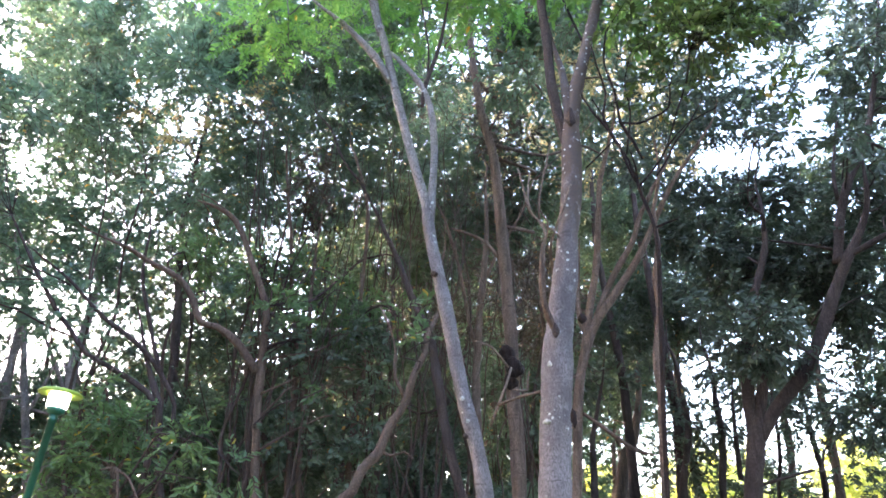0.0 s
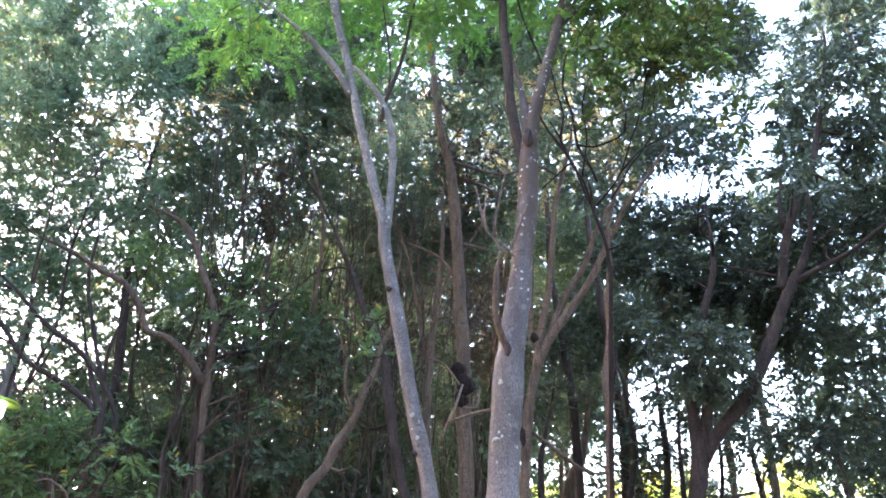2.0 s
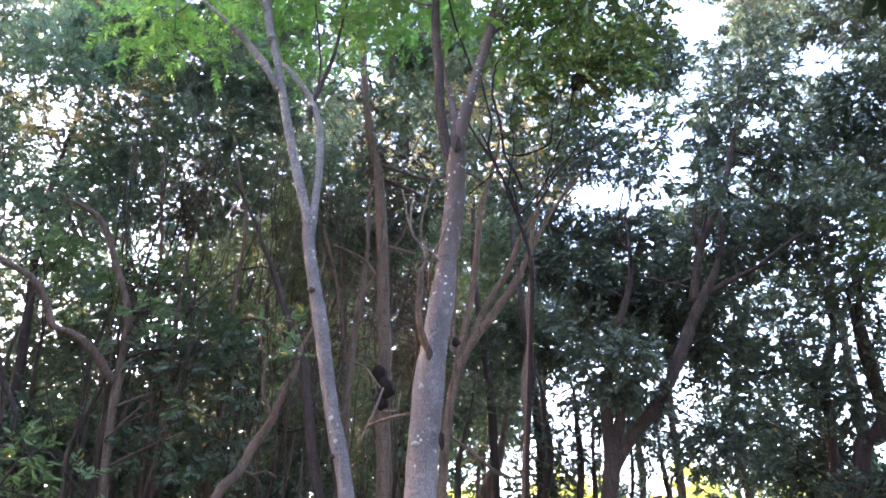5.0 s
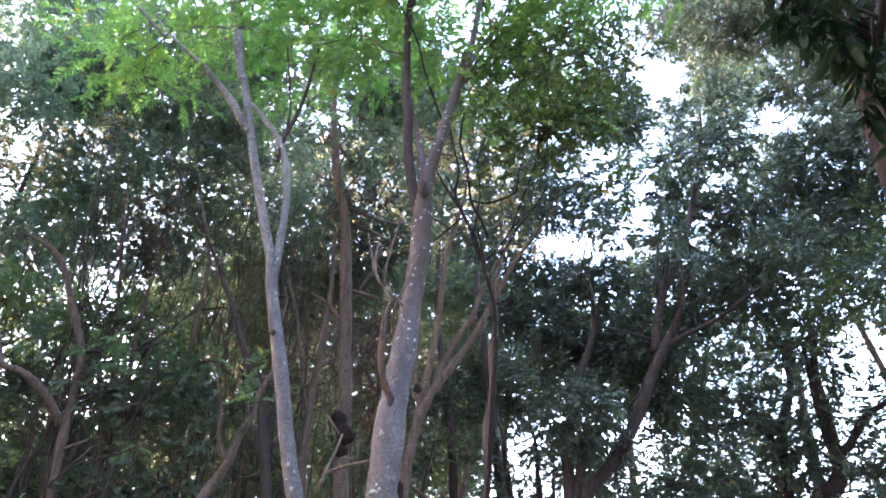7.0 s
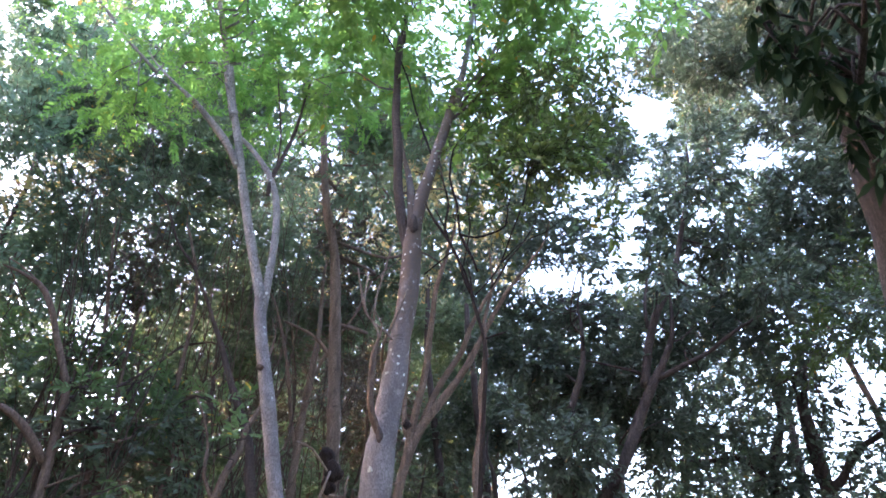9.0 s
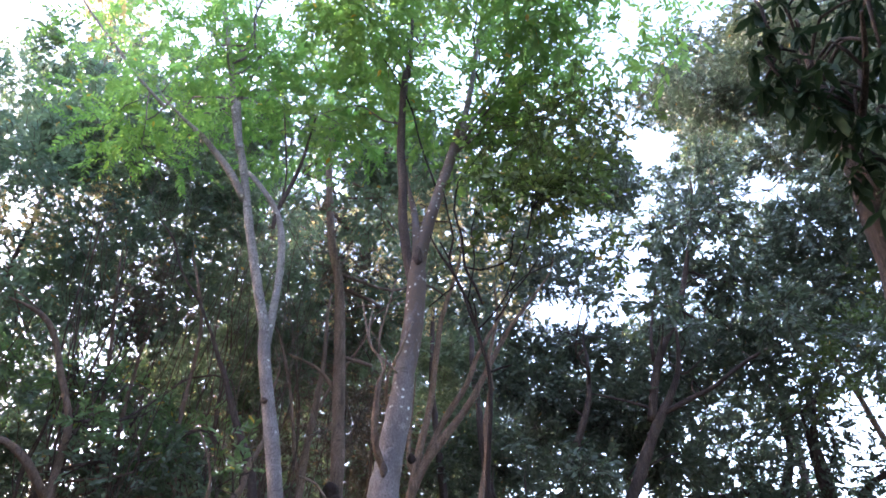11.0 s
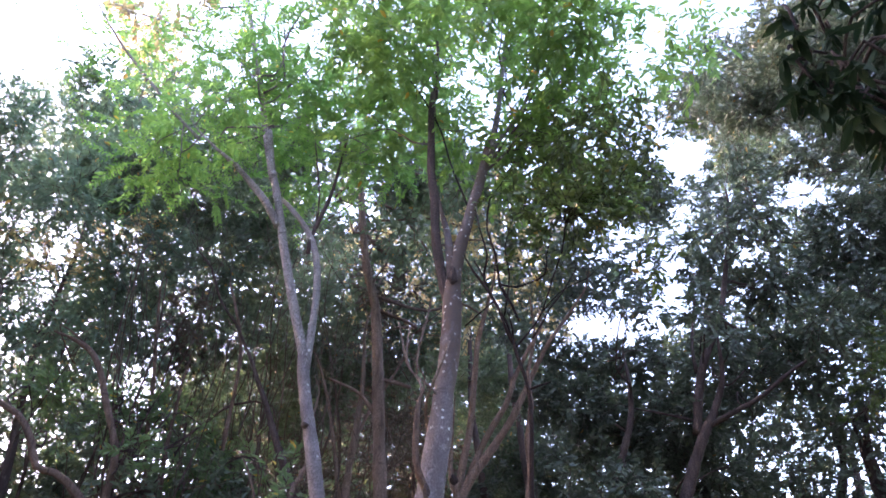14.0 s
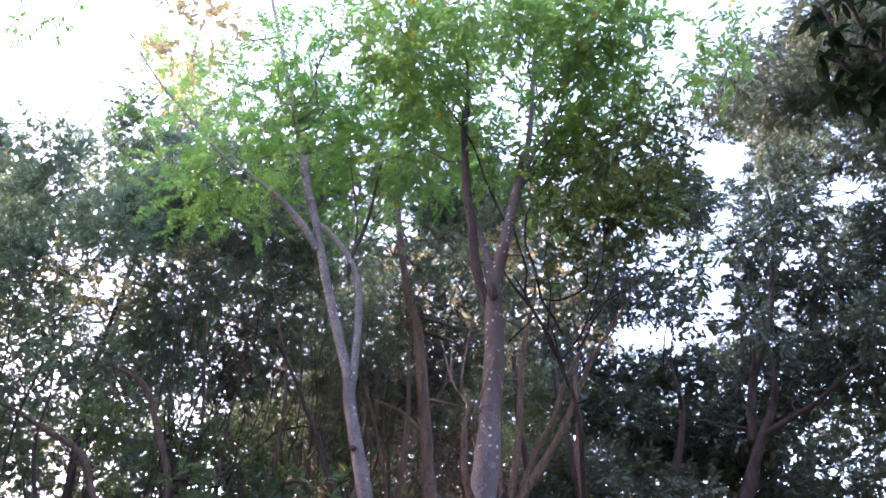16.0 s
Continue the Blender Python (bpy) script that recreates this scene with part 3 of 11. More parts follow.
crown(k, "ever", 1.80, [(1.01, 10.92, 7.06, 0.437), (1.69, 9.50, 10.13, 0.731), (1.00, 9.60, 9.86, 0.377), (0.29, 9.69, 10.74, 0.328)])
crown(k, "gold", 0.95, [(1.98, 8.90, 8.71, 0.405)])
crown(k, "fresh", 0.35, [(-2.48, 9.48, 11.32, 0.612)])

k = tree("E", "leaning_tree", "several-stemmed tree with leaning brown limbs", 0.94, 6.95, BROWN_BARK)
limb(k, "trunk", [(0.94, 6.95, -0.05, 0.052), (1.09, 6.92, 1.45, 0.049), (1.24, 6.89, 2.89, 0.047), (1.36, 6.87, 3.56, 0.049), (1.50, 6.84, 3.95, 0.047), (1.69, 6.79, 4.24, 0.042), (1.91, 6.73, 4.60, 0.036), (2.08, 6.68, 4.91, 0.031), (2.32, 6.60, 5.36, 0.023), (2.63, 6.49, 5.83, 0.017), (2.78, 6.43, 6.05, 0.011), (2.83, 6.33, 6.28, 0.003)])
limb(k, "branch", [(1.38, 6.86, 3.61, 0.038), (1.43, 6.85, 3.95, 0.039), (1.51, 6.83, 4.42, 0.036), (1.58, 6.82, 4.92, 0.033), (1.63, 6.81, 5.38, 0.030), (1.68, 6.80, 5.66, 0.026), (1.79, 6.77, 6.10, 0.020), (1.84, 6.79, 6.39, 0.012), (1.87, 6.81, 6.70, 0.004)])
limb(k, "branch", [(1.52, 6.83, 4.01, 0.033), (1.69, 6.79, 4.45, 0.034), (1.89, 6.74, 4.79, 0.030), (1.98, 6.72, 5.04, 0.027), (2.15, 6.66, 5.37, 0.021), (2.32, 6.67, 5.65, 0.013), (2.29, 6.65, 5.96, 0.004)])
limb(k, "branch", [(1.43, 6.85, 3.83, 0.023), (1.38, 6.86, 3.95, 0.034), (1.35, 6.87, 4.15, 0.024), (1.36, 6.89, 4.50, 0.014), (1.39, 6.86, 4.88, 0.005)])
limb(k, "branch", [(1.23, 6.89, 3.15, 0.015), (1.39, 6.86, 3.03, 0.016), (1.58, 6.82, 2.87, 0.018), (1.81, 7.07, 2.81, 0.019), (2.02, 7.27, 2.80, 0.011), (2.29, 7.35, 2.81, 0.004)])

# Near-black burl bark puts the sapling's shade against the sky into its colour.
k = tree("F", "sapling", "dark slender sapling with dark oval leaves", 1.34, 5.03, BURL_BARK)
limb(k, "trunk", [(1.34, 5.03, -0.05, 0.019), (1.41, 5.01, 1.28, 0.018), (1.48, 4.99, 2.56, 0.017), (1.51, 4.98, 2.94, 0.018), (1.54, 4.97, 3.38, 0.018), (1.57, 4.96, 3.78, 0.017), (1.57, 4.96, 4.06, 0.015), (1.53, 4.97, 4.25, 0.015), (1.49, 4.98, 4.42, 0.013), (1.48, 4.97, 4.59, 0.008), (1.44, 4.96, 4.76, 0.003)])
limb(k, "branch", [(1.49, 4.98, 4.42, 0.011), (1.44, 5.00, 4.67, 0.009), (1.35, 5.02, 4.86, 0.009), (1.28, 5.04, 5.11, 0.007), (1.21, 5.06, 5.28, 0.007)])
limb(k, "branch", [(1.49, 4.98, 4.42, 0.009), (1.61, 4.95, 4.56, 0.009), (1.72, 4.91, 4.73, 0.007), (1.82, 4.87, 5.03, 0.007), (1.92, 4.83, 5.30, 0.007), (1.98, 4.81, 5.60, 0.005)])
limb(k, "branch", [(1.35, 5.02, 4.86, 0.007), (1.26, 5.05, 4.78, 0.007), (1.12, 5.08, 4.64, 0.007)])
limb(k, "branch", [(1.72, 4.91, 4.73, 0.007), (1.88, 4.85, 4.91, 0.005), (2.08, 4.77, 5.00, 0.005)])
limb(k, "branch", [(1.43, 5.00, 4.72, 0.007), (1.49, 4.98, 5.11, 0.007), (1.47, 4.99, 5.40, 0.005), (1.55, 4.96, 5.70, 0.005)])
limb(k, "branch", [(1.48, 4.99, 4.47, 0.013), (1.43, 5.00, 4.61, 0.011), (1.38, 5.01, 4.81, 0.012), (1.28, 5.04, 5.03, 0.012), (1.20, 5.06, 5.17, 0.010), (1.13, 5.08, 5.34, 0.007)])
limb(k, "branch", [(1.29, 5.04, 5.01, 0.009), (1.29, 5.04, 5.16, 0.010), (1.32, 5.03, 5.33, 0.010), (1.27, 5.04, 5.61, 0.007), (1.24, 5.05, 5.84, 0.008)])
limb(k, "branch", [(1.54, 4.97, 4.66, 0.009), (1.49, 4.98, 4.82, 0.012), (1.41, 5.01, 5.03, 0.012), (1.39, 5.01, 5.33, 0.010), (1.33, 5.03, 5.63, 0.010), (1.37, 5.02, 5.96, 0.008)])
limb(k, "branch", [(1.41, 5.00, 5.02, 0.009), (1.53, 4.97, 4.99, 0.009), (1.65, 4.93, 5.02, 0.009), (1.77, 4.89, 5.09, 0.009), (1.80, 4.88, 5.28, 0.007), (1.85, 4.86, 5.48, 0.005)])
limb(k, "branch", [(1.63, 4.94, 4.50, 0.009), (1.72, 4.91, 4.64, 0.009), (1.78, 4.89, 4.76, 0.007), (1.89, 4.85, 4.90, 0.007), (2.01, 4.80, 5.11, 0.005)])
limb(k, "branch", [(1.57, 4.96, 4.06, 0.009), (1.65, 4.93, 4.09, 0.009), (1.73, 4.90, 4.11, 0.006)])
crown(k, "ovate", 0.15, [(2.32, 4.30, 6.71, 0.080)])
crown(k, "ovate", 0.35, [(1.67, 4.93, 5.85, 0.240), (2.20, 4.72, 5.83, 0.216), (1.72, 4.91, 5.16, 0.087), (1.80, 4.89, 5.39, 0.090), (1.53, 4.95, 6.13, 0.100), (1.35, 5.01, 5.19, 0.080), (2.24, 4.65, 5.51, 0.080), (1.46, 4.98, 5.65, 0.080), (2.48, 4.57, 5.82, 0.080)])
crown(k, "ovate", 0.50, [(2.36, 4.65, 5.13, 0.111), (2.49, 4.58, 5.03, 0.125), (2.70, 4.41, 6.18, 0.092)])
crown(k, "ovate", 0.70, [(1.95, 4.82, 5.29, 0.080), (2.49, 4.56, 6.16, 0.204), (2.26, 4.90, 6.47, 0.184), (2.01, 4.79, 6.57, 0.178), (2.52, 4.59, 6.79, 0.121), (2.97, 4.61, 6.72, 0.120)])
crown(k, "ovate", 0.95, [(2.68, 4.48, 5.91, 0.080), (2.46, 4.55, 6.40, 0.185)])
crown(k, "ovate", 1.30, [(1.99, 4.79, 5.73, 0.271), (2.69, 4.50, 6.49, 0.127), (2.24, 4.68, 6.62, 0.162), (2.13, 4.77, 5.81, 0.147)])
crown(k, "ovate", 1.80, [(2.38, 4.68, 5.87, 0.203)])

k = tree("W", "pale_sapling", "thin pale-barked sapling with bare straight stem", 1.52, 5.81, BROWN_BARK)
limb(k, "trunk", [(1.52, 5.81, -0.05, 0.036), (1.61, 5.78, 1.35, 0.034), (1.69, 5.76, 2.71, 0.032), (1.72, 5.75, 3.05, 0.030), (1.71, 5.75, 3.33, 0.030), (1.77, 5.73, 3.66, 0.029), (1.76, 5.73, 3.96, 0.026), (1.82, 5.72, 4.27, 0.023), (1.82, 5.72, 4.60, 0.018), (1.90, 5.69, 5.01, 0.012), (1.89, 5.70, 5.38, 0.008)])

k = tree("G", "great_forked_tree", "large dark-barked tree forking low into two limbs", 3.11, 8.45, DUSKY_BARK)
limb(k, "trunk", [(3.11, 8.45, -0.05, 0.114), (3.23, 8.40, 1.21, 0.106), (3.34, 8.36, 2.43, 0.102), (3.41, 8.33, 2.89, 0.097), (3.47, 8.30, 3.22, 0.091), (3.64, 8.26, 3.88, 0.055), (3.59, 8.39, 4.58, 0.018)])
limb(k, "branch", [(3.45, 8.31, 3.13, 0.069), (3.46, 8.31, 3.63, 0.070), (3.51, 8.29, 4.15, 0.070), (3.60, 8.25, 4.55, 0.066), (3.73, 8.19, 4.96, 0.049), (3.86, 8.13, 5.45, 0.035), (3.90, 8.11, 5.98, 0.023), (3.90, 8.12, 6.28, 0.014), (3.93, 7.90, 6.60, 0.005)])
limb(k, "branch", [(3.49, 8.30, 3.16, 0.077), (3.71, 8.20, 3.47, 0.075), (4.06, 8.03, 3.92, 0.076), (4.32, 7.89, 4.44, 0.072), (4.51, 7.79, 4.88, 0.068), (4.58, 7.75, 5.05, 0.061), (4.88, 7.62, 5.66, 0.037), (4.91, 7.46, 6.31, 0.012)])
limb(k, "branch", [(4.50, 7.79, 5.04, 0.061), (4.59, 7.74, 5.52, 0.053), (4.71, 7.67, 5.90, 0.051), (4.88, 7.56, 6.23, 0.046), (5.01, 7.48, 6.50, 0.040), (5.14, 7.39, 6.99, 0.033), (5.28, 7.29, 7.59, 0.025), (5.41, 7.20, 8.32, 0.018), (5.42, 7.17, 8.54, 0.010), (5.54, 7.17, 8.79, 0.004)])
limb(k, "branch", [(4.63, 7.72, 5.83, 0.024), (4.65, 7.71, 6.15, 0.022), (4.72, 7.66, 6.56, 0.017), (4.81, 7.61, 6.98, 0.014), (4.83, 7.61, 7.16, 0.008), (4.92, 7.69, 7.36, 0.003)])
limb(k, "branch", [(4.51, 7.79, 5.06, 0.036), (4.77, 7.63, 5.20, 0.036), (5.13, 7.40, 5.38, 0.028), (5.53, 7.10, 5.64, 0.021), (5.85, 6.84, 5.77, 0.012), (5.96, 6.76, 5.84, 0.008), (6.07, 6.68, 5.92, 0.003)])
limb(k, "branch", [(4.48, 7.81, 5.23, 0.021), (4.31, 7.90, 5.33, 0.018), (4.07, 8.03, 5.43, 0.013), (3.90, 8.15, 5.51, 0.008), (3.75, 8.24, 5.59, 0.003)])
crown(k, "dusk", 0.15, [(5.07, 9.00, 7.16, 0.259), (7.28, 8.19, 6.21, 0.312)])
crown(k, "dusk", 0.25, [(4.97, 9.05, 3.01, 0.295)])
crown(k, "dusk", 0.35, [(3.33, 8.20, 4.70, 0.433), (5.54, 8.18, 5.44, 0.399), (6.89, 6.78, 7.28, 0.514), (3.15, 9.10, 8.38, 0.469), (5.80, 8.38, 11.53, 0.407), (7.99, 5.88, 6.48, 0.440), (8.42, 5.33, 6.79, 0.441), (8.64, 5.90, 9.69, 0.491), (8.95, 5.89, 12.51, 0.704), (7.49, 6.45, 7.10, 0.622), (4.77, 8.88, 6.30, 0.525), (6.52, 8.17, 10.51, 0.354), (5.75, 8.29, 12.11, 0.097), (4.59, 9.17, 7.50, 0.178)])
crown(k, "dusk", 0.50, [(6.71, 8.14, 8.11, 0.171), (7.12, 7.42, 12.15, 0.616), (6.41, 6.01, 5.55, 0.325), (3.16, 9.23, 6.72, 0.339), (2.92, 9.09, 7.13, 0.600), (4.40, 9.21, 8.63, 0.323), (3.90, 8.04, 4.04, 0.282), (7.32, 8.26, 6.04, 0.294)])
crown(k, "dusk", 0.70, [(4.97, 8.69, 3.53, 0.476), (3.42, 7.29, 4.24, 0.221), (5.57, 8.71, 7.02, 0.399), (4.83, 7.09, 6.02, 0.245), (4.37, 6.84, 6.22, 0.251), (4.74, 8.62, 7.80, 0.211), (5.35, 8.14, 8.18, 0.295), (5.43, 6.62, 7.54, 0.315), (6.04, 8.92, 9.88, 0.240), (5.41, 6.60, 10.42, 0.478), (4.84, 8.14, 5.39, 0.386), (6.88, 7.80, 6.43, 0.322), (4.98, 6.92, 7.57, 0.322), (7.92, 7.07, 7.19, 0.654), (7.23, 6.00, 7.49, 0.610), (7.78, 5.93, 10.91, 0.426), (4.34, 9.56, 6.49, 0.308), (6.33, 8.28, 6.88, 0.456), (4.82, 8.73, 8.43, 0.268), (5.34, 6.97, 8.31, 0.475)])
crown(k, "dusk", 0.95, [(3.98, 9.50, 8.18, 0.497), (7.80, 5.84, 9.14, 0.524), (8.45, 5.97, 10.34, 0.720), (6.35, 8.46, 11.80, 0.583), (5.04, 8.38, 4.79, 0.474), (5.10, 8.16, 6.09, 0.352), (6.70, 7.45, 7.39, 0.423), (7.00, 6.90, 9.24, 0.447), (6.49, 7.08, 10.09, 0.274), (7.65, 5.43, 7.13, 0.493), (8.82, 5.68, 8.30, 0.495), (7.22, 6.37, 8.19, 0.533), (7.93, 5.65, 8.57, 0.427), (8.01, 6.61, 10.46, 0.540), (7.65, 6.41, 10.76, 0.590), (8.39, 5.53, 11.24, 0.618), (8.41, 6.77, 12.76, 0.702), (3.83, 9.54, 6.65, 0.531), (6.86, 6.90, 6.62, 0.513), (5.84, 7.25, 6.96, 0.391)])
crown(k, "dusk", 0.95, [(3.10, 7.29, 7.12, 0.376), (6.65, 7.25, 9.25, 0.239), (4.70, 9.57, 8.27, 0.414), (3.56, 6.62, 6.00, 0.180)])
crown(k, "dusk", 1.30, [(6.47, 8.31, 6.26, 0.503), (5.82, 8.63, 8.03, 0.433), (6.79, 6.81, 7.66, 0.503), (7.45, 6.87, 10.32, 0.470), (4.04, 9.45, 5.54, 0.496), (4.30, 9.18, 5.46, 0.562), (4.58, 8.59, 5.49, 0.574), (4.54, 8.82, 6.49, 0.323), (6.90, 6.86, 10.70, 0.738), (7.06, 6.55, 11.67, 0.683), (3.42, 7.90, 4.17, 0.415), (5.57, 8.05, 6.00, 0.433), (4.04, 8.77, 6.54, 0.248), (5.38, 6.19, 5.79, 0.306), (5.70, 7.66, 7.20, 0.332), (4.84, 8.83, 9.86, 0.643)])
crown(k, "dusk", 1.80, [(7.68, 6.50, 9.24, 0.576), (6.25, 7.28, 10.48, 0.318), (4.88, 8.86, 5.04, 0.406), (3.01, 8.98, 5.93, 0.310), (3.47, 8.75, 5.76, 0.369), (7.63, 6.24, 8.61, 0.236)])
crown(k, "dusk", 2.40, [(4.94, 8.37, 9.15, 0.288)])
crown(k, "gold", 0.95, [(3.61, 10.19, 8.46, 0.572)])

k = tree("H", "spreading_tree", "dark tree with low crooked limbs beside the clearing", 6.53, 8.87, DUSKY_BARK)
limb(k, "trunk", [(6.53, 8.87, -0.05, 0.124), (6.73, 8.71, 1.72, 0.116), (6.93, 8.54, 3.44, 0.110), (7.10, 8.40, 3.64, 0.110), (7.20, 8.32, 3.86, 0.099), (7.20, 8.32, 4.12, 0.091), (7.20, 8.44, 4.79, 0.054), (6.95, 8.11, 5.51, 0.018)])
limb(k, "branch", [(7.20, 8.31, 4.08, 0.075), (7.20, 8.32, 4.49, 0.070), (7.19, 8.33, 4.88, 0.065), (7.20, 8.31, 5.28, 0.046), (7.30, 8.23, 5.68, 0.027), (7.44, 8.17, 5.99, 0.016), (7.49, 8.05, 6.33, 0.005)])
limb(k, "branch", [(7.20, 8.32, 4.06, 0.062), (7.35, 8.18, 4.20, 0.062), (7.50, 8.05, 4.47, 0.047), (7.72, 7.84, 4.65, 0.037), (7.91, 7.65, 4.79, 0.025), (8.08, 7.46, 4.95, 0.015), (8.32, 7.32, 5.14, 0.005)])
crown(k, "ovate", 0.25, [(6.14, 6.91, 4.96, 0.160)])
crown(k, "ovate", 0.35, [(6.70, 6.43, 5.32, 0.335), (6.90, 6.26, 6.54, 0.240)])
crown(k, "ovate", 0.50, [(6.79, 6.21, 6.10, 0.161)])
crown(k, "ovate", 0.70, [(6.56, 6.45, 5.74, 0.298), (6.46, 6.83, 5.45, 0.324), (6.85, 6.17, 5.68, 0.257)])
crown(k, "dusk", 0.35, [(6.77, 7.54, 3.69, 0.250), (7.89, 8.82, 4.30, 0.433), (6.67, 7.76, 4.62, 0.429), (7.53, 7.74, 4.77, 0.355), (7.58, 6.86, 4.96, 0.417), (9.95, 6.71, 5.53, 0.485), (6.97, 7.30, 5.77, 0.388), (10.00, 6.57, 7.23, 0.570), (8.03, 6.31, 6.93, 0.511), (7.14, 8.09, 5.24, 0.423), (8.39, 7.65, 6.02, 0.489), (8.42, 6.76, 7.98, 0.392), (7.52, 9.40, 3.76, 0.400), (7.38, 7.59, 6.55, 0.350)])
crown(k, "dusk", 0.50, [(7.21, 7.29, 3.73, 0.413), (7.51, 7.80, 4.29, 0.205)])
crown(k, "dusk", 0.70, [(9.61, 7.96, 2.45, 0.442), (9.37, 6.76, 2.09, 0.440), (9.96, 6.54, 2.04, 0.558), (9.09, 8.50, 2.78, 0.486), (7.61, 6.60, 2.66, 0.376), (9.93, 7.41, 2.83, 0.456), (9.84, 6.78, 2.64, 0.545), (9.05, 7.85, 3.16, 0.484), (9.10, 7.22, 3.26, 0.514), (10.04, 6.97, 3.50, 0.498), (9.88, 6.14, 3.20, 0.419), (8.06, 7.26, 3.79, 0.400), (8.20, 6.81, 3.60, 0.435), (8.59, 6.16, 3.71, 0.423), (9.66, 6.29, 3.89, 0.476), (9.06, 8.13, 4.73, 0.530), (8.26, 6.81, 4.20, 0.480), (8.59, 6.28, 4.18, 0.467), (8.55, 5.49, 4.10, 0.453), (8.32, 7.77, 4.84, 0.493)])
crown(k, "dusk", 0.70, [(9.05, 7.71, 5.01, 0.470), (9.90, 7.48, 5.30, 0.547), (8.95, 6.13, 4.94, 0.533), (8.10, 6.70, 5.12, 0.418), (7.93, 6.10, 4.88, 0.409), (9.00, 7.64, 6.31, 0.527), (9.47, 6.82, 6.07, 0.503), (10.06, 6.56, 6.36, 0.485), (9.66, 7.92, 7.24, 0.520), (9.92, 7.37, 7.00, 0.597)])
crown(k, "dusk", 0.95, [(7.11, 8.27, 5.76, 0.432), (9.81, 7.24, 9.59, 0.522)])
crown(k, "dusk", 1.30, [(6.22, 7.96, 2.71, 0.389), (7.89, 9.28, 2.92, 0.534), (7.02, 7.18, 2.71, 0.398), (6.81, 7.19, 3.08, 0.423), (8.02, 7.97, 3.28, 0.434)])

k = tree("I", "crooked_tree", "crooked dark tree beside the clearing", 6.84, 9.24, DUSKY_BARK)
limb(k, "trunk", [(6.84, 9.24, -0.05, 0.081), (6.91, 9.19, 1.77, 0.076), (6.98, 9.14, 3.55, 0.073), (7.01, 9.11, 3.99, 0.074), (7.02, 9.10, 4.38, 0.075), (7.15, 9.00, 4.85, 0.069), (7.25, 8.92, 5.17, 0.057), (7.28, 8.90, 5.68, 0.042), (7.26, 8.94, 6.19, 0.025), (7.39, 9.13, 6.74, 0.008)])
limb(k, "branch", [(7.02, 9.11, 4.30, 0.047), (6.92, 9.19, 4.56, 0.048), (6.76, 9.30, 4.74, 0.045), (6.57, 9.44, 4.75, 0.037), (6.28, 9.72, 4.82, 0.022), (5.86, 10.10, 4.91, 0.007)])
crown(k, "dusk", 0.35, [(6.52, 8.98, 4.80, 0.370), (7.44, 9.59, 5.15, 0.435), (6.89, 8.85, 5.47, 0.445), (7.63, 9.85, 6.61, 0.562), (7.11, 9.71, 4.00, 0.380)])
crown(k, "dusk", 0.50, [(5.77, 8.85, 4.19, 0.243), (6.90, 9.65, 4.52, 0.331)])
crown(k, "dusk", 0.70, [(5.07, 9.00, 4.31, 0.199), (5.88, 9.35, 4.80, 0.386), (9.31, 8.28, 2.36, 0.509), (6.42, 9.06, 5.26, 0.526), (5.65, 8.76, 3.68, 0.328)])
crown(k, "dusk", 0.95, [(6.94, 8.70, 4.20, 0.530)])
crown(k, "dusk", 1.30, [(7.17, 9.94, 2.10, 0.442), (7.27, 10.13, 2.89, 0.543), (7.26, 10.49, 3.68, 0.525), (7.08, 9.67, 3.46, 0.459), (5.30, 9.22, 4.66, 0.216)])

k = tree("K", "leaning_tree", "brown tree with a long limb bending over", -1.98, 8.78, BROWN_BARK)
limb(k, "trunk", [(-1.98, 8.78, -0.05, 0.061), (-2.03, 8.77, 1.20, 0.057), (-2.07, 8.76, 2.41, 0.054), (-2.11, 8.75, 3.02, 0.049), (-2.15, 8.74, 3.80, 0.049), (-2.17, 8.74, 4.36, 0.046), (-2.17, 8.73, 4.73, 0.044), (-2.32, 8.70, 5.16, 0.040), (-2.50, 8.65, 5.57, 0.040), (-2.69, 8.59, 5.90, 0.036), (-2.91, 8.52, 6.04, 0.024), (-3.15, 8.43, 6.10, 0.009)])
limb(k, "branch", [(-2.20, 8.73, 3.94, 0.047), (-2.46, 8.66, 4.26, 0.047), (-2.71, 8.58, 4.44, 0.044), (-2.90, 8.52, 4.48, 0.043), (-3.03, 8.47, 4.77, 0.040), (-3.22, 8.40, 5.03, 0.038), (-3.51, 8.29, 5.17, 0.031), (-3.77, 8.17, 5.33, 0.025), (-4.01, 8.06, 5.39, 0.016), (-4.20, 7.97, 5.45, 0.009), (-4.31, 7.83, 5.53, 0.003)])
crown(k, "bush", 0.35, [(-1.25, 9.39, 5.31, 0.128), (-0.46, 9.36, 4.68, 0.218), (-2.52, 9.17, 3.68, 0.161)])
crown(k, "bush", 0.50, [(-0.72, 9.45, 5.07, 0.142), (-3.02, 9.23, 5.09, 0.145), (-0.48, 9.45, 5.41, 0.135)])
crown(k, "bush", 0.70, [(-1.88, 8.40, 4.72, 0.224), (-1.11, 9.40, 4.96, 0.286), (-1.58, 9.57, 5.26, 0.272), (-1.28, 8.30, 3.66, 0.080)])
crown(k, "bush", 1.30, [(-2.32, 9.18, 5.38, 0.334), (-1.93, 9.41, 5.57, 0.298), (-3.24, 9.03, 5.59, 0.296)])
crown(k, "bush", 2.40, [(-1.30, 9.28, 4.70, 0.272), (-1.71, 8.35, 4.44, 0.080)])
crown(k, "fresh", 0.35, [(-3.80, 9.95, 6.94, 0.468), (-6.03, 10.98, 7.23, 0.386), (-3.06, 10.07, 6.54, 0.297)])
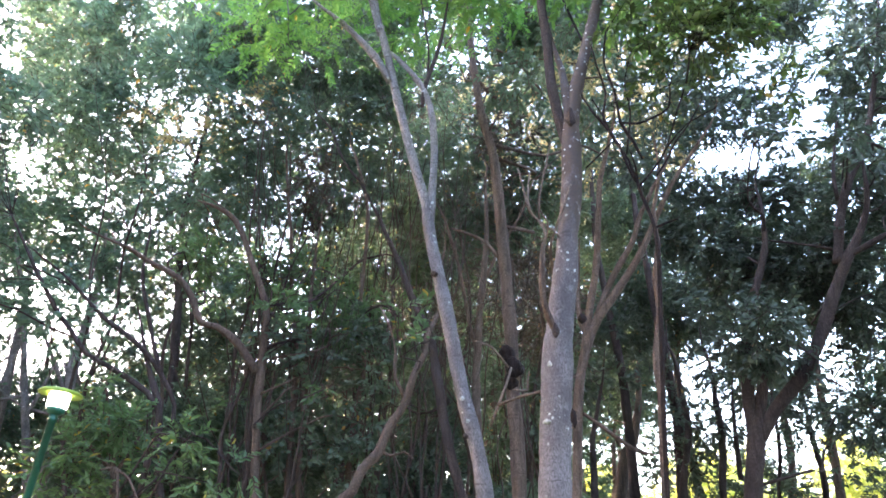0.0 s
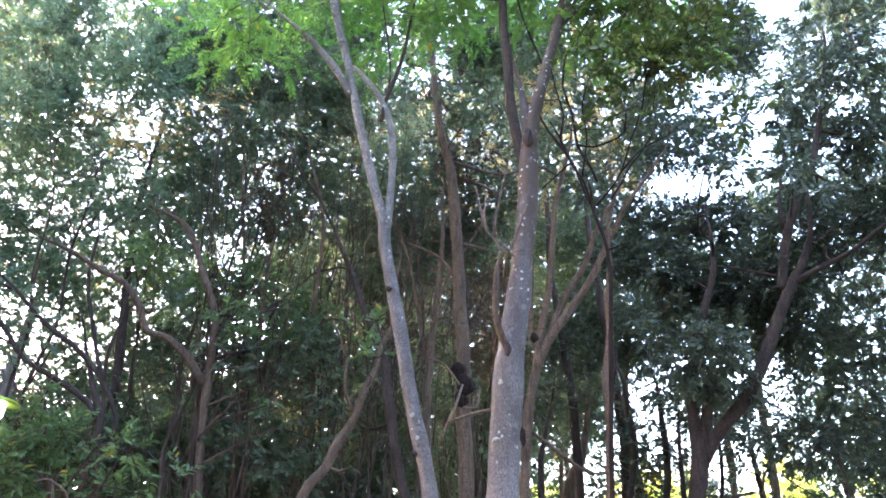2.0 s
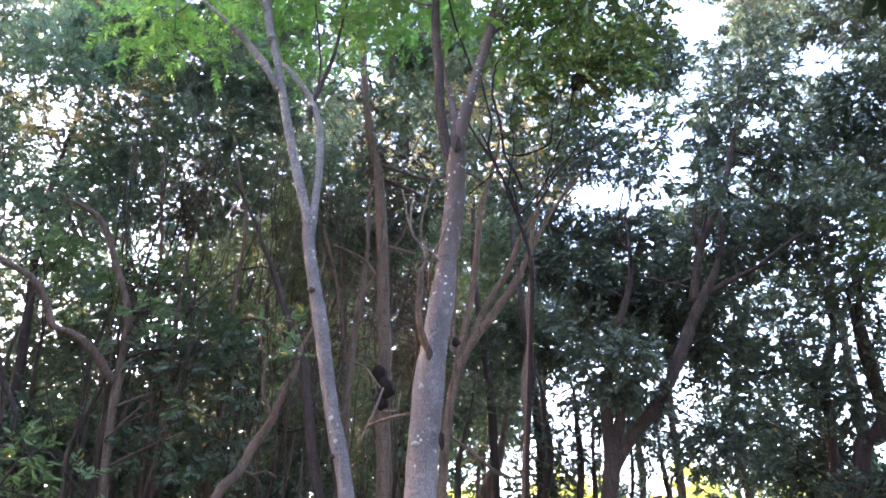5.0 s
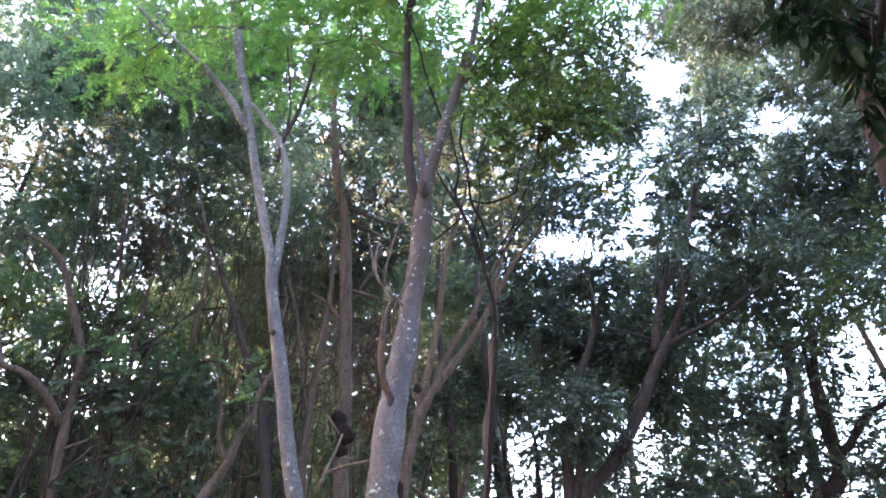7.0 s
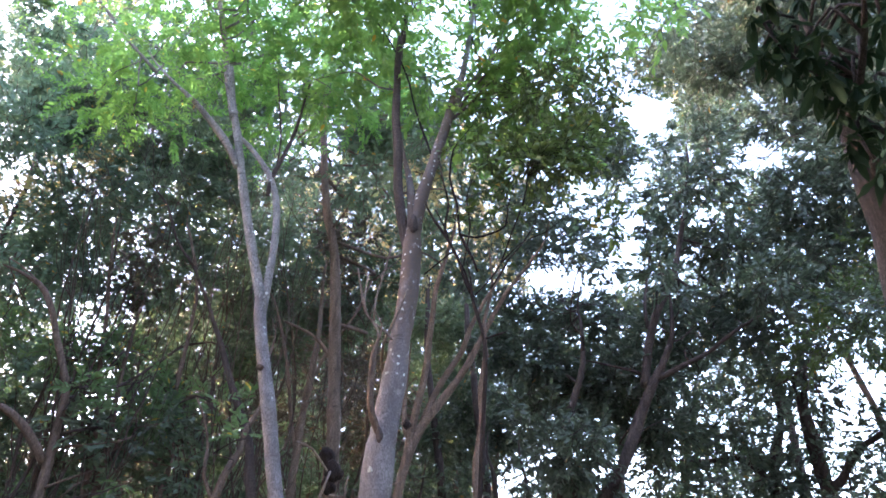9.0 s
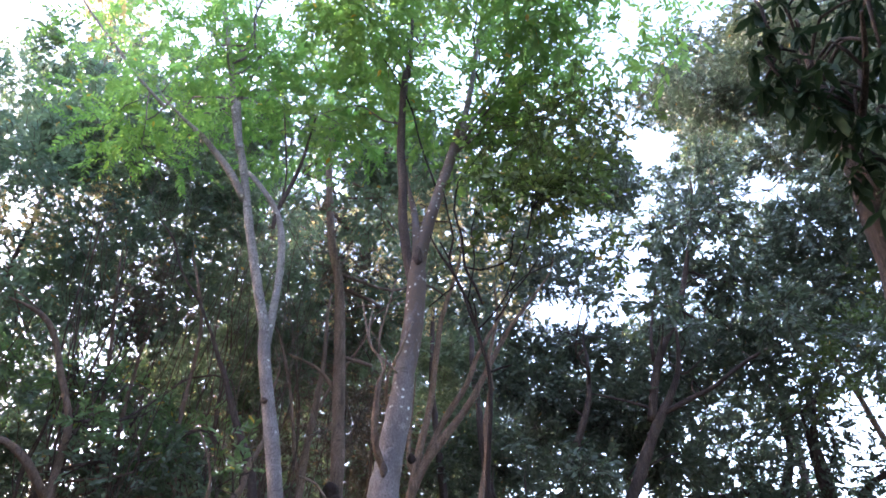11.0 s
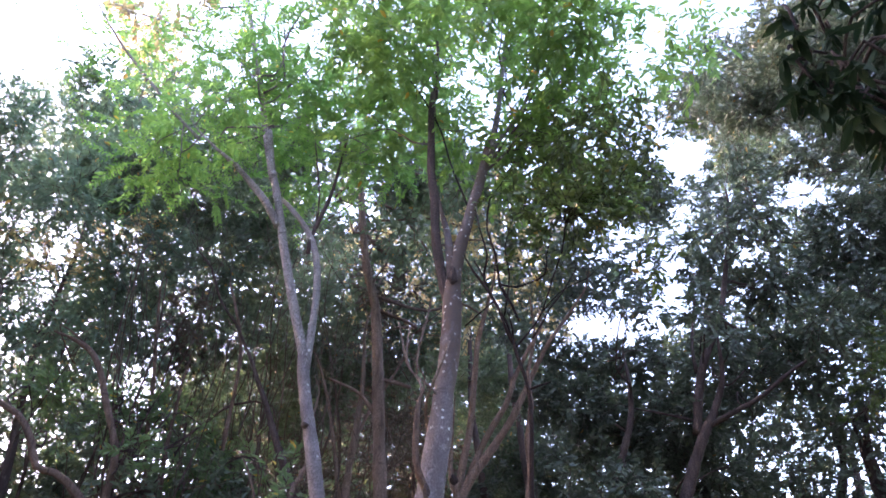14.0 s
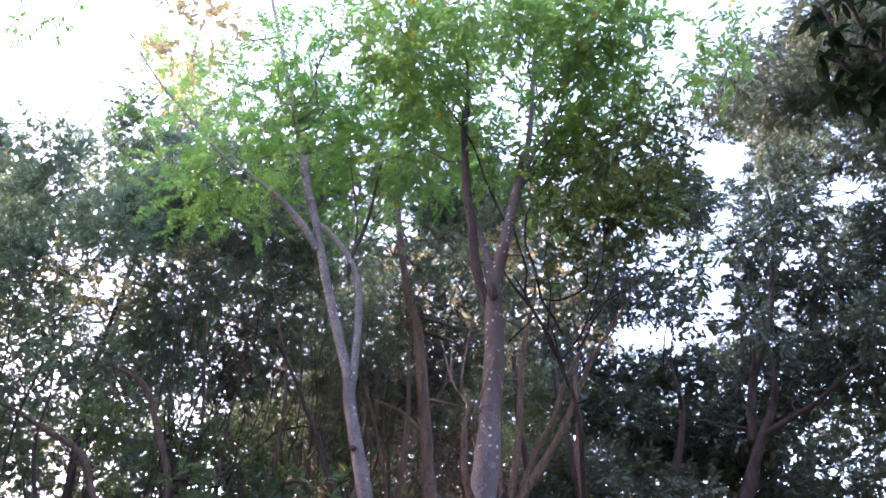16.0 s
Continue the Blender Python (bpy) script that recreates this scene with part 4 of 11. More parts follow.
crown(k, "ever", 0.50, [(-2.06, 8.76, 4.44, 0.300), (-1.56, 8.97, 4.23, 0.340), (-1.13, 8.93, 4.53, 0.300), (-1.32, 9.10, 3.78, 0.360), (-0.90, 9.16, 4.09, 0.320), (-1.41, 8.99, 3.15, 0.340), (-1.86, 8.91, 3.19, 0.320), (-0.86, 9.26, 3.42, 0.300), (-1.04, 9.14, 2.86, 0.340)])

k = tree("M", "crooked_tree", "tree with dark limbs arching outward", -2.84, 8.76, DUSKY_BARK)
limb(k, "trunk", [(-2.84, 8.76, -0.05, 0.055), (-2.96, 8.71, 1.19, 0.052), (-3.08, 8.67, 2.39, 0.049), (-3.19, 8.63, 2.99, 0.045), (-3.26, 8.60, 3.38, 0.043), (-3.31, 8.58, 3.58, 0.040), (-3.53, 8.56, 4.13, 0.024), (-3.73, 8.58, 4.72, 0.008)])
limb(k, "branch", [(-3.12, 8.66, 3.25, 0.032), (-3.12, 8.65, 3.50, 0.029), (-3.33, 8.58, 3.88, 0.032), (-3.59, 8.47, 4.19, 0.033), (-3.81, 8.38, 4.35, 0.029), (-4.09, 8.24, 4.57, 0.023), (-4.35, 8.11, 4.86, 0.018), (-4.74, 7.88, 5.15, 0.011)])
limb(k, "branch", [(-3.27, 8.60, 3.38, 0.034), (-3.41, 8.54, 3.62, 0.034), (-3.66, 8.44, 3.81, 0.032), (-4.05, 8.26, 4.01, 0.028), (-4.24, 8.16, 4.24, 0.028), (-4.43, 8.07, 4.50, 0.026), (-4.63, 7.95, 4.83, 0.023), (-4.80, 7.85, 5.14, 0.018), (-5.01, 7.72, 5.51, 0.011)])
limb(k, "branch", [(-3.32, 8.58, 3.87, 0.029), (-3.50, 8.51, 4.39, 0.026), (-3.66, 8.44, 5.01, 0.021), (-3.66, 8.44, 5.50, 0.016), (-3.67, 8.44, 5.72, 0.010), (-3.73, 8.44, 5.95, 0.004)])
limb(k, "branch", [(-4.18, 8.20, 4.17, 0.014), (-4.43, 8.06, 4.25, 0.014), (-4.70, 7.91, 4.37, 0.011), (-4.90, 7.79, 4.42, 0.011)])
crown(k, "fresh", 0.35, [(-5.85, 9.35, 4.79, 0.514), (-4.59, 8.47, 4.56, 0.547), (-5.55, 9.54, 5.33, 0.548), (-6.48, 8.53, 7.02, 0.531), (-6.37, 7.91, 8.14, 0.452), (-6.32, 8.76, 8.58, 0.452), (-8.02, 7.87, 4.26, 0.509), (-8.14, 8.43, 5.12, 0.523), (-7.17, 8.50, 4.74, 0.528), (-6.77, 10.08, 5.34, 0.536), (-6.41, 8.75, 5.19, 0.427), (-4.86, 11.18, 7.19, 0.627), (-5.24, 12.62, 5.47, 0.582), (-4.96, 11.94, 4.27, 0.656)])
crown(k, "fresh", 0.50, [(-8.74, 8.23, 4.01, 0.473), (-7.64, 6.82, 6.40, 0.463), (-6.68, 9.32, 6.76, 0.513), (-5.45, 8.03, 7.23, 0.417), (-8.20, 7.67, 10.26, 0.596)])
crown(k, "fresh", 0.70, [(-6.51, 8.80, 4.20, 0.500)])
crown(k, "fresh", 0.95, [(-5.13, 11.54, 6.07, 0.304), (-6.24, 7.20, 5.34, 0.470), (-6.48, 8.32, 6.56, 0.492), (-6.84, 8.31, 7.27, 0.443), (-7.30, 7.56, 7.64, 0.425), (-6.58, 7.37, 7.34, 0.445), (-6.78, 8.83, 8.09, 0.488), (-6.71, 7.04, 8.42, 0.501), (-7.31, 8.50, 9.72, 0.567)])

k = tree("O", "pale_tree", "pale far tree with a straight trunk", -5.75, 11.66, LIGHT_BARK)
limb(k, "trunk", [(-5.75, 11.66, -0.05, 0.065), (-5.90, 11.58, 1.31, 0.061), (-6.05, 11.50, 2.62, 0.058), (-6.14, 11.46, 3.09, 0.059), (-6.36, 11.34, 4.24, 0.056), (-6.55, 11.23, 5.11, 0.049), (-6.63, 11.18, 5.65, 0.040), (-6.89, 11.03, 6.47, 0.027), (-6.97, 10.96, 6.78, 0.016), (-7.02, 10.84, 7.13, 0.005)])
limb(k, "branch", [(-6.30, 11.37, 3.91, 0.034), (-6.18, 11.44, 4.36, 0.026), (-6.09, 11.49, 4.82, 0.018)])
crown(k, "fresh", 0.35, [(-7.41, 11.49, 6.35, 0.671), (-7.56, 11.12, 6.96, 0.521), (-7.37, 11.60, 7.81, 0.671)])
crown(k, "fresh", 0.50, [(-9.73, 10.68, 2.23, 0.541), (-7.25, 13.47, 3.32, 0.595), (-10.25, 9.92, 10.87, 0.684)])
crown(k, "fresh", 0.70, [(-8.29, 9.47, 4.62, 0.477), (-10.03, 9.51, 5.88, 0.640), (-8.29, 11.19, 5.60, 0.635), (-9.33, 8.18, 5.91, 0.513), (-8.74, 10.85, 6.53, 0.671)])
crown(k, "fresh", 0.95, [(-10.51, 10.93, 7.54, 0.642), (-8.86, 11.82, 7.61, 0.575), (-10.33, 10.59, 8.19, 0.699), (-9.97, 11.55, 8.28, 0.638), (-9.12, 8.66, 8.09, 0.579), (-9.06, 9.91, 8.45, 0.615), (-10.71, 9.68, 10.11, 0.769), (-9.96, 10.50, 10.47, 0.758), (-9.94, 8.91, 12.69, 0.607)])
crown(k, "fresh", 1.30, [(-7.92, 11.31, 12.34, 0.659), (-10.31, 10.00, 3.58, 0.593), (-7.33, 13.42, 4.55, 0.728)])

k = tree("P", "pale_tree", "pale far tree leaning a little", -5.97, 11.55, LIGHT_BARK)
limb(k, "trunk", [(-5.97, 11.55, -0.05, 0.102), (-5.94, 11.56, 1.31, 0.096), (-5.92, 11.58, 2.63, 0.091), (-5.90, 11.58, 3.11, 0.089), (-5.88, 11.59, 3.70, 0.082), (-5.85, 11.61, 4.77, 0.081), (-5.80, 11.63, 5.73, 0.070), (-5.77, 11.65, 6.45, 0.048), (-5.78, 11.60, 7.03, 0.029), (-5.76, 11.55, 7.66, 0.010)])
limb(k, "branch", [(-5.87, 11.60, 4.31, 0.035), (-6.12, 11.47, 4.82, 0.031), (-6.34, 11.35, 5.24, 0.022), (-6.50, 11.33, 5.48, 0.013), (-6.65, 11.30, 5.74, 0.004)])
limb(k, "branch", [(-5.90, 11.58, 4.40, 0.035), (-5.91, 11.58, 4.85, 0.032), (-5.81, 11.63, 5.34, 0.023), (-5.75, 11.62, 5.61, 0.014), (-5.67, 11.64, 5.91, 0.005)])
crown(k, "fresh", 0.35, [(-8.77, 8.72, 5.90, 0.606)])
crown(k, "fresh", 0.50, [(-6.81, 13.68, 3.18, 0.565), (-6.87, 13.90, 5.17, 0.505)])
crown(k, "fresh", 0.95, [(-6.11, 13.01, 7.22, 0.559), (-9.77, 9.35, 6.85, 0.623), (-7.72, 9.74, 11.39, 0.589)])
crown(k, "fresh", 1.30, [(-9.99, 9.24, 3.45, 0.492), (-8.27, 10.73, 4.44, 0.508)])

k = tree("Q", "far_tree", "far tree with pinkish bark", -6.79, 11.67, LIGHT_BARK)
limb(k, "trunk", [(-6.79, 11.67, -0.05, 0.084), (-6.81, 11.65, 1.31, 0.079), (-6.83, 11.64, 2.62, 0.075), (-6.87, 11.62, 4.13, 0.079), (-6.88, 11.62, 4.85, 0.072), (-6.87, 11.62, 5.52, 0.065), (-6.92, 11.59, 6.20, 0.038), (-6.98, 11.59, 6.66, 0.023), (-6.98, 11.65, 7.16, 0.008)])
crown(k, "fresh", 0.35, [(-8.39, 13.08, 5.37, 0.600), (-8.69, 11.02, 5.02, 0.535)])
crown(k, "fresh", 0.50, [(-11.29, 10.00, 2.20, 0.586), (-9.11, 10.92, 4.52, 0.622)])
crown(k, "fresh", 0.70, [(-6.73, 11.17, 7.03, 0.720), (-10.27, 9.53, 5.07, 0.664), (-9.34, 10.68, 6.49, 0.590)])
crown(k, "fresh", 1.30, [(-10.22, 10.23, 2.54, 0.620), (-9.13, 11.28, 2.28, 0.539), (-9.21, 12.80, 2.18, 0.614), (-8.24, 12.57, 2.62, 0.581), (-6.63, 11.23, 2.23, 0.543), (-10.30, 9.78, 2.85, 0.521), (-10.08, 10.78, 3.19, 0.532), (-9.40, 10.61, 2.96, 0.618), (-8.54, 10.87, 3.07, 0.614), (-7.91, 11.52, 2.77, 0.496), (-7.48, 12.17, 2.82, 0.560), (-9.38, 10.35, 3.64, 0.521), (-8.28, 9.90, 3.58, 0.542), (-9.02, 12.46, 3.63, 0.610), (-8.62, 13.19, 3.68, 0.736), (-7.23, 12.02, 3.81, 0.508), (-9.59, 10.01, 4.10, 0.518), (-8.54, 12.31, 4.69, 0.673), (-7.46, 11.71, 4.20, 0.551)])

k = tree("R", "dark_tree", "dark leaning tree among undergrowth", 0.64, 8.59, DUSKY_BARK)
limb(k, "trunk", [(0.64, 8.59, -0.05, 0.059), (0.46, 8.59, 1.21, 0.055), (0.28, 8.60, 2.42, 0.053), (0.20, 8.60, 2.71, 0.053), (0.03, 8.60, 3.40, 0.055), (-0.14, 8.60, 4.27, 0.054), (-0.26, 8.60, 4.56, 0.048), (-0.41, 8.59, 4.92, 0.042), (-0.60, 8.58, 5.45, 0.032), (-0.84, 8.56, 5.99, 0.022), (-1.19, 8.52, 6.55, 0.015)])
limb(k, "branch", [(-1.08, 8.53, 6.39, 0.018), (-1.35, 8.49, 6.75, 0.015), (-1.53, 8.46, 7.22, 0.015), (-1.74, 8.42, 7.46, 0.008)])
crown(k, "fresh", 0.35, [(-2.35, 8.75, 10.24, 0.244)])
crown(k, "fresh", 0.70, [(-3.13, 7.37, 9.15, 0.425)])
crown(k, "fresh", 0.95, [(-2.45, 10.56, 9.12, 0.601), (-2.44, 9.79, 10.48, 0.590)])
crown(k, "ever", 0.35, [(-0.45, 12.60, 5.96, 0.188), (-1.70, 9.78, 8.43, 0.524)])
crown(k, "ever", 0.50, [(-1.96, 9.43, 11.36, 0.397), (-1.50, 10.43, 7.42, 0.648), (-1.37, 7.89, 8.40, 0.362)])
crown(k, "ever", 0.95, [(0.28, 11.15, 2.32, 0.429), (-0.10, 11.53, 2.66, 0.370), (-0.01, 12.06, 4.12, 0.554)])
crown(k, "ever", 1.30, [(-2.33, 10.26, 9.86, 0.511), (-1.75, 10.06, 9.42, 0.541)])

k = tree("S", "bent_tree", "pale brown tree bending sideways", -1.37, 7.69, BROWN_BARK)
limb(k, "trunk", [(-1.37, 7.69, -0.05, 0.068), (-1.20, 7.71, 1.13, 0.064), (-1.03, 7.73, 2.27, 0.061), (-0.88, 7.75, 2.50, 0.056), (-0.80, 7.76, 2.70, 0.050), (-0.65, 7.77, 2.87, 0.048), (-0.56, 7.78, 3.12, 0.047), (-0.39, 7.79, 3.39, 0.044), (-0.29, 7.79, 3.68, 0.040), (-0.19, 7.90, 3.94, 0.035), (-0.16, 8.00, 4.22, 0.030), (-0.06, 8.10, 4.54, 0.024), (-0.09, 8.20, 4.88, 0.020), (-0.01, 8.30, 5.33, 0.014), (0.02, 8.33, 5.55, 0.008), (-0.07, 8.42, 5.79, 0.003)])
limb(k, "branch", [(-0.38, 7.79, 3.43, 0.021), (-0.49, 7.78, 3.67, 0.020), (-0.49, 7.78, 3.95, 0.016), (-0.57, 7.78, 4.24, 0.013), (-0.69, 7.77, 4.46, 0.008)])
limb(k, "branch", [(-0.65, 7.77, 2.90, 0.017), (-0.52, 7.78, 2.84, 0.016), (-0.39, 7.79, 2.88, 0.012), (-0.29, 7.79, 2.81, 0.007)])
crown(k, "bush", 0.35, [(-0.39, 7.49, 4.28, 0.080)])
crown(k, "bush", 0.50, [(-0.24, 7.40, 3.96, 0.147), (-0.18, 7.50, 4.30, 0.080)])

k = tree("U", "thin_tree", "thin brown tree in the thicket", -1.57, 9.17, BROWN_BARK)
limb(k, "trunk", [(-1.57, 9.17, -0.05, 0.035), (-1.61, 9.16, 1.22, 0.033), (-1.66, 9.15, 2.45, 0.032), (-1.69, 9.14, 3.09, 0.033), (-1.70, 9.14, 3.77, 0.031), (-1.71, 9.14, 4.50, 0.032), (-1.71, 9.14, 5.12, 0.026), (-1.71, 9.14, 5.85, 0.017), (-1.69, 9.15, 6.09, 0.010), (-1.67, 9.11, 6.34, 0.004)])
crown(k, "ever", 0.35, [(-2.09, 11.79, 4.42, 0.560)])
crown(k, "ever", 0.70, [(-1.88, 11.18, 2.65, 0.285)])
crown(k, "ever", 2.40, [(-2.29, 12.60, 5.40, 0.394)])

k = tree("V", "thin_tree", "thin brown tree in the thicket", -1.78, 9.23, BROWN_BARK)
limb(k, "trunk", [(-1.78, 9.23, -0.05, 0.044), (-1.80, 9.23, 1.23, 0.042), (-1.81, 9.22, 2.45, 0.039), (-1.83, 9.22, 3.37, 0.035), (-1.86, 9.21, 4.22, 0.033), (-1.95, 9.20, 4.98, 0.031), (-2.06, 9.17, 5.78, 0.026), (-2.21, 9.14, 6.99, 0.017), (-2.22, 9.10, 7.24, 0.010), (-2.20, 9.07, 7.50, 0.003)])
crown(k, "fresh", 0.70, [(-2.91, 9.59, 10.25, 0.507)])

k = tree("X", "thin_tree", "thin brown tree in the thicket", -1.12, 9.33, BROWN_BARK)
limb(k, "trunk", [(-1.12, 9.33, -0.05, 0.042), (-1.12, 9.33, 1.23, 0.039), (-1.12, 9.33, 2.47, 0.037), (-1.12, 9.33, 3.13, 0.038), (-1.06, 9.34, 3.68, 0.037), (-0.99, 9.35, 4.19, 0.031), (-1.07, 9.34, 4.88, 0.025), (-1.07, 9.34, 6.39, 0.024), (-1.28, 9.31, 7.30, 0.018), (-1.37, 9.31, 7.54, 0.010), (-1.39, 9.28, 7.81, 0.003)])
crown(k, "ever", 0.35, [(-1.53, 11.39, 7.40, 0.479)])
crown(k, "ever", 0.70, [(-1.50, 10.57, 8.34, 0.638)])
crown(k, "ever", 0.95, [(-1.08, 10.99, 2.54, 0.447), (-1.80, 9.93, 10.83, 0.590)])
crown(k, "ever", 1.80, [(-1.05, 10.43, 9.14, 0.429)])

k = tree("Y", "thin_tree", "thin brown tree with bare upright stems", 0.54, 9.08, BROWN_BARK)
limb(k, "trunk", [(0.54, 9.08, -0.05, 0.059), (0.52, 9.09, 1.23, 0.055), (0.50, 9.09, 2.46, 0.052), (0.47, 9.09, 3.24, 0.051), (0.44, 9.09, 3.92, 0.049), (0.49, 9.09, 4.81, 0.047), (0.55, 9.08, 5.44, 0.041), (0.59, 9.08, 6.11, 0.031), (0.57, 9.08, 6.81, 0.020), (0.59, 9.08, 7.06, 0.012), (0.51, 9.13, 7.32, 0.004)])
limb(k, "branch", [(0.48, 9.09, 4.21, 0.028), (0.34, 9.09, 4.81, 0.025), (0.23, 9.10, 5.44, 0.022), (0.04, 9.10, 6.11, 0.019), (-0.04, 9.10, 6.34, 0.012), (-0.21, 9.08, 6.58, 0.004)])
limb(k, "branch", [(0.53, 9.08, 5.28, 0.026), (0.76, 9.07, 5.77, 0.023), (1.04, 9.04, 6.27, 0.019), (1.25, 9.01, 6.78, 0.016)])
crown(k, "gold", 0.35, [(3.25, 9.01, 8.82, 0.525)])
crown(k, "ever", 0.35, [(1.46, 9.84, 7.94, 0.501)])
crown(k, "ever", 0.50, [(2.23, 9.83, 8.03, 0.416), (2.92, 10.40, 8.42, 0.400)])
crown(k, "ever", 0.70, [(0.38, 9.85, 7.73, 0.473)])
crown(k, "ever", 0.95, [(2.33, 10.81, 9.37, 0.509), (1.48, 10.19, 7.30, 0.547), (0.60, 11.68, 2.64, 0.508)])

k = tree("Z", "thin_tree", "thin dark tree before the clearing", 3.52, 12.00, DUSKY_BARK)
limb(k, "trunk", [(3.52, 12.00, -0.05, 0.065), (3.63, 11.96, 1.38, 0.061), (3.74, 11.93, 2.77, 0.058), (3.86, 11.89, 3.60, 0.056), (3.91, 11.87, 4.13, 0.054), (3.89, 11.88, 4.58, 0.044), (3.84, 11.90, 5.06, 0.030), (3.78, 12.00, 5.42, 0.018), (3.83, 12.09, 5.81, 0.006)])
crown(k, "dusk", 0.15, [(3.83, 11.80, 4.27, 0.348)])
crown(k, "dusk", 0.50, [(4.05, 12.65, 3.53, 0.737), (4.29, 12.20, 4.08, 0.695), (3.65, 12.40, 4.86, 0.417)])
crown(k, "dusk", 0.70, [(4.21, 12.16, 6.58, 0.451)])
crown(k, "dusk", 1.30, [(4.74, 13.59, 6.45, 0.716)])
crown(k, "dusk", 1.80, [(3.95, 13.38, 5.96, 0.276)])

k = tree("AA", "thin_tree", "thin dark tree before the clearing", 4.21, 11.77, DUSKY_BARK)
limb(k, "trunk", [(4.21, 11.77, -0.05, 0.057), (4.26, 11.75, 1.38, 0.053), (4.30, 11.74, 2.76, 0.051), (4.35, 11.72, 3.58, 0.059), (4.33, 11.72, 4.19, 0.057), (4.32, 11.73, 4.46, 0.040), (4.29, 11.74, 5.02, 0.028), (4.25, 11.80, 5.36, 0.017), (4.27, 11.87, 5.72, 0.006)])
limb(k, "branch", [(4.54, 11.65, 3.16, 0.045), (4.52, 11.65, 3.74, 0.036), (4.53, 11.65, 4.09, 0.030), (4.55, 11.68, 4.46, 0.018), (4.58, 11.64, 4.85, 0.006)])
crown(k, "dusk", 0.50, [(4.31, 11.29, 4.76, 0.313), (4.71, 12.54, 5.32, 0.491)])
crown(k, "dusk", 1.30, [(4.76, 13.50, 2.19, 0.636)])

k = tree("BB", "thin_tree", "thin dark tree before the clearing", 5.38, 12.93, DUSKY_BARK)
limb(k, "trunk", [(5.38, 12.93, -0.05, 0.037), (5.47, 12.89, 1.44, 0.035), (5.56, 12.85, 2.88, 0.033), (5.64, 12.81, 3.59, 0.034), (5.69, 12.79, 4.15, 0.031), (5.72, 12.78, 4.73, 0.024), (5.76, 12.79, 5.02, 0.014), (5.81, 12.70, 5.33, 0.005)])
crown(k, "dusk", 0.70, [(5.78, 13.64, 3.14, 0.829)])
crown(k, "dusk", 1.30, [(5.80, 13.36, 5.08, 0.675)])

k = tree("CC", "thin_tree", "thin dark tree before the clearing", 6.10, 12.60, DUSKY_BARK)
limb(k, "trunk", [(6.10, 12.60, -0.05, 0.057), (6.13, 12.59, 1.43, 0.053), (6.17, 12.57, 2.86, 0.051), (6.19, 12.56, 3.47, 0.052), (6.16, 12.57, 3.83, 0.045), (6.16, 12.57, 4.49, 0.031), (6.16, 12.53, 4.87, 0.018), (6.16, 12.51, 5.27, 0.006)])
crown(k, "dusk", 0.50, [(8.50, 13.86, 3.25, 0.737), (6.35, 13.02, 6.08, 0.514)])
crown(k, "dusk", 0.70, [(5.98, 12.08, 4.31, 0.656)])

k = tree("DD", "thin_tree", "pale thin tree before the clearing", 2.74, 13.74, PALE_BARK)
limb(k, "trunk", [(2.74, 13.74, -0.05, 0.143), (2.92, 13.69, 1.46, 0.134), (3.11, 13.65, 2.92, 0.128), (3.26, 13.61, 3.69, 0.120), (3.47, 13.56, 4.17, 0.091), (3.61, 13.53, 4.88, 0.052), (3.63, 13.47, 5.51, 0.031), (3.87, 13.38, 6.18, 0.010)])
crown(k, "ever", 0.35, [(3.44, 15.38, 3.01, 0.585)])
crown(k, "ever", 0.50, [(4.04, 13.89, 6.74, 0.492), (3.40, 15.59, 4.76, 0.471)])
crown(k, "ever", 1.30, [(3.60, 13.03, 6.84, 0.601), (4.07, 15.71, 5.36, 0.572)])

k = tree("EE", "thin_tree", "thin dark tree before the clearing", 2.37, 11.76, DUSKY_BARK)
limb(k, "trunk", [(2.37, 11.76, -0.05, 0.064), (2.36, 11.77, 1.37, 0.060), (2.35, 11.77, 2.74, 0.057), (2.34, 11.77, 3.31, 0.052), (2.33, 11.77, 3.74, 0.043), (2.50, 11.74, 4.44, 0.027), (2.57, 11.70, 4.76, 0.016), (2.58, 11.51, 5.11, 0.005)])
crown(k, "dusk", 0.35, [(2.53, 12.34, 4.79, 0.602), (3.18, 13.45, 5.47, 0.699)])
crown(k, "dusk", 0.95, [(3.25, 12.99, 6.09, 0.682), (2.89, 12.15, 2.32, 0.516)])

k = tree("FF", "bare_sapling", "dead leafless sapling with pale crooked twigs", 0.66, 5.66, PALE_BARK)
limb(k, "trunk", [(0.66, 5.66, -0.05, 0.015), (0.78, 5.64, 1.48, 0.014), (0.88, 5.62, 2.97, 0.013), (0.92, 5.60, 3.60, 0.012), (0.89, 5.50, 3.95, 0.012), (0.86, 5.30, 4.11, 0.012), (0.96, 5.21, 4.36, 0.011), (1.02, 5.20, 4.56, 0.008)])
limb(k, "branch", [(0.91, 5.22, 4.11, 0.009), (0.87, 5.23, 4.17, 0.009), (0.76, 5.24, 4.27, 0.009), (0.71, 5.25, 4.35, 0.011), (0.69, 5.25, 4.50, 0.009), (0.70, 5.25, 4.71, 0.007)])
limb(k, "branch", [(0.77, 5.24, 4.28, 0.011), (0.78, 5.24, 4.45, 0.009), (0.80, 5.24, 4.61, 0.009), (0.83, 5.23, 4.79, 0.007), (0.87, 5.23, 4.99, 0.005)])
limb(k, "branch", [(0.76, 5.24, 4.27, 0.009), (0.80, 5.24, 4.19, 0.011), (0.81, 5.24, 4.10, 0.009)])
limb(k, "branch", [(0.70, 5.25, 4.35, 0.009), (0.66, 5.26, 4.55, 0.009), (0.61, 5.26, 4.75, 0.007)])
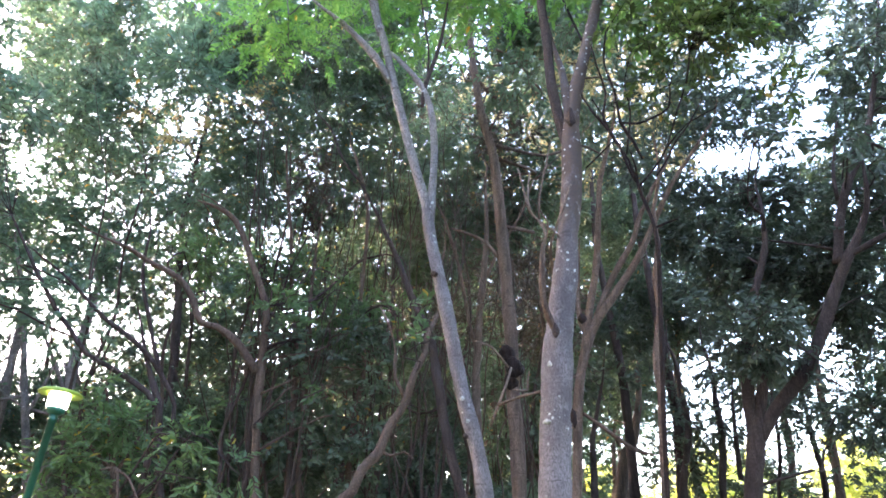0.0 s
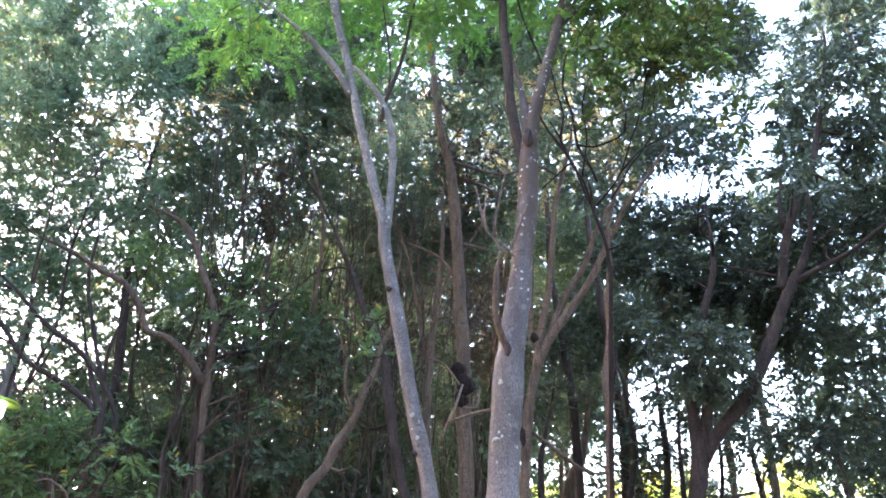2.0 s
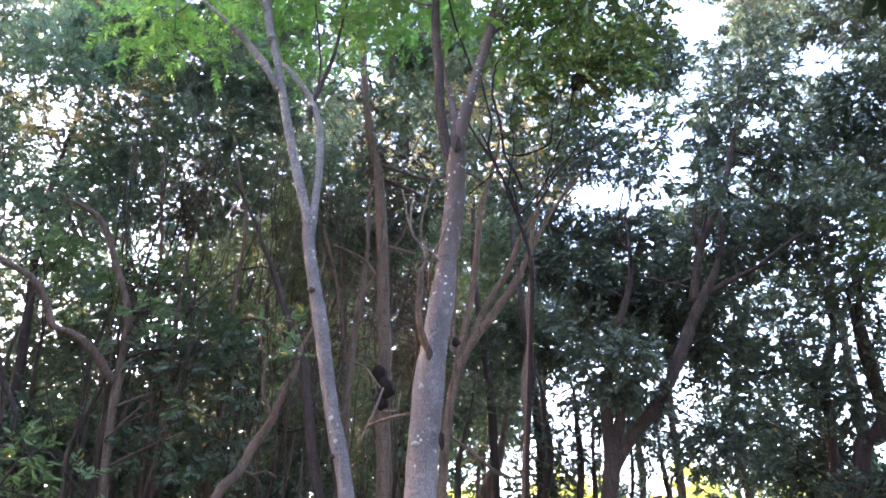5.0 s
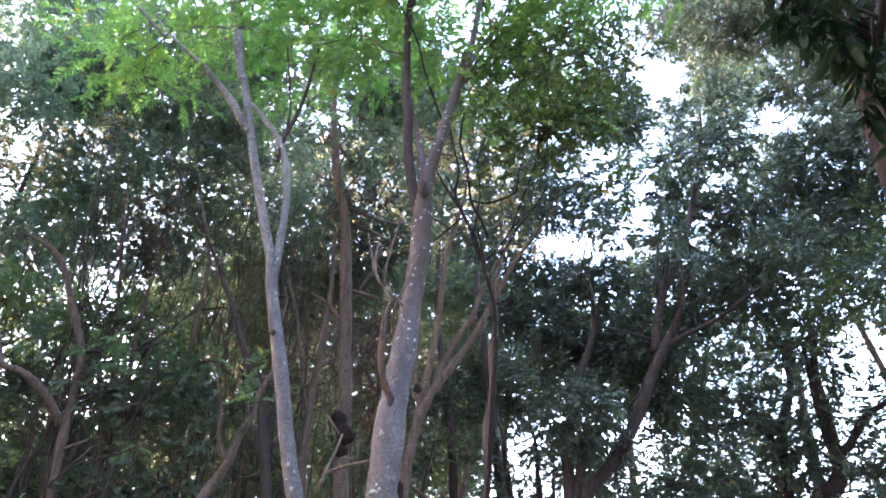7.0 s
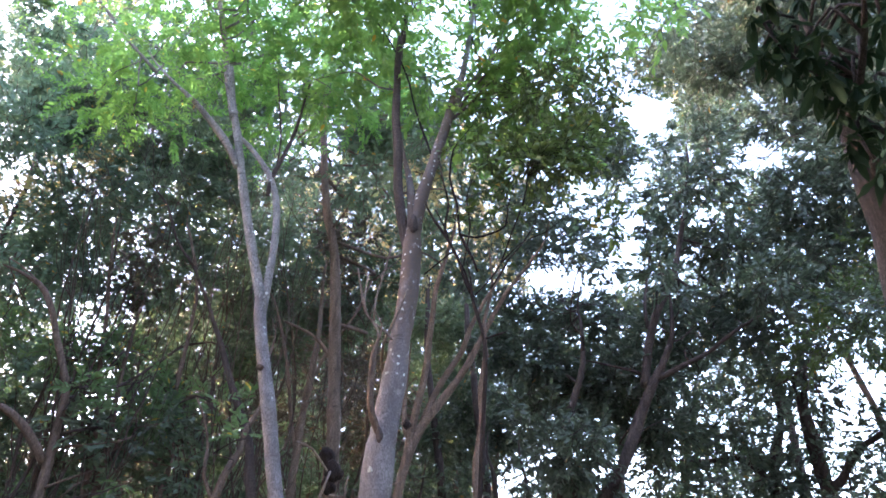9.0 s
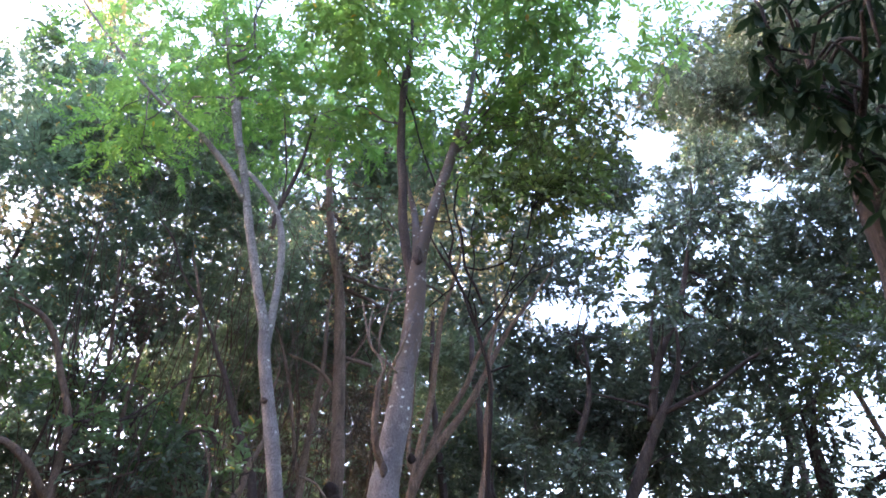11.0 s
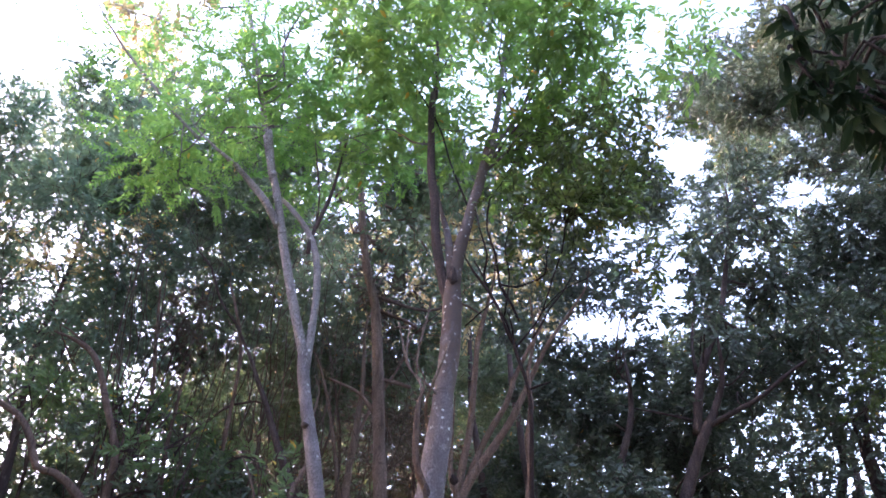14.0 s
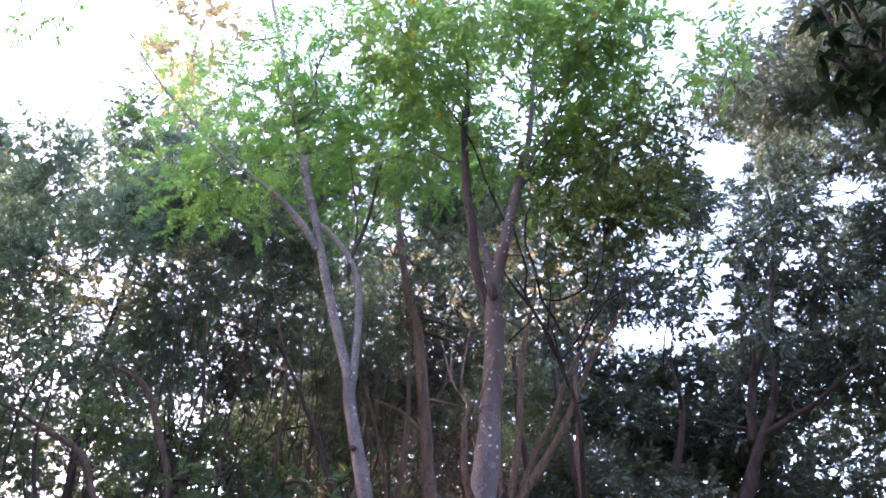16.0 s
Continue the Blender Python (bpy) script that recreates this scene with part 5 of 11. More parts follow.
limb(k, "branch", [(0.38, 5.79, 2.75, 0.011), (0.44, 5.78, 2.90, 0.013), (0.51, 5.78, 3.08, 0.011), (0.56, 5.87, 3.24, 0.009)])
limb(k, "branch", [(0.44, 5.78, 2.91, 0.013), (0.60, 5.67, 2.96, 0.013), (0.74, 5.55, 2.98, 0.013), (0.87, 5.43, 3.02, 0.008), (1.01, 5.40, 3.07, 0.003)])
limb(k, "branch", [(0.55, 5.77, 3.03, 0.009), (0.66, 5.76, 3.03, 0.011), (0.67, 5.76, 3.10, 0.009), (0.69, 5.76, 3.19, 0.007)])
limb(k, "branch", [(0.28, 6.09, 3.52, 0.010), (0.43, 6.19, 3.50, 0.010), (0.57, 6.17, 3.33, 0.010)])

k = tree("BU", "bush", "light green leafy bush in the undergrowth", -3.16, 8.00, BROWN_BARK)
limb(k, "trunk", [(-3.16, 8.00, -0.05, 0.038), (-3.23, 7.97, 1.16, 0.036), (-3.30, 7.94, 2.31, 0.034), (-3.34, 7.93, 2.70, 0.029), (-3.45, 7.88, 3.09, 0.024), (-3.54, 7.84, 3.44, 0.015), (-3.58, 7.84, 3.62, 0.009), (-3.53, 7.87, 3.81, 0.003)])
limb(k, "branch", [(-3.33, 7.93, 2.64, 0.023), (-3.22, 7.98, 2.88, 0.018), (-3.17, 8.00, 3.06, 0.012)])
limb(k, "branch", [(-3.36, 7.92, 2.70, 0.023), (-3.59, 7.81, 2.90, 0.017), (-3.78, 7.73, 3.11, 0.012)])
crown(k, "bush", 0.35, [(-3.36, 7.92, 2.70, 0.302), (-2.24, 7.16, 2.50, 0.196), (-2.04, 7.53, 2.66, 0.223)])
crown(k, "bush", 0.50, [(-2.98, 8.07, 2.90, 0.122)])
crown(k, "bush", 0.70, [(-3.70, 7.76, 2.45, 0.244), (-4.01, 7.61, 2.64, 0.167), (-2.83, 8.12, 2.56, 0.206), (-2.38, 7.11, 2.85, 0.181)])
crown(k, "bush", 0.95, [(-3.73, 7.75, 2.84, 0.287)])
crown(k, "bush", 1.30, [(-3.69, 7.76, 3.23, 0.153), (-3.34, 7.93, 3.10, 0.308), (-3.65, 7.78, 3.54, 0.087)])

k = tree("DT", "bare_sapling", "dead sapling with an arching grey twig", -2.27, 6.20, BROWN_BARK)
limb(k, "trunk", [(-2.27, 6.20, -0.05, 0.012), (-2.39, 6.15, 1.05, 0.011), (-2.51, 6.11, 2.11, 0.011), (-2.54, 6.09, 2.32, 0.011), (-2.56, 6.08, 2.44, 0.011), (-2.60, 6.07, 2.46, 0.009), (-2.67, 6.03, 2.43, 0.007)])
limb(k, "branch", [(-2.56, 6.08, 2.44, 0.011), (-2.47, 6.12, 2.38, 0.011), (-2.39, 6.15, 2.24, 0.011), (-2.38, 6.20, 2.13, 0.007), (-2.30, 6.24, 2.03, 0.002)])

k = tree("S0", "thin_tree", "thin brown tree stem in the dense thicket", -0.81, 11.21, SHADED_BARK, "thicket stems")
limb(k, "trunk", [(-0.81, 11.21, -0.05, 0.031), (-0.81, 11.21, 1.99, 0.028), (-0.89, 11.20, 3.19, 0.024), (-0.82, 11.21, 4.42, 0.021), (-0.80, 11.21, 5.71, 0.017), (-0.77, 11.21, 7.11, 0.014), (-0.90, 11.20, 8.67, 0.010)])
limb(k, "branch", [(-0.80, 11.21, 5.71, 0.010), (-1.05, 11.23, 6.21, 0.008), (-1.30, 11.24, 6.91, 0.003)])
limb(k, "branch", [(-0.89, 11.20, 3.19, 0.014), (-0.82, 11.16, 3.69, 0.011), (-0.76, 11.12, 4.39, 0.005)])
limb(k, "branch", [(-0.77, 11.21, 7.11, 0.008), (-0.66, 11.26, 7.61, 0.006), (-0.55, 11.31, 8.31, 0.003)])
limb(k, "branch", [(-0.82, 11.21, 4.42, 0.012), (-0.74, 11.34, 4.92, 0.009), (-0.65, 11.47, 5.62, 0.004)])
crown(k, "ever", 0.35, [(-0.86, 12.22, 4.70, 0.289)])
crown(k, "ever", 0.50, [(-0.42, 12.20, 9.38, 0.427)])
crown(k, "ever", 0.70, [(-0.98, 11.72, 9.07, 0.546)])

k = tree("S1", "thin_tree", "thin brown tree stem in the dense thicket", -2.29, 8.85, SHADED_BARK, "thicket stems")
limb(k, "trunk", [(-2.29, 8.85, -0.05, 0.028), (-2.29, 8.85, 1.92, 0.026), (-2.20, 8.87, 2.87, 0.022), (-2.21, 8.87, 3.86, 0.019), (-2.15, 8.89, 4.89, 0.016), (-2.09, 8.90, 6.01, 0.013), (-2.09, 8.90, 7.24, 0.009)])
limb(k, "branch", [(-2.20, 8.87, 2.87, 0.013), (-2.23, 8.78, 3.37, 0.010), (-2.26, 8.70, 4.07, 0.004)])
limb(k, "branch", [(-2.20, 8.87, 2.87, 0.013), (-2.06, 8.80, 3.37, 0.010), (-1.91, 8.73, 4.07, 0.004)])
limb(k, "branch", [(-2.21, 8.87, 3.86, 0.011), (-2.20, 8.68, 4.36, 0.009), (-2.19, 8.50, 5.06, 0.004)])
limb(k, "branch", [(-2.20, 8.87, 2.87, 0.013), (-2.27, 9.01, 3.37, 0.010), (-2.34, 9.15, 4.07, 0.004)])
crown(k, "ever", 0.35, [(-2.27, 10.22, 8.08, 0.640)])
crown(k, "fresh", 0.15, [(-3.35, 8.67, 10.40, 0.288)])
crown(k, "fresh", 0.35, [(-3.19, 9.35, 11.37, 0.502)])
crown(k, "fresh", 0.50, [(-3.38, 10.41, 11.97, 0.483)])

k = tree("S2", "thin_tree", "thin brown tree stem in the dense thicket", -1.24, 12.77, SHADED_BARK, "thicket stems")
limb(k, "trunk", [(-1.24, 12.77, -0.05, 0.019), (-1.24, 12.77, 2.05, 0.017), (-1.41, 12.75, 3.37, 0.015), (-1.38, 12.76, 4.73, 0.013), (-1.59, 12.73, 6.17, 0.010), (-1.74, 12.71, 7.71, 0.008), (-1.69, 12.72, 9.41, 0.006)])
limb(k, "branch", [(-1.59, 12.73, 6.17, 0.006), (-1.70, 12.66, 6.67, 0.005), (-1.81, 12.58, 7.37, 0.002)])
limb(k, "branch", [(-1.41, 12.75, 3.37, 0.009), (-1.09, 12.86, 3.87, 0.007), (-0.76, 12.96, 4.57, 0.003)])
limb(k, "branch", [(-1.41, 12.75, 3.37, 0.009), (-1.67, 12.84, 3.87, 0.007), (-1.93, 12.92, 4.57, 0.003)])
limb(k, "branch", [(-1.41, 12.75, 3.37, 0.009), (-1.72, 12.87, 3.87, 0.007), (-2.03, 12.99, 4.57, 0.003)])
crown(k, "ever", 0.35, [(-1.30, 14.43, 4.20, 0.748)])

k = tree("S3", "thin_tree", "thin brown tree stem in the dense thicket", -2.29, 11.00, SHADED_BARK, "thicket stems")
limb(k, "trunk", [(-2.29, 11.00, -0.05, 0.022), (-2.29, 11.00, 1.99, 0.020), (-2.14, 11.03, 2.98, 0.017), (-2.18, 11.02, 3.98, 0.015), (-2.07, 11.04, 5.03, 0.012), (-2.06, 11.05, 6.13, 0.010), (-1.99, 11.06, 7.31, 0.007)])
limb(k, "branch", [(-2.07, 11.04, 5.03, 0.007), (-1.72, 10.85, 5.53, 0.006), (-1.37, 10.66, 6.23, 0.002)])
limb(k, "branch", [(-2.18, 11.02, 3.98, 0.009), (-2.26, 11.16, 4.48, 0.007), (-2.33, 11.31, 5.18, 0.003)])
limb(k, "branch", [(-2.14, 11.03, 2.98, 0.010), (-2.46, 10.89, 3.48, 0.008), (-2.78, 10.75, 4.18, 0.003)])
limb(k, "branch", [(-2.06, 11.05, 6.13, 0.006), (-2.23, 11.16, 6.63, 0.004), (-2.40, 11.27, 7.33, 0.002)])
crown(k, "dry", 0.35, [(-3.40, 12.70, 4.63, 0.369)])
crown(k, "ever", 1.30, [(-2.69, 12.33, 3.45, 0.592)])

k = tree("S4", "thin_tree", "thin brown tree stem in the dense thicket", -1.37, 10.09, SHADED_BARK, "thicket stems")
limb(k, "trunk", [(-1.37, 10.09, -0.05, 0.017), (-1.37, 10.09, 1.96, 0.016), (-1.28, 10.10, 2.70, 0.014), (-1.31, 10.10, 3.46, 0.012), (-1.28, 10.11, 4.23, 0.009), (-1.17, 10.12, 5.04, 0.007), (-1.24, 10.11, 5.88, 0.005)])
limb(k, "branch", [(-1.31, 10.10, 3.46, 0.007), (-1.05, 9.97, 3.96, 0.005), (-0.79, 9.85, 4.66, 0.002)])
limb(k, "branch", [(-1.31, 10.10, 3.46, 0.007), (-1.44, 9.99, 3.96, 0.005), (-1.57, 9.88, 4.66, 0.002)])
limb(k, "branch", [(-1.31, 10.10, 3.46, 0.007), (-1.15, 9.96, 3.96, 0.005), (-0.99, 9.83, 4.66, 0.002)])
limb(k, "branch", [(-1.31, 10.10, 3.46, 0.007), (-1.18, 10.06, 3.96, 0.005), (-1.05, 10.01, 4.66, 0.002)])
crown(k, "ever", 0.35, [(-1.86, 13.49, 4.14, 0.476)])
crown(k, "ever", 0.95, [(-1.35, 10.87, 2.24, 0.420)])

k = tree("S5", "thin_tree", "thin brown tree stem in the dense thicket", -0.60, 9.29, SHADED_BARK, "thicket stems")
limb(k, "trunk", [(-0.60, 9.29, -0.05, 0.016), (-0.60, 9.29, 1.93, 0.015), (-0.52, 9.30, 2.60, 0.013), (-0.57, 9.30, 3.28, 0.011), (-0.57, 9.30, 3.98, 0.009), (-0.49, 9.30, 4.70, 0.007), (-0.55, 9.30, 5.46, 0.005)])
limb(k, "branch", [(-0.57, 9.30, 3.28, 0.007), (-0.27, 9.49, 3.78, 0.005), (0.03, 9.68, 4.48, 0.002)])
limb(k, "branch", [(-0.57, 9.30, 3.28, 0.007), (-0.76, 9.32, 3.78, 0.005), (-0.95, 9.34, 4.48, 0.002)])
limb(k, "branch", [(-0.52, 9.30, 2.60, 0.008), (-0.67, 9.47, 3.10, 0.006), (-0.83, 9.63, 3.80, 0.003)])
limb(k, "branch", [(-0.57, 9.30, 3.28, 0.007), (-0.40, 9.12, 3.78, 0.005), (-0.23, 8.95, 4.48, 0.002)])
crown(k, "ever", 0.95, [(-0.70, 10.44, 2.24, 0.457)])

k = tree("S6", "thin_tree", "thin brown tree stem in the dense thicket", -0.84, 9.96, SHADED_BARK, "thicket stems")
limb(k, "trunk", [(-0.84, 9.96, -0.05, 0.022), (-0.84, 9.96, 1.95, 0.020), (-0.99, 9.95, 2.67, 0.017), (-0.97, 9.95, 3.40, 0.015), (-0.91, 9.95, 4.15, 0.012), (-0.93, 9.95, 4.93, 0.009), (-0.85, 9.96, 5.74, 0.007)])
limb(k, "branch", [(-0.97, 9.95, 3.40, 0.009), (-0.91, 10.12, 3.90, 0.007), (-0.85, 10.29, 4.60, 0.003)])
limb(k, "branch", [(-0.93, 9.95, 4.93, 0.006), (-0.64, 10.03, 5.43, 0.004), (-0.35, 10.11, 6.13, 0.002)])
limb(k, "branch", [(-0.99, 9.95, 2.67, 0.010), (-1.32, 10.00, 3.17, 0.008), (-1.66, 10.06, 3.87, 0.003)])
limb(k, "branch", [(-0.93, 9.95, 4.93, 0.006), (-1.23, 9.88, 5.43, 0.004), (-1.53, 9.80, 6.13, 0.002)])
crown(k, "ever", 0.35, [(-1.74, 13.31, 3.64, 0.400), (-1.10, 11.77, 5.58, 0.226)])
crown(k, "ever", 0.95, [(-0.96, 12.02, 5.17, 0.372)])

k = tree("S7", "thin_tree", "thin brown tree stem in the dense thicket", -1.93, 9.09, SHADED_BARK, "thicket stems")
limb(k, "trunk", [(-1.93, 9.09, -0.05, 0.023), (-1.93, 9.09, 1.92, 0.021), (-2.05, 9.06, 2.74, 0.018), (-2.23, 9.02, 3.57, 0.015), (-2.19, 9.03, 4.44, 0.013), (-2.37, 8.98, 5.35, 0.010), (-2.50, 8.95, 6.33, 0.007)])
limb(k, "branch", [(-2.37, 8.98, 5.35, 0.006), (-2.09, 9.13, 5.85, 0.004), (-1.81, 9.28, 6.55, 0.002)])
limb(k, "branch", [(-2.37, 8.98, 5.35, 0.006), (-2.06, 8.79, 5.85, 0.004), (-1.75, 8.61, 6.55, 0.002)])
limb(k, "branch", [(-2.37, 8.98, 5.35, 0.006), (-2.32, 9.03, 5.85, 0.004), (-2.27, 9.08, 6.55, 0.002)])
limb(k, "branch", [(-2.37, 8.98, 5.35, 0.006), (-2.46, 8.79, 5.85, 0.004), (-2.54, 8.59, 6.55, 0.002)])
crown(k, "fresh", 0.35, [(-2.39, 9.79, 6.43, 0.207)])
crown(k, "fresh", 0.95, [(-3.82, 11.59, 8.60, 0.432)])
crown(k, "dry", 0.95, [(-2.15, 11.15, 7.46, 0.410), (-1.79, 8.76, 6.66, 0.255)])

k = tree("S8", "thin_tree", "thin brown tree stem in the dense thicket", -2.31, 9.07, SHADED_BARK, "thicket stems")
limb(k, "trunk", [(-2.31, 9.07, -0.05, 0.020), (-2.31, 9.07, 1.93, 0.018), (-2.23, 9.09, 2.63, 0.016), (-2.29, 9.08, 3.34, 0.013), (-2.34, 9.07, 4.07, 0.011), (-2.35, 9.06, 4.83, 0.009), (-2.36, 9.06, 5.63, 0.006)])
limb(k, "branch", [(-2.23, 9.09, 2.63, 0.010), (-2.36, 8.93, 3.13, 0.007), (-2.50, 8.76, 3.83, 0.003)])
limb(k, "branch", [(-2.23, 9.09, 2.63, 0.010), (-2.42, 9.17, 3.13, 0.007), (-2.61, 9.25, 3.83, 0.003)])
limb(k, "branch", [(-2.35, 9.06, 4.83, 0.005), (-2.16, 9.13, 5.33, 0.004), (-1.96, 9.19, 6.03, 0.002)])
limb(k, "branch", [(-2.35, 9.06, 4.83, 0.005), (-2.52, 8.87, 5.33, 0.004), (-2.70, 8.67, 6.03, 0.002)])

k = tree("S9", "thin_tree", "thin brown tree stem in the dense thicket", -1.63, 11.60, SHADED_BARK, "thicket stems")
limb(k, "trunk", [(-1.63, 11.60, -0.05, 0.022), (-1.63, 11.60, 2.01, 0.020), (-1.58, 11.61, 2.92, 0.018), (-1.39, 11.63, 3.85, 0.015), (-1.40, 11.63, 4.81, 0.012), (-1.24, 11.65, 5.81, 0.010), (-1.23, 11.65, 6.87, 0.007)])
limb(k, "branch", [(-1.24, 11.65, 5.81, 0.006), (-1.02, 11.75, 6.31, 0.004), (-0.81, 11.85, 7.01, 0.002)])
limb(k, "branch", [(-1.39, 11.63, 3.85, 0.009), (-1.12, 11.58, 4.35, 0.007), (-0.86, 11.54, 5.05, 0.003)])
limb(k, "branch", [(-1.40, 11.63, 4.81, 0.007), (-1.61, 11.48, 5.31, 0.006), (-1.81, 11.34, 6.01, 0.002)])
limb(k, "branch", [(-1.40, 11.63, 4.81, 0.007), (-1.17, 11.77, 5.31, 0.006), (-0.93, 11.91, 6.01, 0.002)])
crown(k, "ever", 0.35, [(-1.33, 12.53, 7.21, 0.763), (-1.14, 12.21, 4.60, 0.222)])
crown(k, "ever", 0.50, [(-1.94, 12.64, 6.61, 0.603)])
crown(k, "ever", 0.70, [(-1.54, 12.03, 5.58, 0.557)])

k = tree("S10", "thin_tree", "thin brown tree stem in the dense thicket", 0.51, 12.79, SHADED_BARK, "thicket stems")
limb(k, "trunk", [(0.51, 12.79, -0.05, 0.025), (0.51, 12.79, 2.05, 0.022), (0.48, 12.79, 3.08, 0.019), (0.51, 12.79, 4.14, 0.016), (0.54, 12.79, 5.23, 0.013), (0.50, 12.79, 6.37, 0.010), (0.45, 12.79, 7.58, 0.007)])
limb(k, "branch", [(0.50, 12.79, 6.37, 0.006), (0.38, 12.92, 6.87, 0.005), (0.25, 13.05, 7.57, 0.002)])
limb(k, "branch", [(0.54, 12.79, 5.23, 0.008), (0.81, 12.60, 5.73, 0.006), (1.07, 12.42, 6.43, 0.003)])
limb(k, "branch", [(0.54, 12.79, 5.23, 0.008), (0.59, 12.71, 5.73, 0.006), (0.64, 12.64, 6.43, 0.003)])
limb(k, "branch", [(0.48, 12.79, 3.08, 0.012), (0.58, 12.75, 3.58, 0.009), (0.68, 12.72, 4.28, 0.004)])
crown(k, "ever", 0.35, [(0.85, 13.68, 6.21, 0.544)])
crown(k, "ever", 0.50, [(0.74, 13.41, 4.73, 0.579)])

k = tree("S11", "thin_tree", "thin brown tree stem in the dense thicket", -2.22, 11.87, SHADED_BARK, "thicket stems")
limb(k, "trunk", [(-2.22, 11.87, -0.05, 0.043), (-2.22, 11.87, 2.02, 0.039), (-2.32, 11.85, 2.99, 0.034), (-2.25, 11.87, 3.99, 0.029), (-2.09, 11.89, 5.01, 0.024), (-1.99, 11.91, 6.08, 0.018), (-1.98, 11.91, 7.21, 0.013)])
limb(k, "branch", [(-2.32, 11.85, 2.99, 0.020), (-2.19, 11.73, 3.49, 0.015), (-2.06, 11.61, 4.19, 0.007)])
limb(k, "branch", [(-1.99, 11.91, 6.08, 0.011), (-2.16, 12.00, 6.58, 0.008), (-2.33, 12.08, 7.28, 0.004)])
limb(k, "branch", [(-1.99, 11.91, 6.08, 0.011), (-1.97, 11.73, 6.58, 0.008), (-1.94, 11.54, 7.28, 0.004)])
limb(k, "branch", [(-2.25, 11.87, 3.99, 0.017), (-2.41, 11.80, 4.49, 0.013), (-2.57, 11.74, 5.19, 0.006)])
crown(k, "dry", 0.50, [(-2.89, 12.74, 5.41, 0.523)])
crown(k, "ever", 0.35, [(-2.88, 13.96, 3.11, 0.240)])
crown(k, "ever", 0.50, [(-2.19, 12.57, 2.37, 0.589)])
crown(k, "ever", 0.95, [(-2.78, 13.28, 4.90, 0.334)])
crown(k, "ever", 1.30, [(-2.42, 13.41, 3.72, 0.703)])

k = tree("S12", "thin_tree", "thin brown tree stem in the dense thicket", 0.47, 11.07, SHADED_BARK, "thicket stems")
limb(k, "trunk", [(0.47, 11.07, -0.05, 0.039), (0.47, 11.07, 1.99, 0.035), (0.47, 11.07, 3.03, 0.031), (0.28, 11.08, 4.10, 0.026), (0.42, 11.07, 5.21, 0.022), (0.36, 11.08, 6.40, 0.017), (0.22, 11.08, 7.68, 0.012)])
limb(k, "branch", [(0.36, 11.08, 6.40, 0.010), (0.14, 11.23, 6.90, 0.008), (-0.07, 11.39, 7.60, 0.003)])
limb(k, "branch", [(0.47, 11.07, 3.03, 0.018), (0.38, 11.10, 3.53, 0.014), (0.29, 11.13, 4.23, 0.006)])
limb(k, "branch", [(0.42, 11.07, 5.21, 0.013), (0.40, 11.13, 5.71, 0.010), (0.37, 11.19, 6.41, 0.004)])
limb(k, "branch", [(0.28, 11.08, 4.10, 0.016), (0.00, 11.22, 4.60, 0.012), (-0.28, 11.37, 5.30, 0.005)])
crown(k, "ever", 0.35, [(0.26, 12.78, 3.59, 0.722), (0.59, 10.64, 7.24, 0.489)])
crown(k, "dry", 1.30, [(0.32, 11.97, 8.22, 0.350)])

k = tree("S13", "thin_tree", "thin brown tree stem in the dense thicket", 0.96, 12.66, SHADED_BARK, "thicket stems")
limb(k, "trunk", [(0.96, 12.66, -0.05, 0.027), (0.96, 12.66, 2.04, 0.024), (0.98, 12.66, 3.00, 0.021), (1.10, 12.65, 3.96, 0.018), (1.06, 12.65, 4.96, 0.015), (0.88, 12.67, 5.99, 0.011), (0.96, 12.66, 7.08, 0.008)])
limb(k, "branch", [(0.98, 12.66, 3.00, 0.013), (0.88, 12.49, 3.50, 0.010), (0.77, 12.33, 4.20, 0.004)])
limb(k, "branch", [(0.88, 12.67, 5.99, 0.007), (0.77, 12.63, 6.49, 0.005), (0.66, 12.60, 7.19, 0.002)])
limb(k, "branch", [(1.06, 12.65, 4.96, 0.009), (1.05, 12.46, 5.46, 0.007), (1.04, 12.28, 6.16, 0.003)])
limb(k, "branch", [(0.98, 12.66, 3.00, 0.013), (0.93, 12.47, 3.50, 0.010), (0.88, 12.29, 4.20, 0.004)])
crown(k, "ever", 0.35, [(0.93, 14.08, 7.12, 0.804), (0.97, 12.10, 3.84, 0.256), (1.22, 14.59, 5.89, 0.259)])
crown(k, "ever", 0.50, [(1.00, 14.49, 2.20, 0.637)])
crown(k, "dry", 0.35, [(0.70, 13.66, 7.79, 0.624)])

k = tree("S14", "thin_tree", "thin brown tree stem in the dense thicket", -0.36, 11.74, SHADED_BARK, "thicket stems")
limb(k, "trunk", [(-0.36, 11.74, -0.05, 0.032), (-0.36, 11.74, 2.01, 0.029), (-0.31, 11.74, 3.25, 0.025), (-0.16, 11.75, 4.54, 0.022), (-0.08, 11.75, 5.89, 0.018), (0.13, 11.75, 7.34, 0.014), (0.19, 11.74, 8.96, 0.010)])
limb(k, "branch", [(-0.31, 11.74, 3.25, 0.015), (-0.13, 11.72, 3.75, 0.011), (0.05, 11.69, 4.45, 0.005)])
limb(k, "branch", [(-0.08, 11.75, 5.89, 0.011), (0.15, 11.77, 6.39, 0.008), (0.38, 11.80, 7.09, 0.004)])
limb(k, "branch", [(-0.16, 11.75, 4.54, 0.013), (-0.14, 11.88, 5.04, 0.010), (-0.12, 12.02, 5.74, 0.004)])
limb(k, "branch", [(-0.08, 11.75, 5.89, 0.011), (-0.21, 11.70, 6.39, 0.008), (-0.35, 11.65, 7.09, 0.004)])
crown(k, "ever", 0.35, [(0.31, 12.02, 9.80, 0.635)])
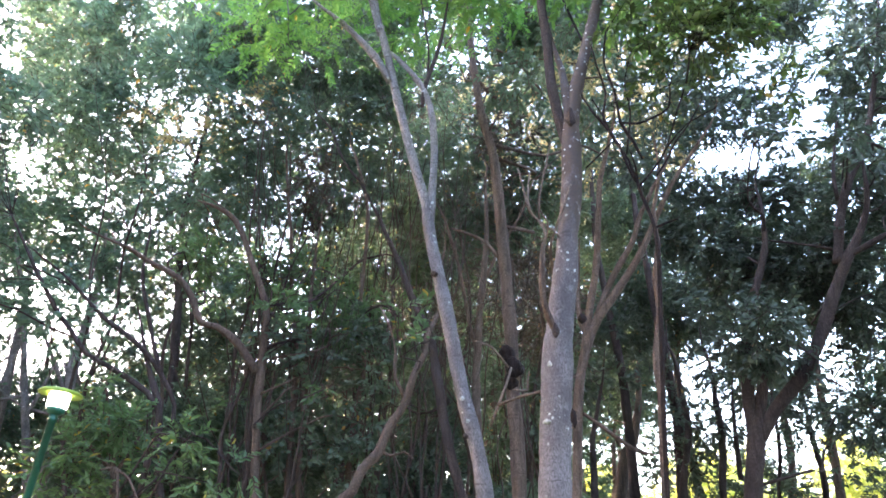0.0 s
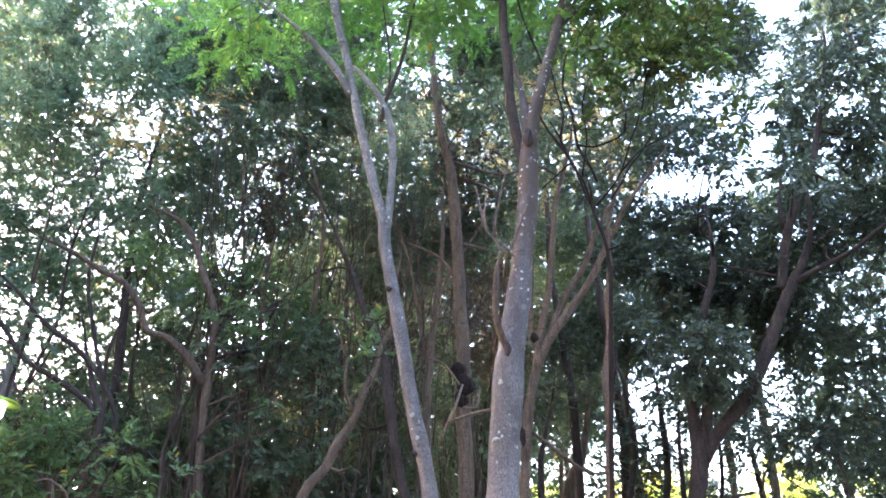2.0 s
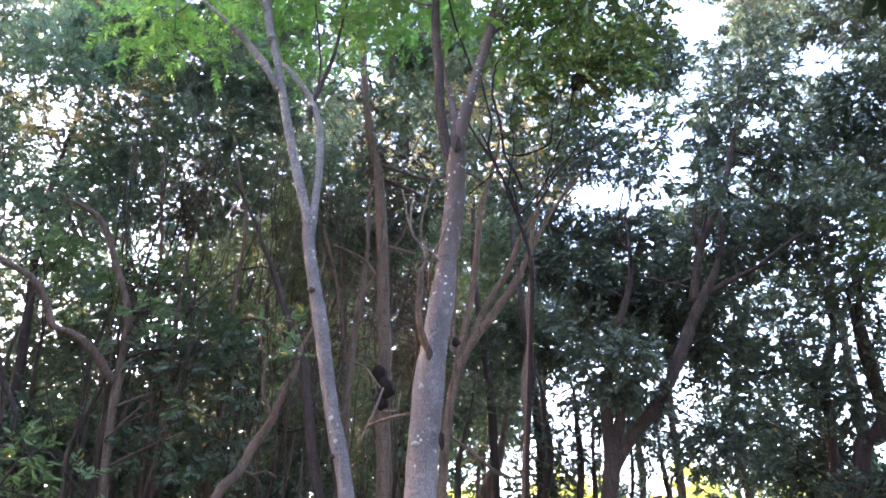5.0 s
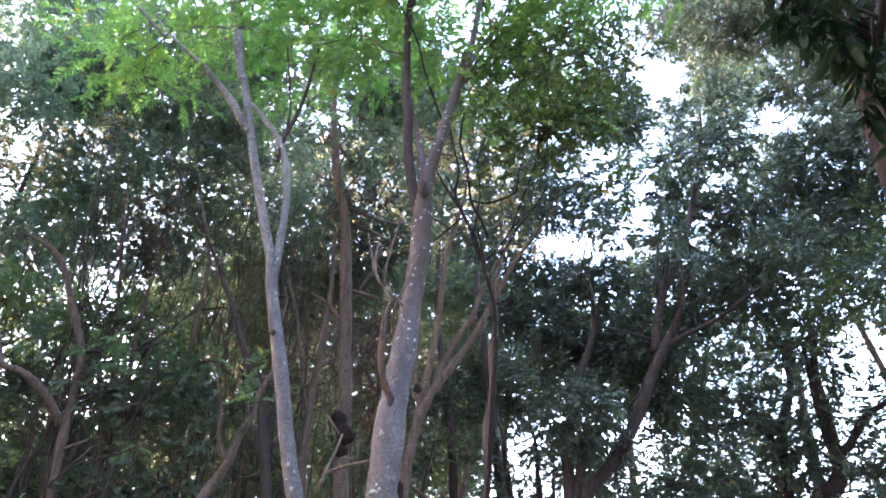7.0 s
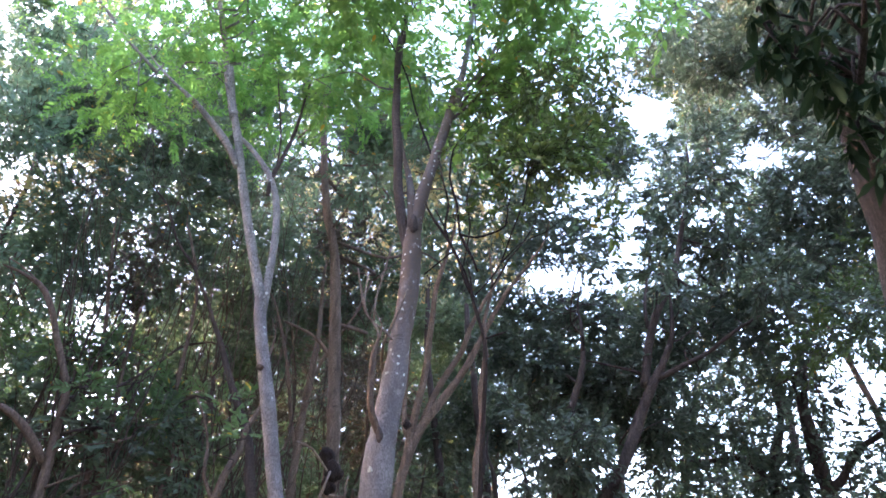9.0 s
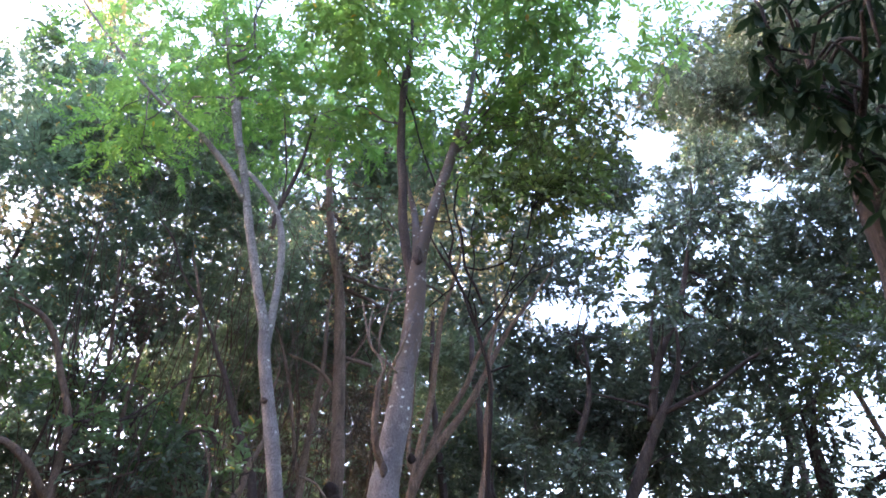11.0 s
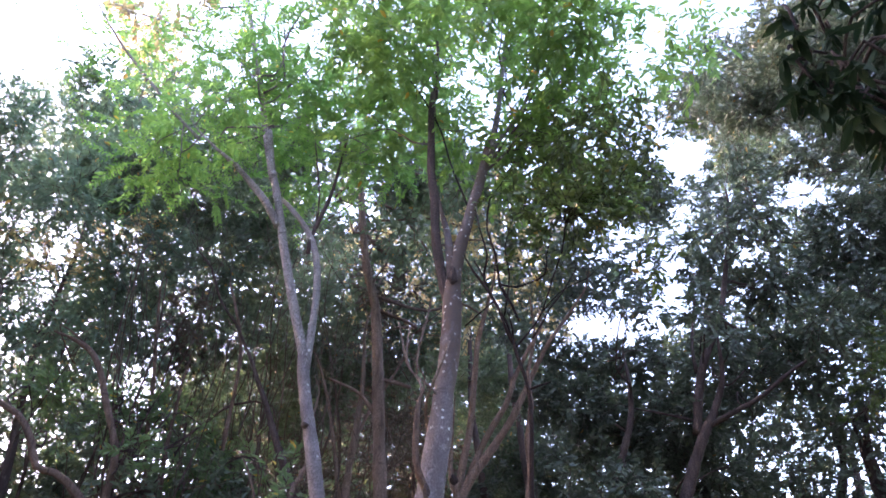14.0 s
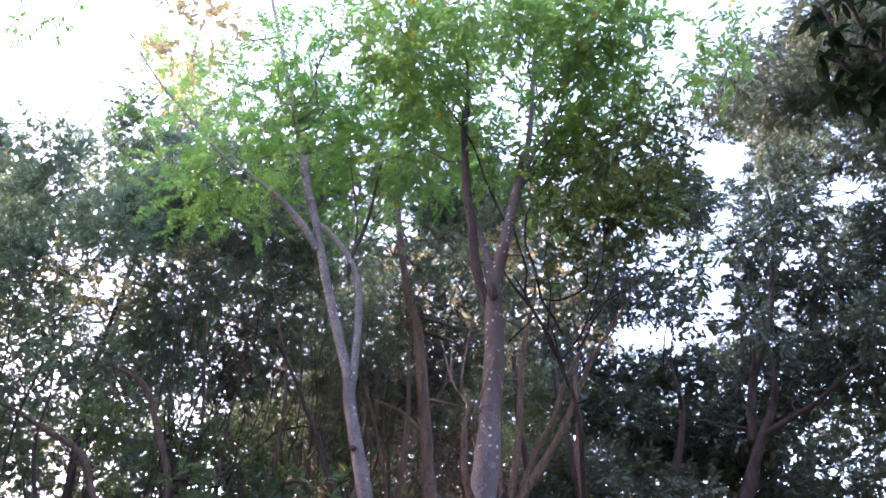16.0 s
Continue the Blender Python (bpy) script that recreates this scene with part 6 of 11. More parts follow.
crown(k, "ever", 0.50, [(-0.15, 13.96, 5.21, 0.823)])
crown(k, "ever", 0.95, [(-0.36, 12.83, 2.23, 0.500)])

k = tree("S15", "thin_tree", "thin brown tree stem in the dense thicket", 1.32, 12.53, SHADED_BARK, "thicket stems")
limb(k, "trunk", [(1.32, 12.53, -0.05, 0.047), (1.32, 12.53, 2.04, 0.043), (1.45, 12.52, 3.03, 0.037), (1.49, 12.51, 4.03, 0.032), (1.69, 12.49, 5.07, 0.026), (1.80, 12.47, 6.15, 0.020), (1.95, 12.45, 7.29, 0.014)])
limb(k, "branch", [(1.45, 12.52, 3.03, 0.022), (1.48, 12.34, 3.53, 0.017), (1.50, 12.15, 4.23, 0.007)])
limb(k, "branch", [(1.80, 12.47, 6.15, 0.012), (1.83, 12.67, 6.65, 0.009), (1.87, 12.86, 7.35, 0.004)])
limb(k, "branch", [(1.45, 12.52, 3.03, 0.022), (1.44, 12.59, 3.53, 0.017), (1.44, 12.67, 4.23, 0.007)])
limb(k, "branch", [(1.45, 12.52, 3.03, 0.022), (1.75, 12.50, 3.53, 0.017), (2.05, 12.49, 4.23, 0.007)])
crown(k, "dry", 0.35, [(1.85, 11.95, 6.97, 0.390), (2.02, 12.10, 6.27, 0.536)])
crown(k, "ever", 0.35, [(2.28, 13.07, 6.23, 0.477)])
crown(k, "ever", 0.50, [(1.54, 12.13, 4.00, 0.411)])
crown(k, "ever", 0.70, [(3.68, 13.47, 8.00, 0.504)])
crown(k, "ever", 0.95, [(1.55, 13.30, 2.16, 0.589)])
crown(k, "ever", 1.30, [(3.67, 13.64, 8.73, 0.571)])

k = tree("S16", "thin_tree", "thin brown tree stem in the dense thicket", 1.65, 12.09, SHADED_BARK, "thicket stems")
limb(k, "trunk", [(1.65, 12.09, -0.05, 0.026), (1.65, 12.09, 2.03, 0.024), (1.77, 12.07, 3.07, 0.020), (1.77, 12.07, 4.14, 0.017), (1.77, 12.07, 5.25, 0.014), (1.68, 12.08, 6.42, 0.011), (1.59, 12.10, 7.67, 0.008)])
limb(k, "branch", [(1.68, 12.08, 6.42, 0.007), (1.77, 12.25, 6.92, 0.005), (1.85, 12.43, 7.62, 0.002)])
limb(k, "branch", [(1.77, 12.07, 4.14, 0.010), (1.92, 12.26, 4.64, 0.008), (2.06, 12.45, 5.34, 0.003)])
limb(k, "branch", [(1.77, 12.07, 3.07, 0.012), (1.55, 11.96, 3.57, 0.009), (1.34, 11.85, 4.27, 0.004)])
limb(k, "branch", [(1.77, 12.07, 5.25, 0.009), (1.64, 12.01, 5.75, 0.006), (1.52, 11.96, 6.45, 0.003)])
crown(k, "ever", 0.35, [(3.24, 14.03, 7.39, 0.511), (2.99, 13.87, 8.18, 0.459), (1.69, 11.75, 4.57, 0.310)])
crown(k, "ever", 0.50, [(2.02, 12.70, 7.93, 0.692)])
crown(k, "ever", 0.70, [(2.96, 13.01, 8.30, 0.577)])
crown(k, "ever", 0.95, [(1.61, 11.41, 2.59, 0.431)])
crown(k, "dry", 0.35, [(2.24, 12.50, 5.38, 0.412), (1.56, 13.35, 7.44, 0.514)])
crown(k, "dry", 0.70, [(1.83, 13.33, 6.14, 0.732)])

k = tree("S17", "thin_tree", "thin brown tree stem in the dense thicket", -0.02, 9.42, SHADED_BARK, "thicket stems")
limb(k, "trunk", [(-0.02, 9.42, -0.05, 0.017), (-0.02, 9.42, 1.93, 0.015), (-0.03, 9.42, 2.86, 0.013), (0.03, 9.42, 3.81, 0.011), (0.01, 9.42, 4.81, 0.009), (0.01, 9.42, 5.88, 0.007), (0.01, 9.42, 7.05, 0.005)])
limb(k, "branch", [(0.03, 9.42, 3.81, 0.007), (0.05, 9.57, 4.31, 0.005), (0.08, 9.71, 5.01, 0.002)])
limb(k, "branch", [(0.03, 9.42, 3.81, 0.007), (0.05, 9.56, 4.31, 0.005), (0.07, 9.70, 5.01, 0.002)])
limb(k, "branch", [(0.03, 9.42, 3.81, 0.007), (-0.16, 9.52, 4.31, 0.005), (-0.35, 9.61, 5.01, 0.002)])
limb(k, "branch", [(0.01, 9.42, 4.81, 0.006), (0.30, 9.35, 5.31, 0.004), (0.58, 9.27, 6.01, 0.002)])
crown(k, "dry", 0.70, [(0.16, 11.22, 5.27, 0.593)])
crown(k, "ever", 0.50, [(-0.19, 11.05, 4.74, 0.519)])
crown(k, "ever", 0.70, [(-0.07, 10.94, 7.82, 0.679), (-0.15, 11.70, 3.26, 0.522)])

k = tree("S18", "thin_tree", "thin brown tree stem in the dense thicket", -1.80, 12.56, SHADED_BARK, "thicket stems")
limb(k, "trunk", [(-1.80, 12.56, -0.05, 0.053), (-1.80, 12.56, 2.04, 0.048), (-1.68, 12.58, 3.04, 0.042), (-1.47, 12.61, 4.06, 0.035), (-1.47, 12.61, 5.11, 0.029), (-1.40, 12.61, 6.20, 0.022), (-1.14, 12.64, 7.36, 0.016)])
limb(k, "branch", [(-1.40, 12.61, 6.20, 0.013), (-1.37, 12.70, 6.70, 0.010), (-1.34, 12.78, 7.40, 0.004)])
limb(k, "branch", [(-1.47, 12.61, 4.06, 0.021), (-1.54, 12.68, 4.56, 0.016), (-1.61, 12.75, 5.26, 0.007)])
limb(k, "branch", [(-1.68, 12.58, 3.04, 0.025), (-1.96, 12.61, 3.54, 0.019), (-2.25, 12.64, 4.24, 0.008)])
limb(k, "branch", [(-1.47, 12.61, 5.11, 0.017), (-1.18, 12.79, 5.61, 0.013), (-0.89, 12.98, 6.31, 0.006)])
crown(k, "dry", 0.35, [(-1.69, 13.86, 5.70, 0.782)])
crown(k, "dry", 0.70, [(-2.73, 14.72, 4.70, 0.366)])

k = tree("S19", "thin_tree", "thin brown tree stem in the dense thicket", -2.54, 10.73, SHADED_BARK, "thicket stems")
limb(k, "trunk", [(-2.54, 10.73, -0.05, 0.031), (-2.54, 10.73, 1.98, 0.028), (-2.52, 10.73, 3.08, 0.025), (-2.47, 10.74, 4.21, 0.021), (-2.44, 10.75, 5.40, 0.017), (-2.30, 10.78, 6.66, 0.014), (-2.27, 10.79, 8.05, 0.010)])
limb(k, "branch", [(-2.30, 10.78, 6.66, 0.008), (-2.55, 10.65, 7.16, 0.006), (-2.80, 10.53, 7.86, 0.003)])
limb(k, "branch", [(-2.47, 10.74, 4.21, 0.013), (-2.70, 10.61, 4.71, 0.009), (-2.93, 10.47, 5.41, 0.004)])
limb(k, "branch", [(-2.44, 10.75, 5.40, 0.010), (-2.14, 10.59, 5.90, 0.008), (-1.84, 10.43, 6.60, 0.003)])
limb(k, "branch", [(-2.52, 10.73, 3.08, 0.015), (-2.77, 10.80, 3.58, 0.011), (-3.03, 10.88, 4.28, 0.005)])
crown(k, "ever", 0.35, [(-2.10, 11.70, 7.17, 0.419)])
crown(k, "ever", 0.50, [(-3.53, 11.86, 5.81, 0.228), (-2.69, 11.36, 2.17, 0.410)])
crown(k, "fresh", 0.70, [(-2.64, 11.31, 7.48, 0.504)])

k = tree("S20", "thin_tree", "thin brown tree stem in the dense thicket", -2.31, 9.10, SHADED_BARK, "thicket stems")
limb(k, "trunk", [(-2.31, 9.10, -0.05, 0.025), (-2.31, 9.10, 1.93, 0.022), (-2.32, 9.10, 2.73, 0.019), (-2.30, 9.10, 3.55, 0.016), (-2.42, 9.07, 4.39, 0.013), (-2.43, 9.07, 5.29, 0.011), (-2.42, 9.07, 6.24, 0.007)])
limb(k, "branch", [(-2.42, 9.07, 4.39, 0.008), (-2.26, 9.03, 4.89, 0.006), (-2.09, 8.99, 5.59, 0.003)])
limb(k, "branch", [(-2.30, 9.10, 3.55, 0.010), (-2.23, 8.94, 4.05, 0.007), (-2.16, 8.78, 4.75, 0.003)])
limb(k, "branch", [(-2.32, 9.10, 2.73, 0.012), (-2.44, 8.93, 3.23, 0.009), (-2.56, 8.76, 3.93, 0.004)])
limb(k, "branch", [(-2.43, 9.07, 5.29, 0.006), (-2.38, 8.94, 5.79, 0.005), (-2.33, 8.82, 6.49, 0.002)])
crown(k, "ever", 0.95, [(-2.52, 10.45, 5.24, 0.451), (-2.65, 10.38, 2.80, 0.319)])
crown(k, "fresh", 0.35, [(-2.95, 11.09, 7.85, 0.623)])
crown(k, "fresh", 0.70, [(-2.95, 11.11, 5.96, 0.476)])

k = tree("S21", "thin_tree", "thin brown tree stem in the dense thicket", -0.10, 10.36, SHADED_BARK, "thicket stems")
limb(k, "trunk", [(-0.10, 10.36, -0.05, 0.023), (-0.10, 10.36, 1.96, 0.021), (-0.29, 10.36, 3.00, 0.018), (-0.23, 10.36, 4.06, 0.015), (-0.46, 10.35, 5.18, 0.013), (-0.51, 10.35, 6.37, 0.010), (-0.55, 10.35, 7.68, 0.007)])
limb(k, "branch", [(-0.46, 10.35, 5.18, 0.008), (-0.27, 10.46, 5.68, 0.006), (-0.09, 10.57, 6.38, 0.003)])
limb(k, "branch", [(-0.51, 10.35, 6.37, 0.006), (-0.71, 10.23, 6.87, 0.005), (-0.92, 10.10, 7.57, 0.002)])
limb(k, "branch", [(-0.46, 10.35, 5.18, 0.008), (-0.60, 10.19, 5.68, 0.006), (-0.74, 10.03, 6.38, 0.003)])
limb(k, "branch", [(-0.46, 10.35, 5.18, 0.008), (-0.12, 10.51, 5.68, 0.006), (0.23, 10.68, 6.38, 0.003)])
crown(k, "ever", 0.95, [(-0.10, 11.56, 6.88, 0.685)])
crown(k, "ever", 1.80, [(-0.81, 11.89, 7.89, 0.352)])

k = tree("S22", "thin_tree", "thin brown tree stem in the dense thicket", -2.58, 9.76, SHADED_BARK, "thicket stems")
limb(k, "trunk", [(-2.58, 9.76, -0.05, 0.023), (-2.58, 9.76, 1.95, 0.021), (-2.67, 9.73, 3.04, 0.018), (-2.75, 9.71, 4.16, 0.015), (-2.73, 9.71, 5.34, 0.013), (-2.79, 9.70, 6.62, 0.010), (-2.90, 9.67, 8.05, 0.007)])
limb(k, "branch", [(-2.67, 9.73, 3.04, 0.011), (-2.49, 9.92, 3.54, 0.008), (-2.31, 10.12, 4.24, 0.004)])
limb(k, "branch", [(-2.67, 9.73, 3.04, 0.011), (-2.94, 9.57, 3.54, 0.008), (-3.21, 9.42, 4.24, 0.004)])
limb(k, "branch", [(-2.75, 9.71, 4.16, 0.009), (-2.92, 9.67, 4.66, 0.007), (-3.09, 9.63, 5.36, 0.003)])
limb(k, "branch", [(-2.67, 9.73, 3.04, 0.011), (-2.49, 9.79, 3.54, 0.008), (-2.31, 9.85, 4.24, 0.004)])
crown(k, "ever", 0.35, [(-4.03, 12.28, 4.81, 0.742)])
crown(k, "ever", 0.70, [(-3.49, 10.89, 3.79, 0.566)])
crown(k, "ever", 0.95, [(-3.02, 11.78, 3.89, 0.474)])
crown(k, "ever", 1.80, [(-3.88, 12.68, 5.73, 0.242)])
crown(k, "fresh", 0.35, [(-4.93, 10.51, 11.37, 0.841), (-4.53, 11.70, 9.15, 0.225)])
crown(k, "fresh", 0.50, [(-3.33, 10.15, 5.71, 0.281), (-4.90, 11.22, 10.68, 0.699)])
crown(k, "fresh", 0.70, [(-3.65, 10.20, 9.10, 0.445), (-4.06, 10.14, 10.96, 0.593), (-3.77, 8.91, 8.56, 0.588)])
crown(k, "fresh", 0.95, [(-3.17, 11.09, 8.77, 0.616)])
crown(k, "fresh", 1.30, [(-3.54, 11.82, 11.23, 0.603)])
crown(k, "fresh", 2.40, [(-3.68, 10.05, 9.84, 0.591)])
crown(k, "gold", 0.70, [(-3.15, 10.62, 9.19, 0.362)])
crown(k, "gold", 0.95, [(-4.01, 11.39, 9.29, 0.231)])

k = tree("S23", "thin_tree", "thin brown tree stem in the dense thicket", -2.73, 9.65, SHADED_BARK, "thicket stems")
limb(k, "trunk", [(-2.73, 9.65, -0.05, 0.024), (-2.73, 9.65, 1.95, 0.022), (-2.71, 9.66, 2.76, 0.019), (-2.64, 9.68, 3.59, 0.016), (-2.76, 9.65, 4.44, 0.013), (-2.70, 9.67, 5.34, 0.010), (-2.65, 9.68, 6.29, 0.007)])
limb(k, "branch", [(-2.71, 9.66, 2.76, 0.011), (-2.79, 9.84, 3.26, 0.008), (-2.87, 10.01, 3.96, 0.004)])
limb(k, "branch", [(-2.70, 9.67, 5.34, 0.006), (-2.71, 9.53, 5.84, 0.005), (-2.73, 9.40, 6.54, 0.002)])
limb(k, "branch", [(-2.70, 9.67, 5.34, 0.006), (-2.67, 9.70, 5.84, 0.005), (-2.64, 9.74, 6.54, 0.002)])
limb(k, "branch", [(-2.70, 9.67, 5.34, 0.006), (-2.38, 9.63, 5.84, 0.005), (-2.07, 9.60, 6.54, 0.002)])
crown(k, "ever", 0.50, [(-3.16, 10.77, 3.42, 0.608)])
crown(k, "ever", 0.95, [(-3.49, 11.59, 2.29, 0.451)])
crown(k, "fresh", 1.30, [(-3.49, 11.68, 7.90, 0.602)])

k = tree("S24", "thin_tree", "thin brown tree stem in the dense thicket", -0.45, 11.38, SHADED_BARK, "thicket stems")
limb(k, "trunk", [(-0.45, 11.38, -0.05, 0.025), (-0.45, 11.38, 2.00, 0.023), (-0.46, 11.38, 2.96, 0.020), (-0.34, 11.39, 3.94, 0.017), (-0.39, 11.38, 4.96, 0.014), (-0.41, 11.38, 6.02, 0.011), (-0.32, 11.39, 7.16, 0.008)])
limb(k, "branch", [(-0.46, 11.38, 2.96, 0.012), (-0.37, 11.35, 3.46, 0.009), (-0.28, 11.31, 4.16, 0.004)])
limb(k, "branch", [(-0.41, 11.38, 6.02, 0.007), (-0.72, 11.31, 6.52, 0.005), (-1.03, 11.24, 7.22, 0.002)])
limb(k, "branch", [(-0.41, 11.38, 6.02, 0.007), (-0.72, 11.58, 6.52, 0.005), (-1.04, 11.78, 7.22, 0.002)])
limb(k, "branch", [(-0.39, 11.38, 4.96, 0.008), (-0.69, 11.55, 5.46, 0.006), (-0.98, 11.71, 6.16, 0.003)])
crown(k, "dry", 0.35, [(-0.52, 12.86, 4.31, 0.440)])
crown(k, "dry", 0.50, [(-0.19, 12.08, 7.62, 0.512)])
crown(k, "ever", 0.35, [(-0.51, 12.10, 6.43, 0.540)])
crown(k, "ever", 1.30, [(-0.54, 12.29, 2.96, 0.590)])

k = tree("S25", "thin_tree", "thin brown tree stem in the dense thicket", -0.84, 10.88, SHADED_BARK, "thicket stems")
limb(k, "trunk", [(-0.84, 10.88, -0.05, 0.023), (-0.84, 10.88, 1.98, 0.021), (-0.87, 10.88, 3.16, 0.018), (-0.91, 10.87, 4.38, 0.016), (-0.81, 10.88, 5.66, 0.013), (-0.84, 10.88, 7.05, 0.010), (-0.87, 10.88, 8.61, 0.007)])
limb(k, "branch", [(-0.87, 10.88, 3.16, 0.011), (-1.19, 10.84, 3.66, 0.008), (-1.50, 10.81, 4.36, 0.004)])
limb(k, "branch", [(-0.87, 10.88, 3.16, 0.011), (-1.08, 10.70, 3.66, 0.008), (-1.29, 10.52, 4.36, 0.004)])
limb(k, "branch", [(-0.91, 10.87, 4.38, 0.009), (-1.18, 10.85, 4.88, 0.007), (-1.44, 10.83, 5.58, 0.003)])
limb(k, "branch", [(-0.84, 10.88, 7.05, 0.006), (-0.87, 10.78, 7.55, 0.005), (-0.90, 10.69, 8.25, 0.002)])
crown(k, "ever", 0.35, [(-0.96, 12.97, 3.50, 0.572), (-0.47, 12.77, 10.65, 0.883)])
crown(k, "ever", 0.95, [(-0.97, 12.92, 9.04, 0.657)])
crown(k, "ever", 1.80, [(-1.34, 12.26, 11.32, 0.496)])

k = tree("S26", "thin_tree", "thin brown tree stem in the dense thicket", -0.08, 10.68, SHADED_BARK, "thicket stems")
limb(k, "trunk", [(-0.08, 10.68, -0.05, 0.031), (-0.08, 10.68, 1.97, 0.028), (-0.01, 10.68, 3.05, 0.024), (0.01, 10.68, 4.15, 0.021), (0.10, 10.68, 5.30, 0.017), (0.36, 10.67, 6.54, 0.014), (0.45, 10.67, 7.90, 0.010)])
limb(k, "branch", [(0.10, 10.68, 5.30, 0.010), (-0.06, 10.72, 5.80, 0.008), (-0.21, 10.77, 6.50, 0.003)])
limb(k, "branch", [(0.01, 10.68, 4.15, 0.012), (0.11, 10.78, 4.65, 0.009), (0.20, 10.88, 5.35, 0.004)])
limb(k, "branch", [(0.01, 10.68, 4.15, 0.012), (0.33, 10.68, 4.65, 0.009), (0.65, 10.68, 5.35, 0.004)])
limb(k, "branch", [(0.01, 10.68, 4.15, 0.012), (0.28, 10.49, 4.65, 0.009), (0.54, 10.31, 5.35, 0.004)])
crown(k, "ever", 0.50, [(0.30, 12.36, 5.38, 0.641)])
crown(k, "dry", 0.50, [(-0.05, 12.09, 6.42, 0.567)])

k = tree("S27", "thin_tree", "thin brown tree stem in the dense thicket", -4.30, 9.12, SHADED_BARK, "thicket stems")
limb(k, "trunk", [(-4.30, 9.12, -0.05, 0.032), (-4.30, 9.12, 1.95, 0.029), (-4.45, 9.05, 2.83, 0.025), (-4.52, 9.01, 3.72, 0.021), (-4.50, 9.02, 4.65, 0.017), (-4.60, 8.97, 5.62, 0.014), (-4.66, 8.94, 6.67, 0.010)])
limb(k, "branch", [(-4.50, 9.02, 4.65, 0.010), (-4.51, 8.96, 5.15, 0.008), (-4.53, 8.91, 5.85, 0.003)])
limb(k, "branch", [(-4.50, 9.02, 4.65, 0.010), (-4.61, 9.12, 5.15, 0.008), (-4.72, 9.22, 5.85, 0.003)])
limb(k, "branch", [(-4.45, 9.05, 2.83, 0.015), (-4.24, 9.03, 3.33, 0.011), (-4.02, 9.01, 4.03, 0.005)])
limb(k, "branch", [(-4.52, 9.01, 3.72, 0.013), (-4.56, 9.11, 4.22, 0.010), (-4.60, 9.21, 4.92, 0.004)])
crown(k, "fresh", 0.35, [(-7.38, 9.59, 10.30, 0.670), (-5.45, 9.24, 9.30, 0.598), (-5.00, 9.29, 9.71, 0.460)])
crown(k, "fresh", 0.50, [(-7.24, 7.67, 10.28, 0.608)])
crown(k, "fresh", 0.95, [(-5.68, 10.97, 6.25, 0.462), (-5.25, 9.18, 10.32, 0.460), (-9.06, 8.30, 10.45, 0.530)])
crown(k, "ever", 0.35, [(-5.58, 12.78, 5.19, 0.557)])
crown(k, "ever", 0.50, [(-6.22, 12.27, 3.41, 0.613)])

k = tree("S28", "thin_tree", "thin brown tree stem in the dense thicket", -3.52, 8.93, SHADED_BARK, "thicket stems")
limb(k, "trunk", [(-3.52, 8.93, -0.05, 0.036), (-3.52, 8.93, 1.94, 0.033), (-3.43, 8.97, 2.67, 0.028), (-3.40, 8.98, 3.41, 0.024), (-3.49, 8.95, 4.18, 0.020), (-3.39, 8.98, 4.97, 0.015), (-3.39, 8.99, 5.81, 0.011)])
limb(k, "branch", [(-3.39, 8.98, 4.97, 0.009), (-3.13, 8.81, 5.47, 0.007), (-2.87, 8.65, 6.17, 0.003)])
limb(k, "branch", [(-3.43, 8.97, 2.67, 0.017), (-3.48, 9.00, 3.17, 0.013), (-3.53, 9.02, 3.87, 0.006)])
limb(k, "branch", [(-3.39, 8.98, 4.97, 0.009), (-3.54, 9.09, 5.47, 0.007), (-3.68, 9.20, 6.17, 0.003)])
limb(k, "branch", [(-3.43, 8.97, 2.67, 0.017), (-3.57, 9.13, 3.17, 0.013), (-3.70, 9.30, 3.87, 0.006)])
crown(k, "ever", 0.35, [(-4.65, 12.19, 6.10, 0.445)])
crown(k, "ever", 0.50, [(-4.37, 12.00, 3.00, 0.456), (-4.52, 11.74, 3.30, 0.583)])
crown(k, "ever", 0.95, [(-4.78, 12.51, 4.65, 0.427)])
crown(k, "ever", 1.30, [(-4.36, 10.56, 2.14, 0.487), (-4.46, 10.21, 2.54, 0.469), (-3.96, 10.58, 3.65, 0.437)])
crown(k, "fresh", 0.50, [(-4.49, 11.79, 6.59, 0.393)])

k = tree("S29", "thin_tree", "thin brown tree stem in the dense thicket", -3.71, 11.18, SHADED_BARK, "thicket stems")
limb(k, "trunk", [(-3.71, 11.18, -0.05, 0.042), (-3.71, 11.18, 2.01, 0.038), (-3.88, 11.12, 3.06, 0.033), (-3.84, 11.14, 4.14, 0.028), (-3.94, 11.10, 5.26, 0.023), (-3.87, 11.13, 6.44, 0.018), (-4.02, 11.07, 7.72, 0.013)])
limb(k, "branch", [(-3.87, 11.13, 6.44, 0.011), (-3.82, 11.29, 6.94, 0.008), (-3.77, 11.46, 7.64, 0.004)])
limb(k, "branch", [(-3.94, 11.10, 5.26, 0.014), (-3.99, 11.22, 5.76, 0.010), (-4.03, 11.34, 6.46, 0.005)])
limb(k, "branch", [(-3.94, 11.10, 5.26, 0.014), (-3.97, 10.99, 5.76, 0.010), (-4.00, 10.88, 6.46, 0.005)])
limb(k, "branch", [(-3.84, 11.14, 4.14, 0.017), (-4.13, 11.27, 4.64, 0.013), (-4.42, 11.40, 5.34, 0.006)])
crown(k, "fresh", 0.95, [(-4.43, 13.03, 7.83, 0.444)])
crown(k, "ever", 0.35, [(-4.23, 13.08, 3.41, 0.324)])
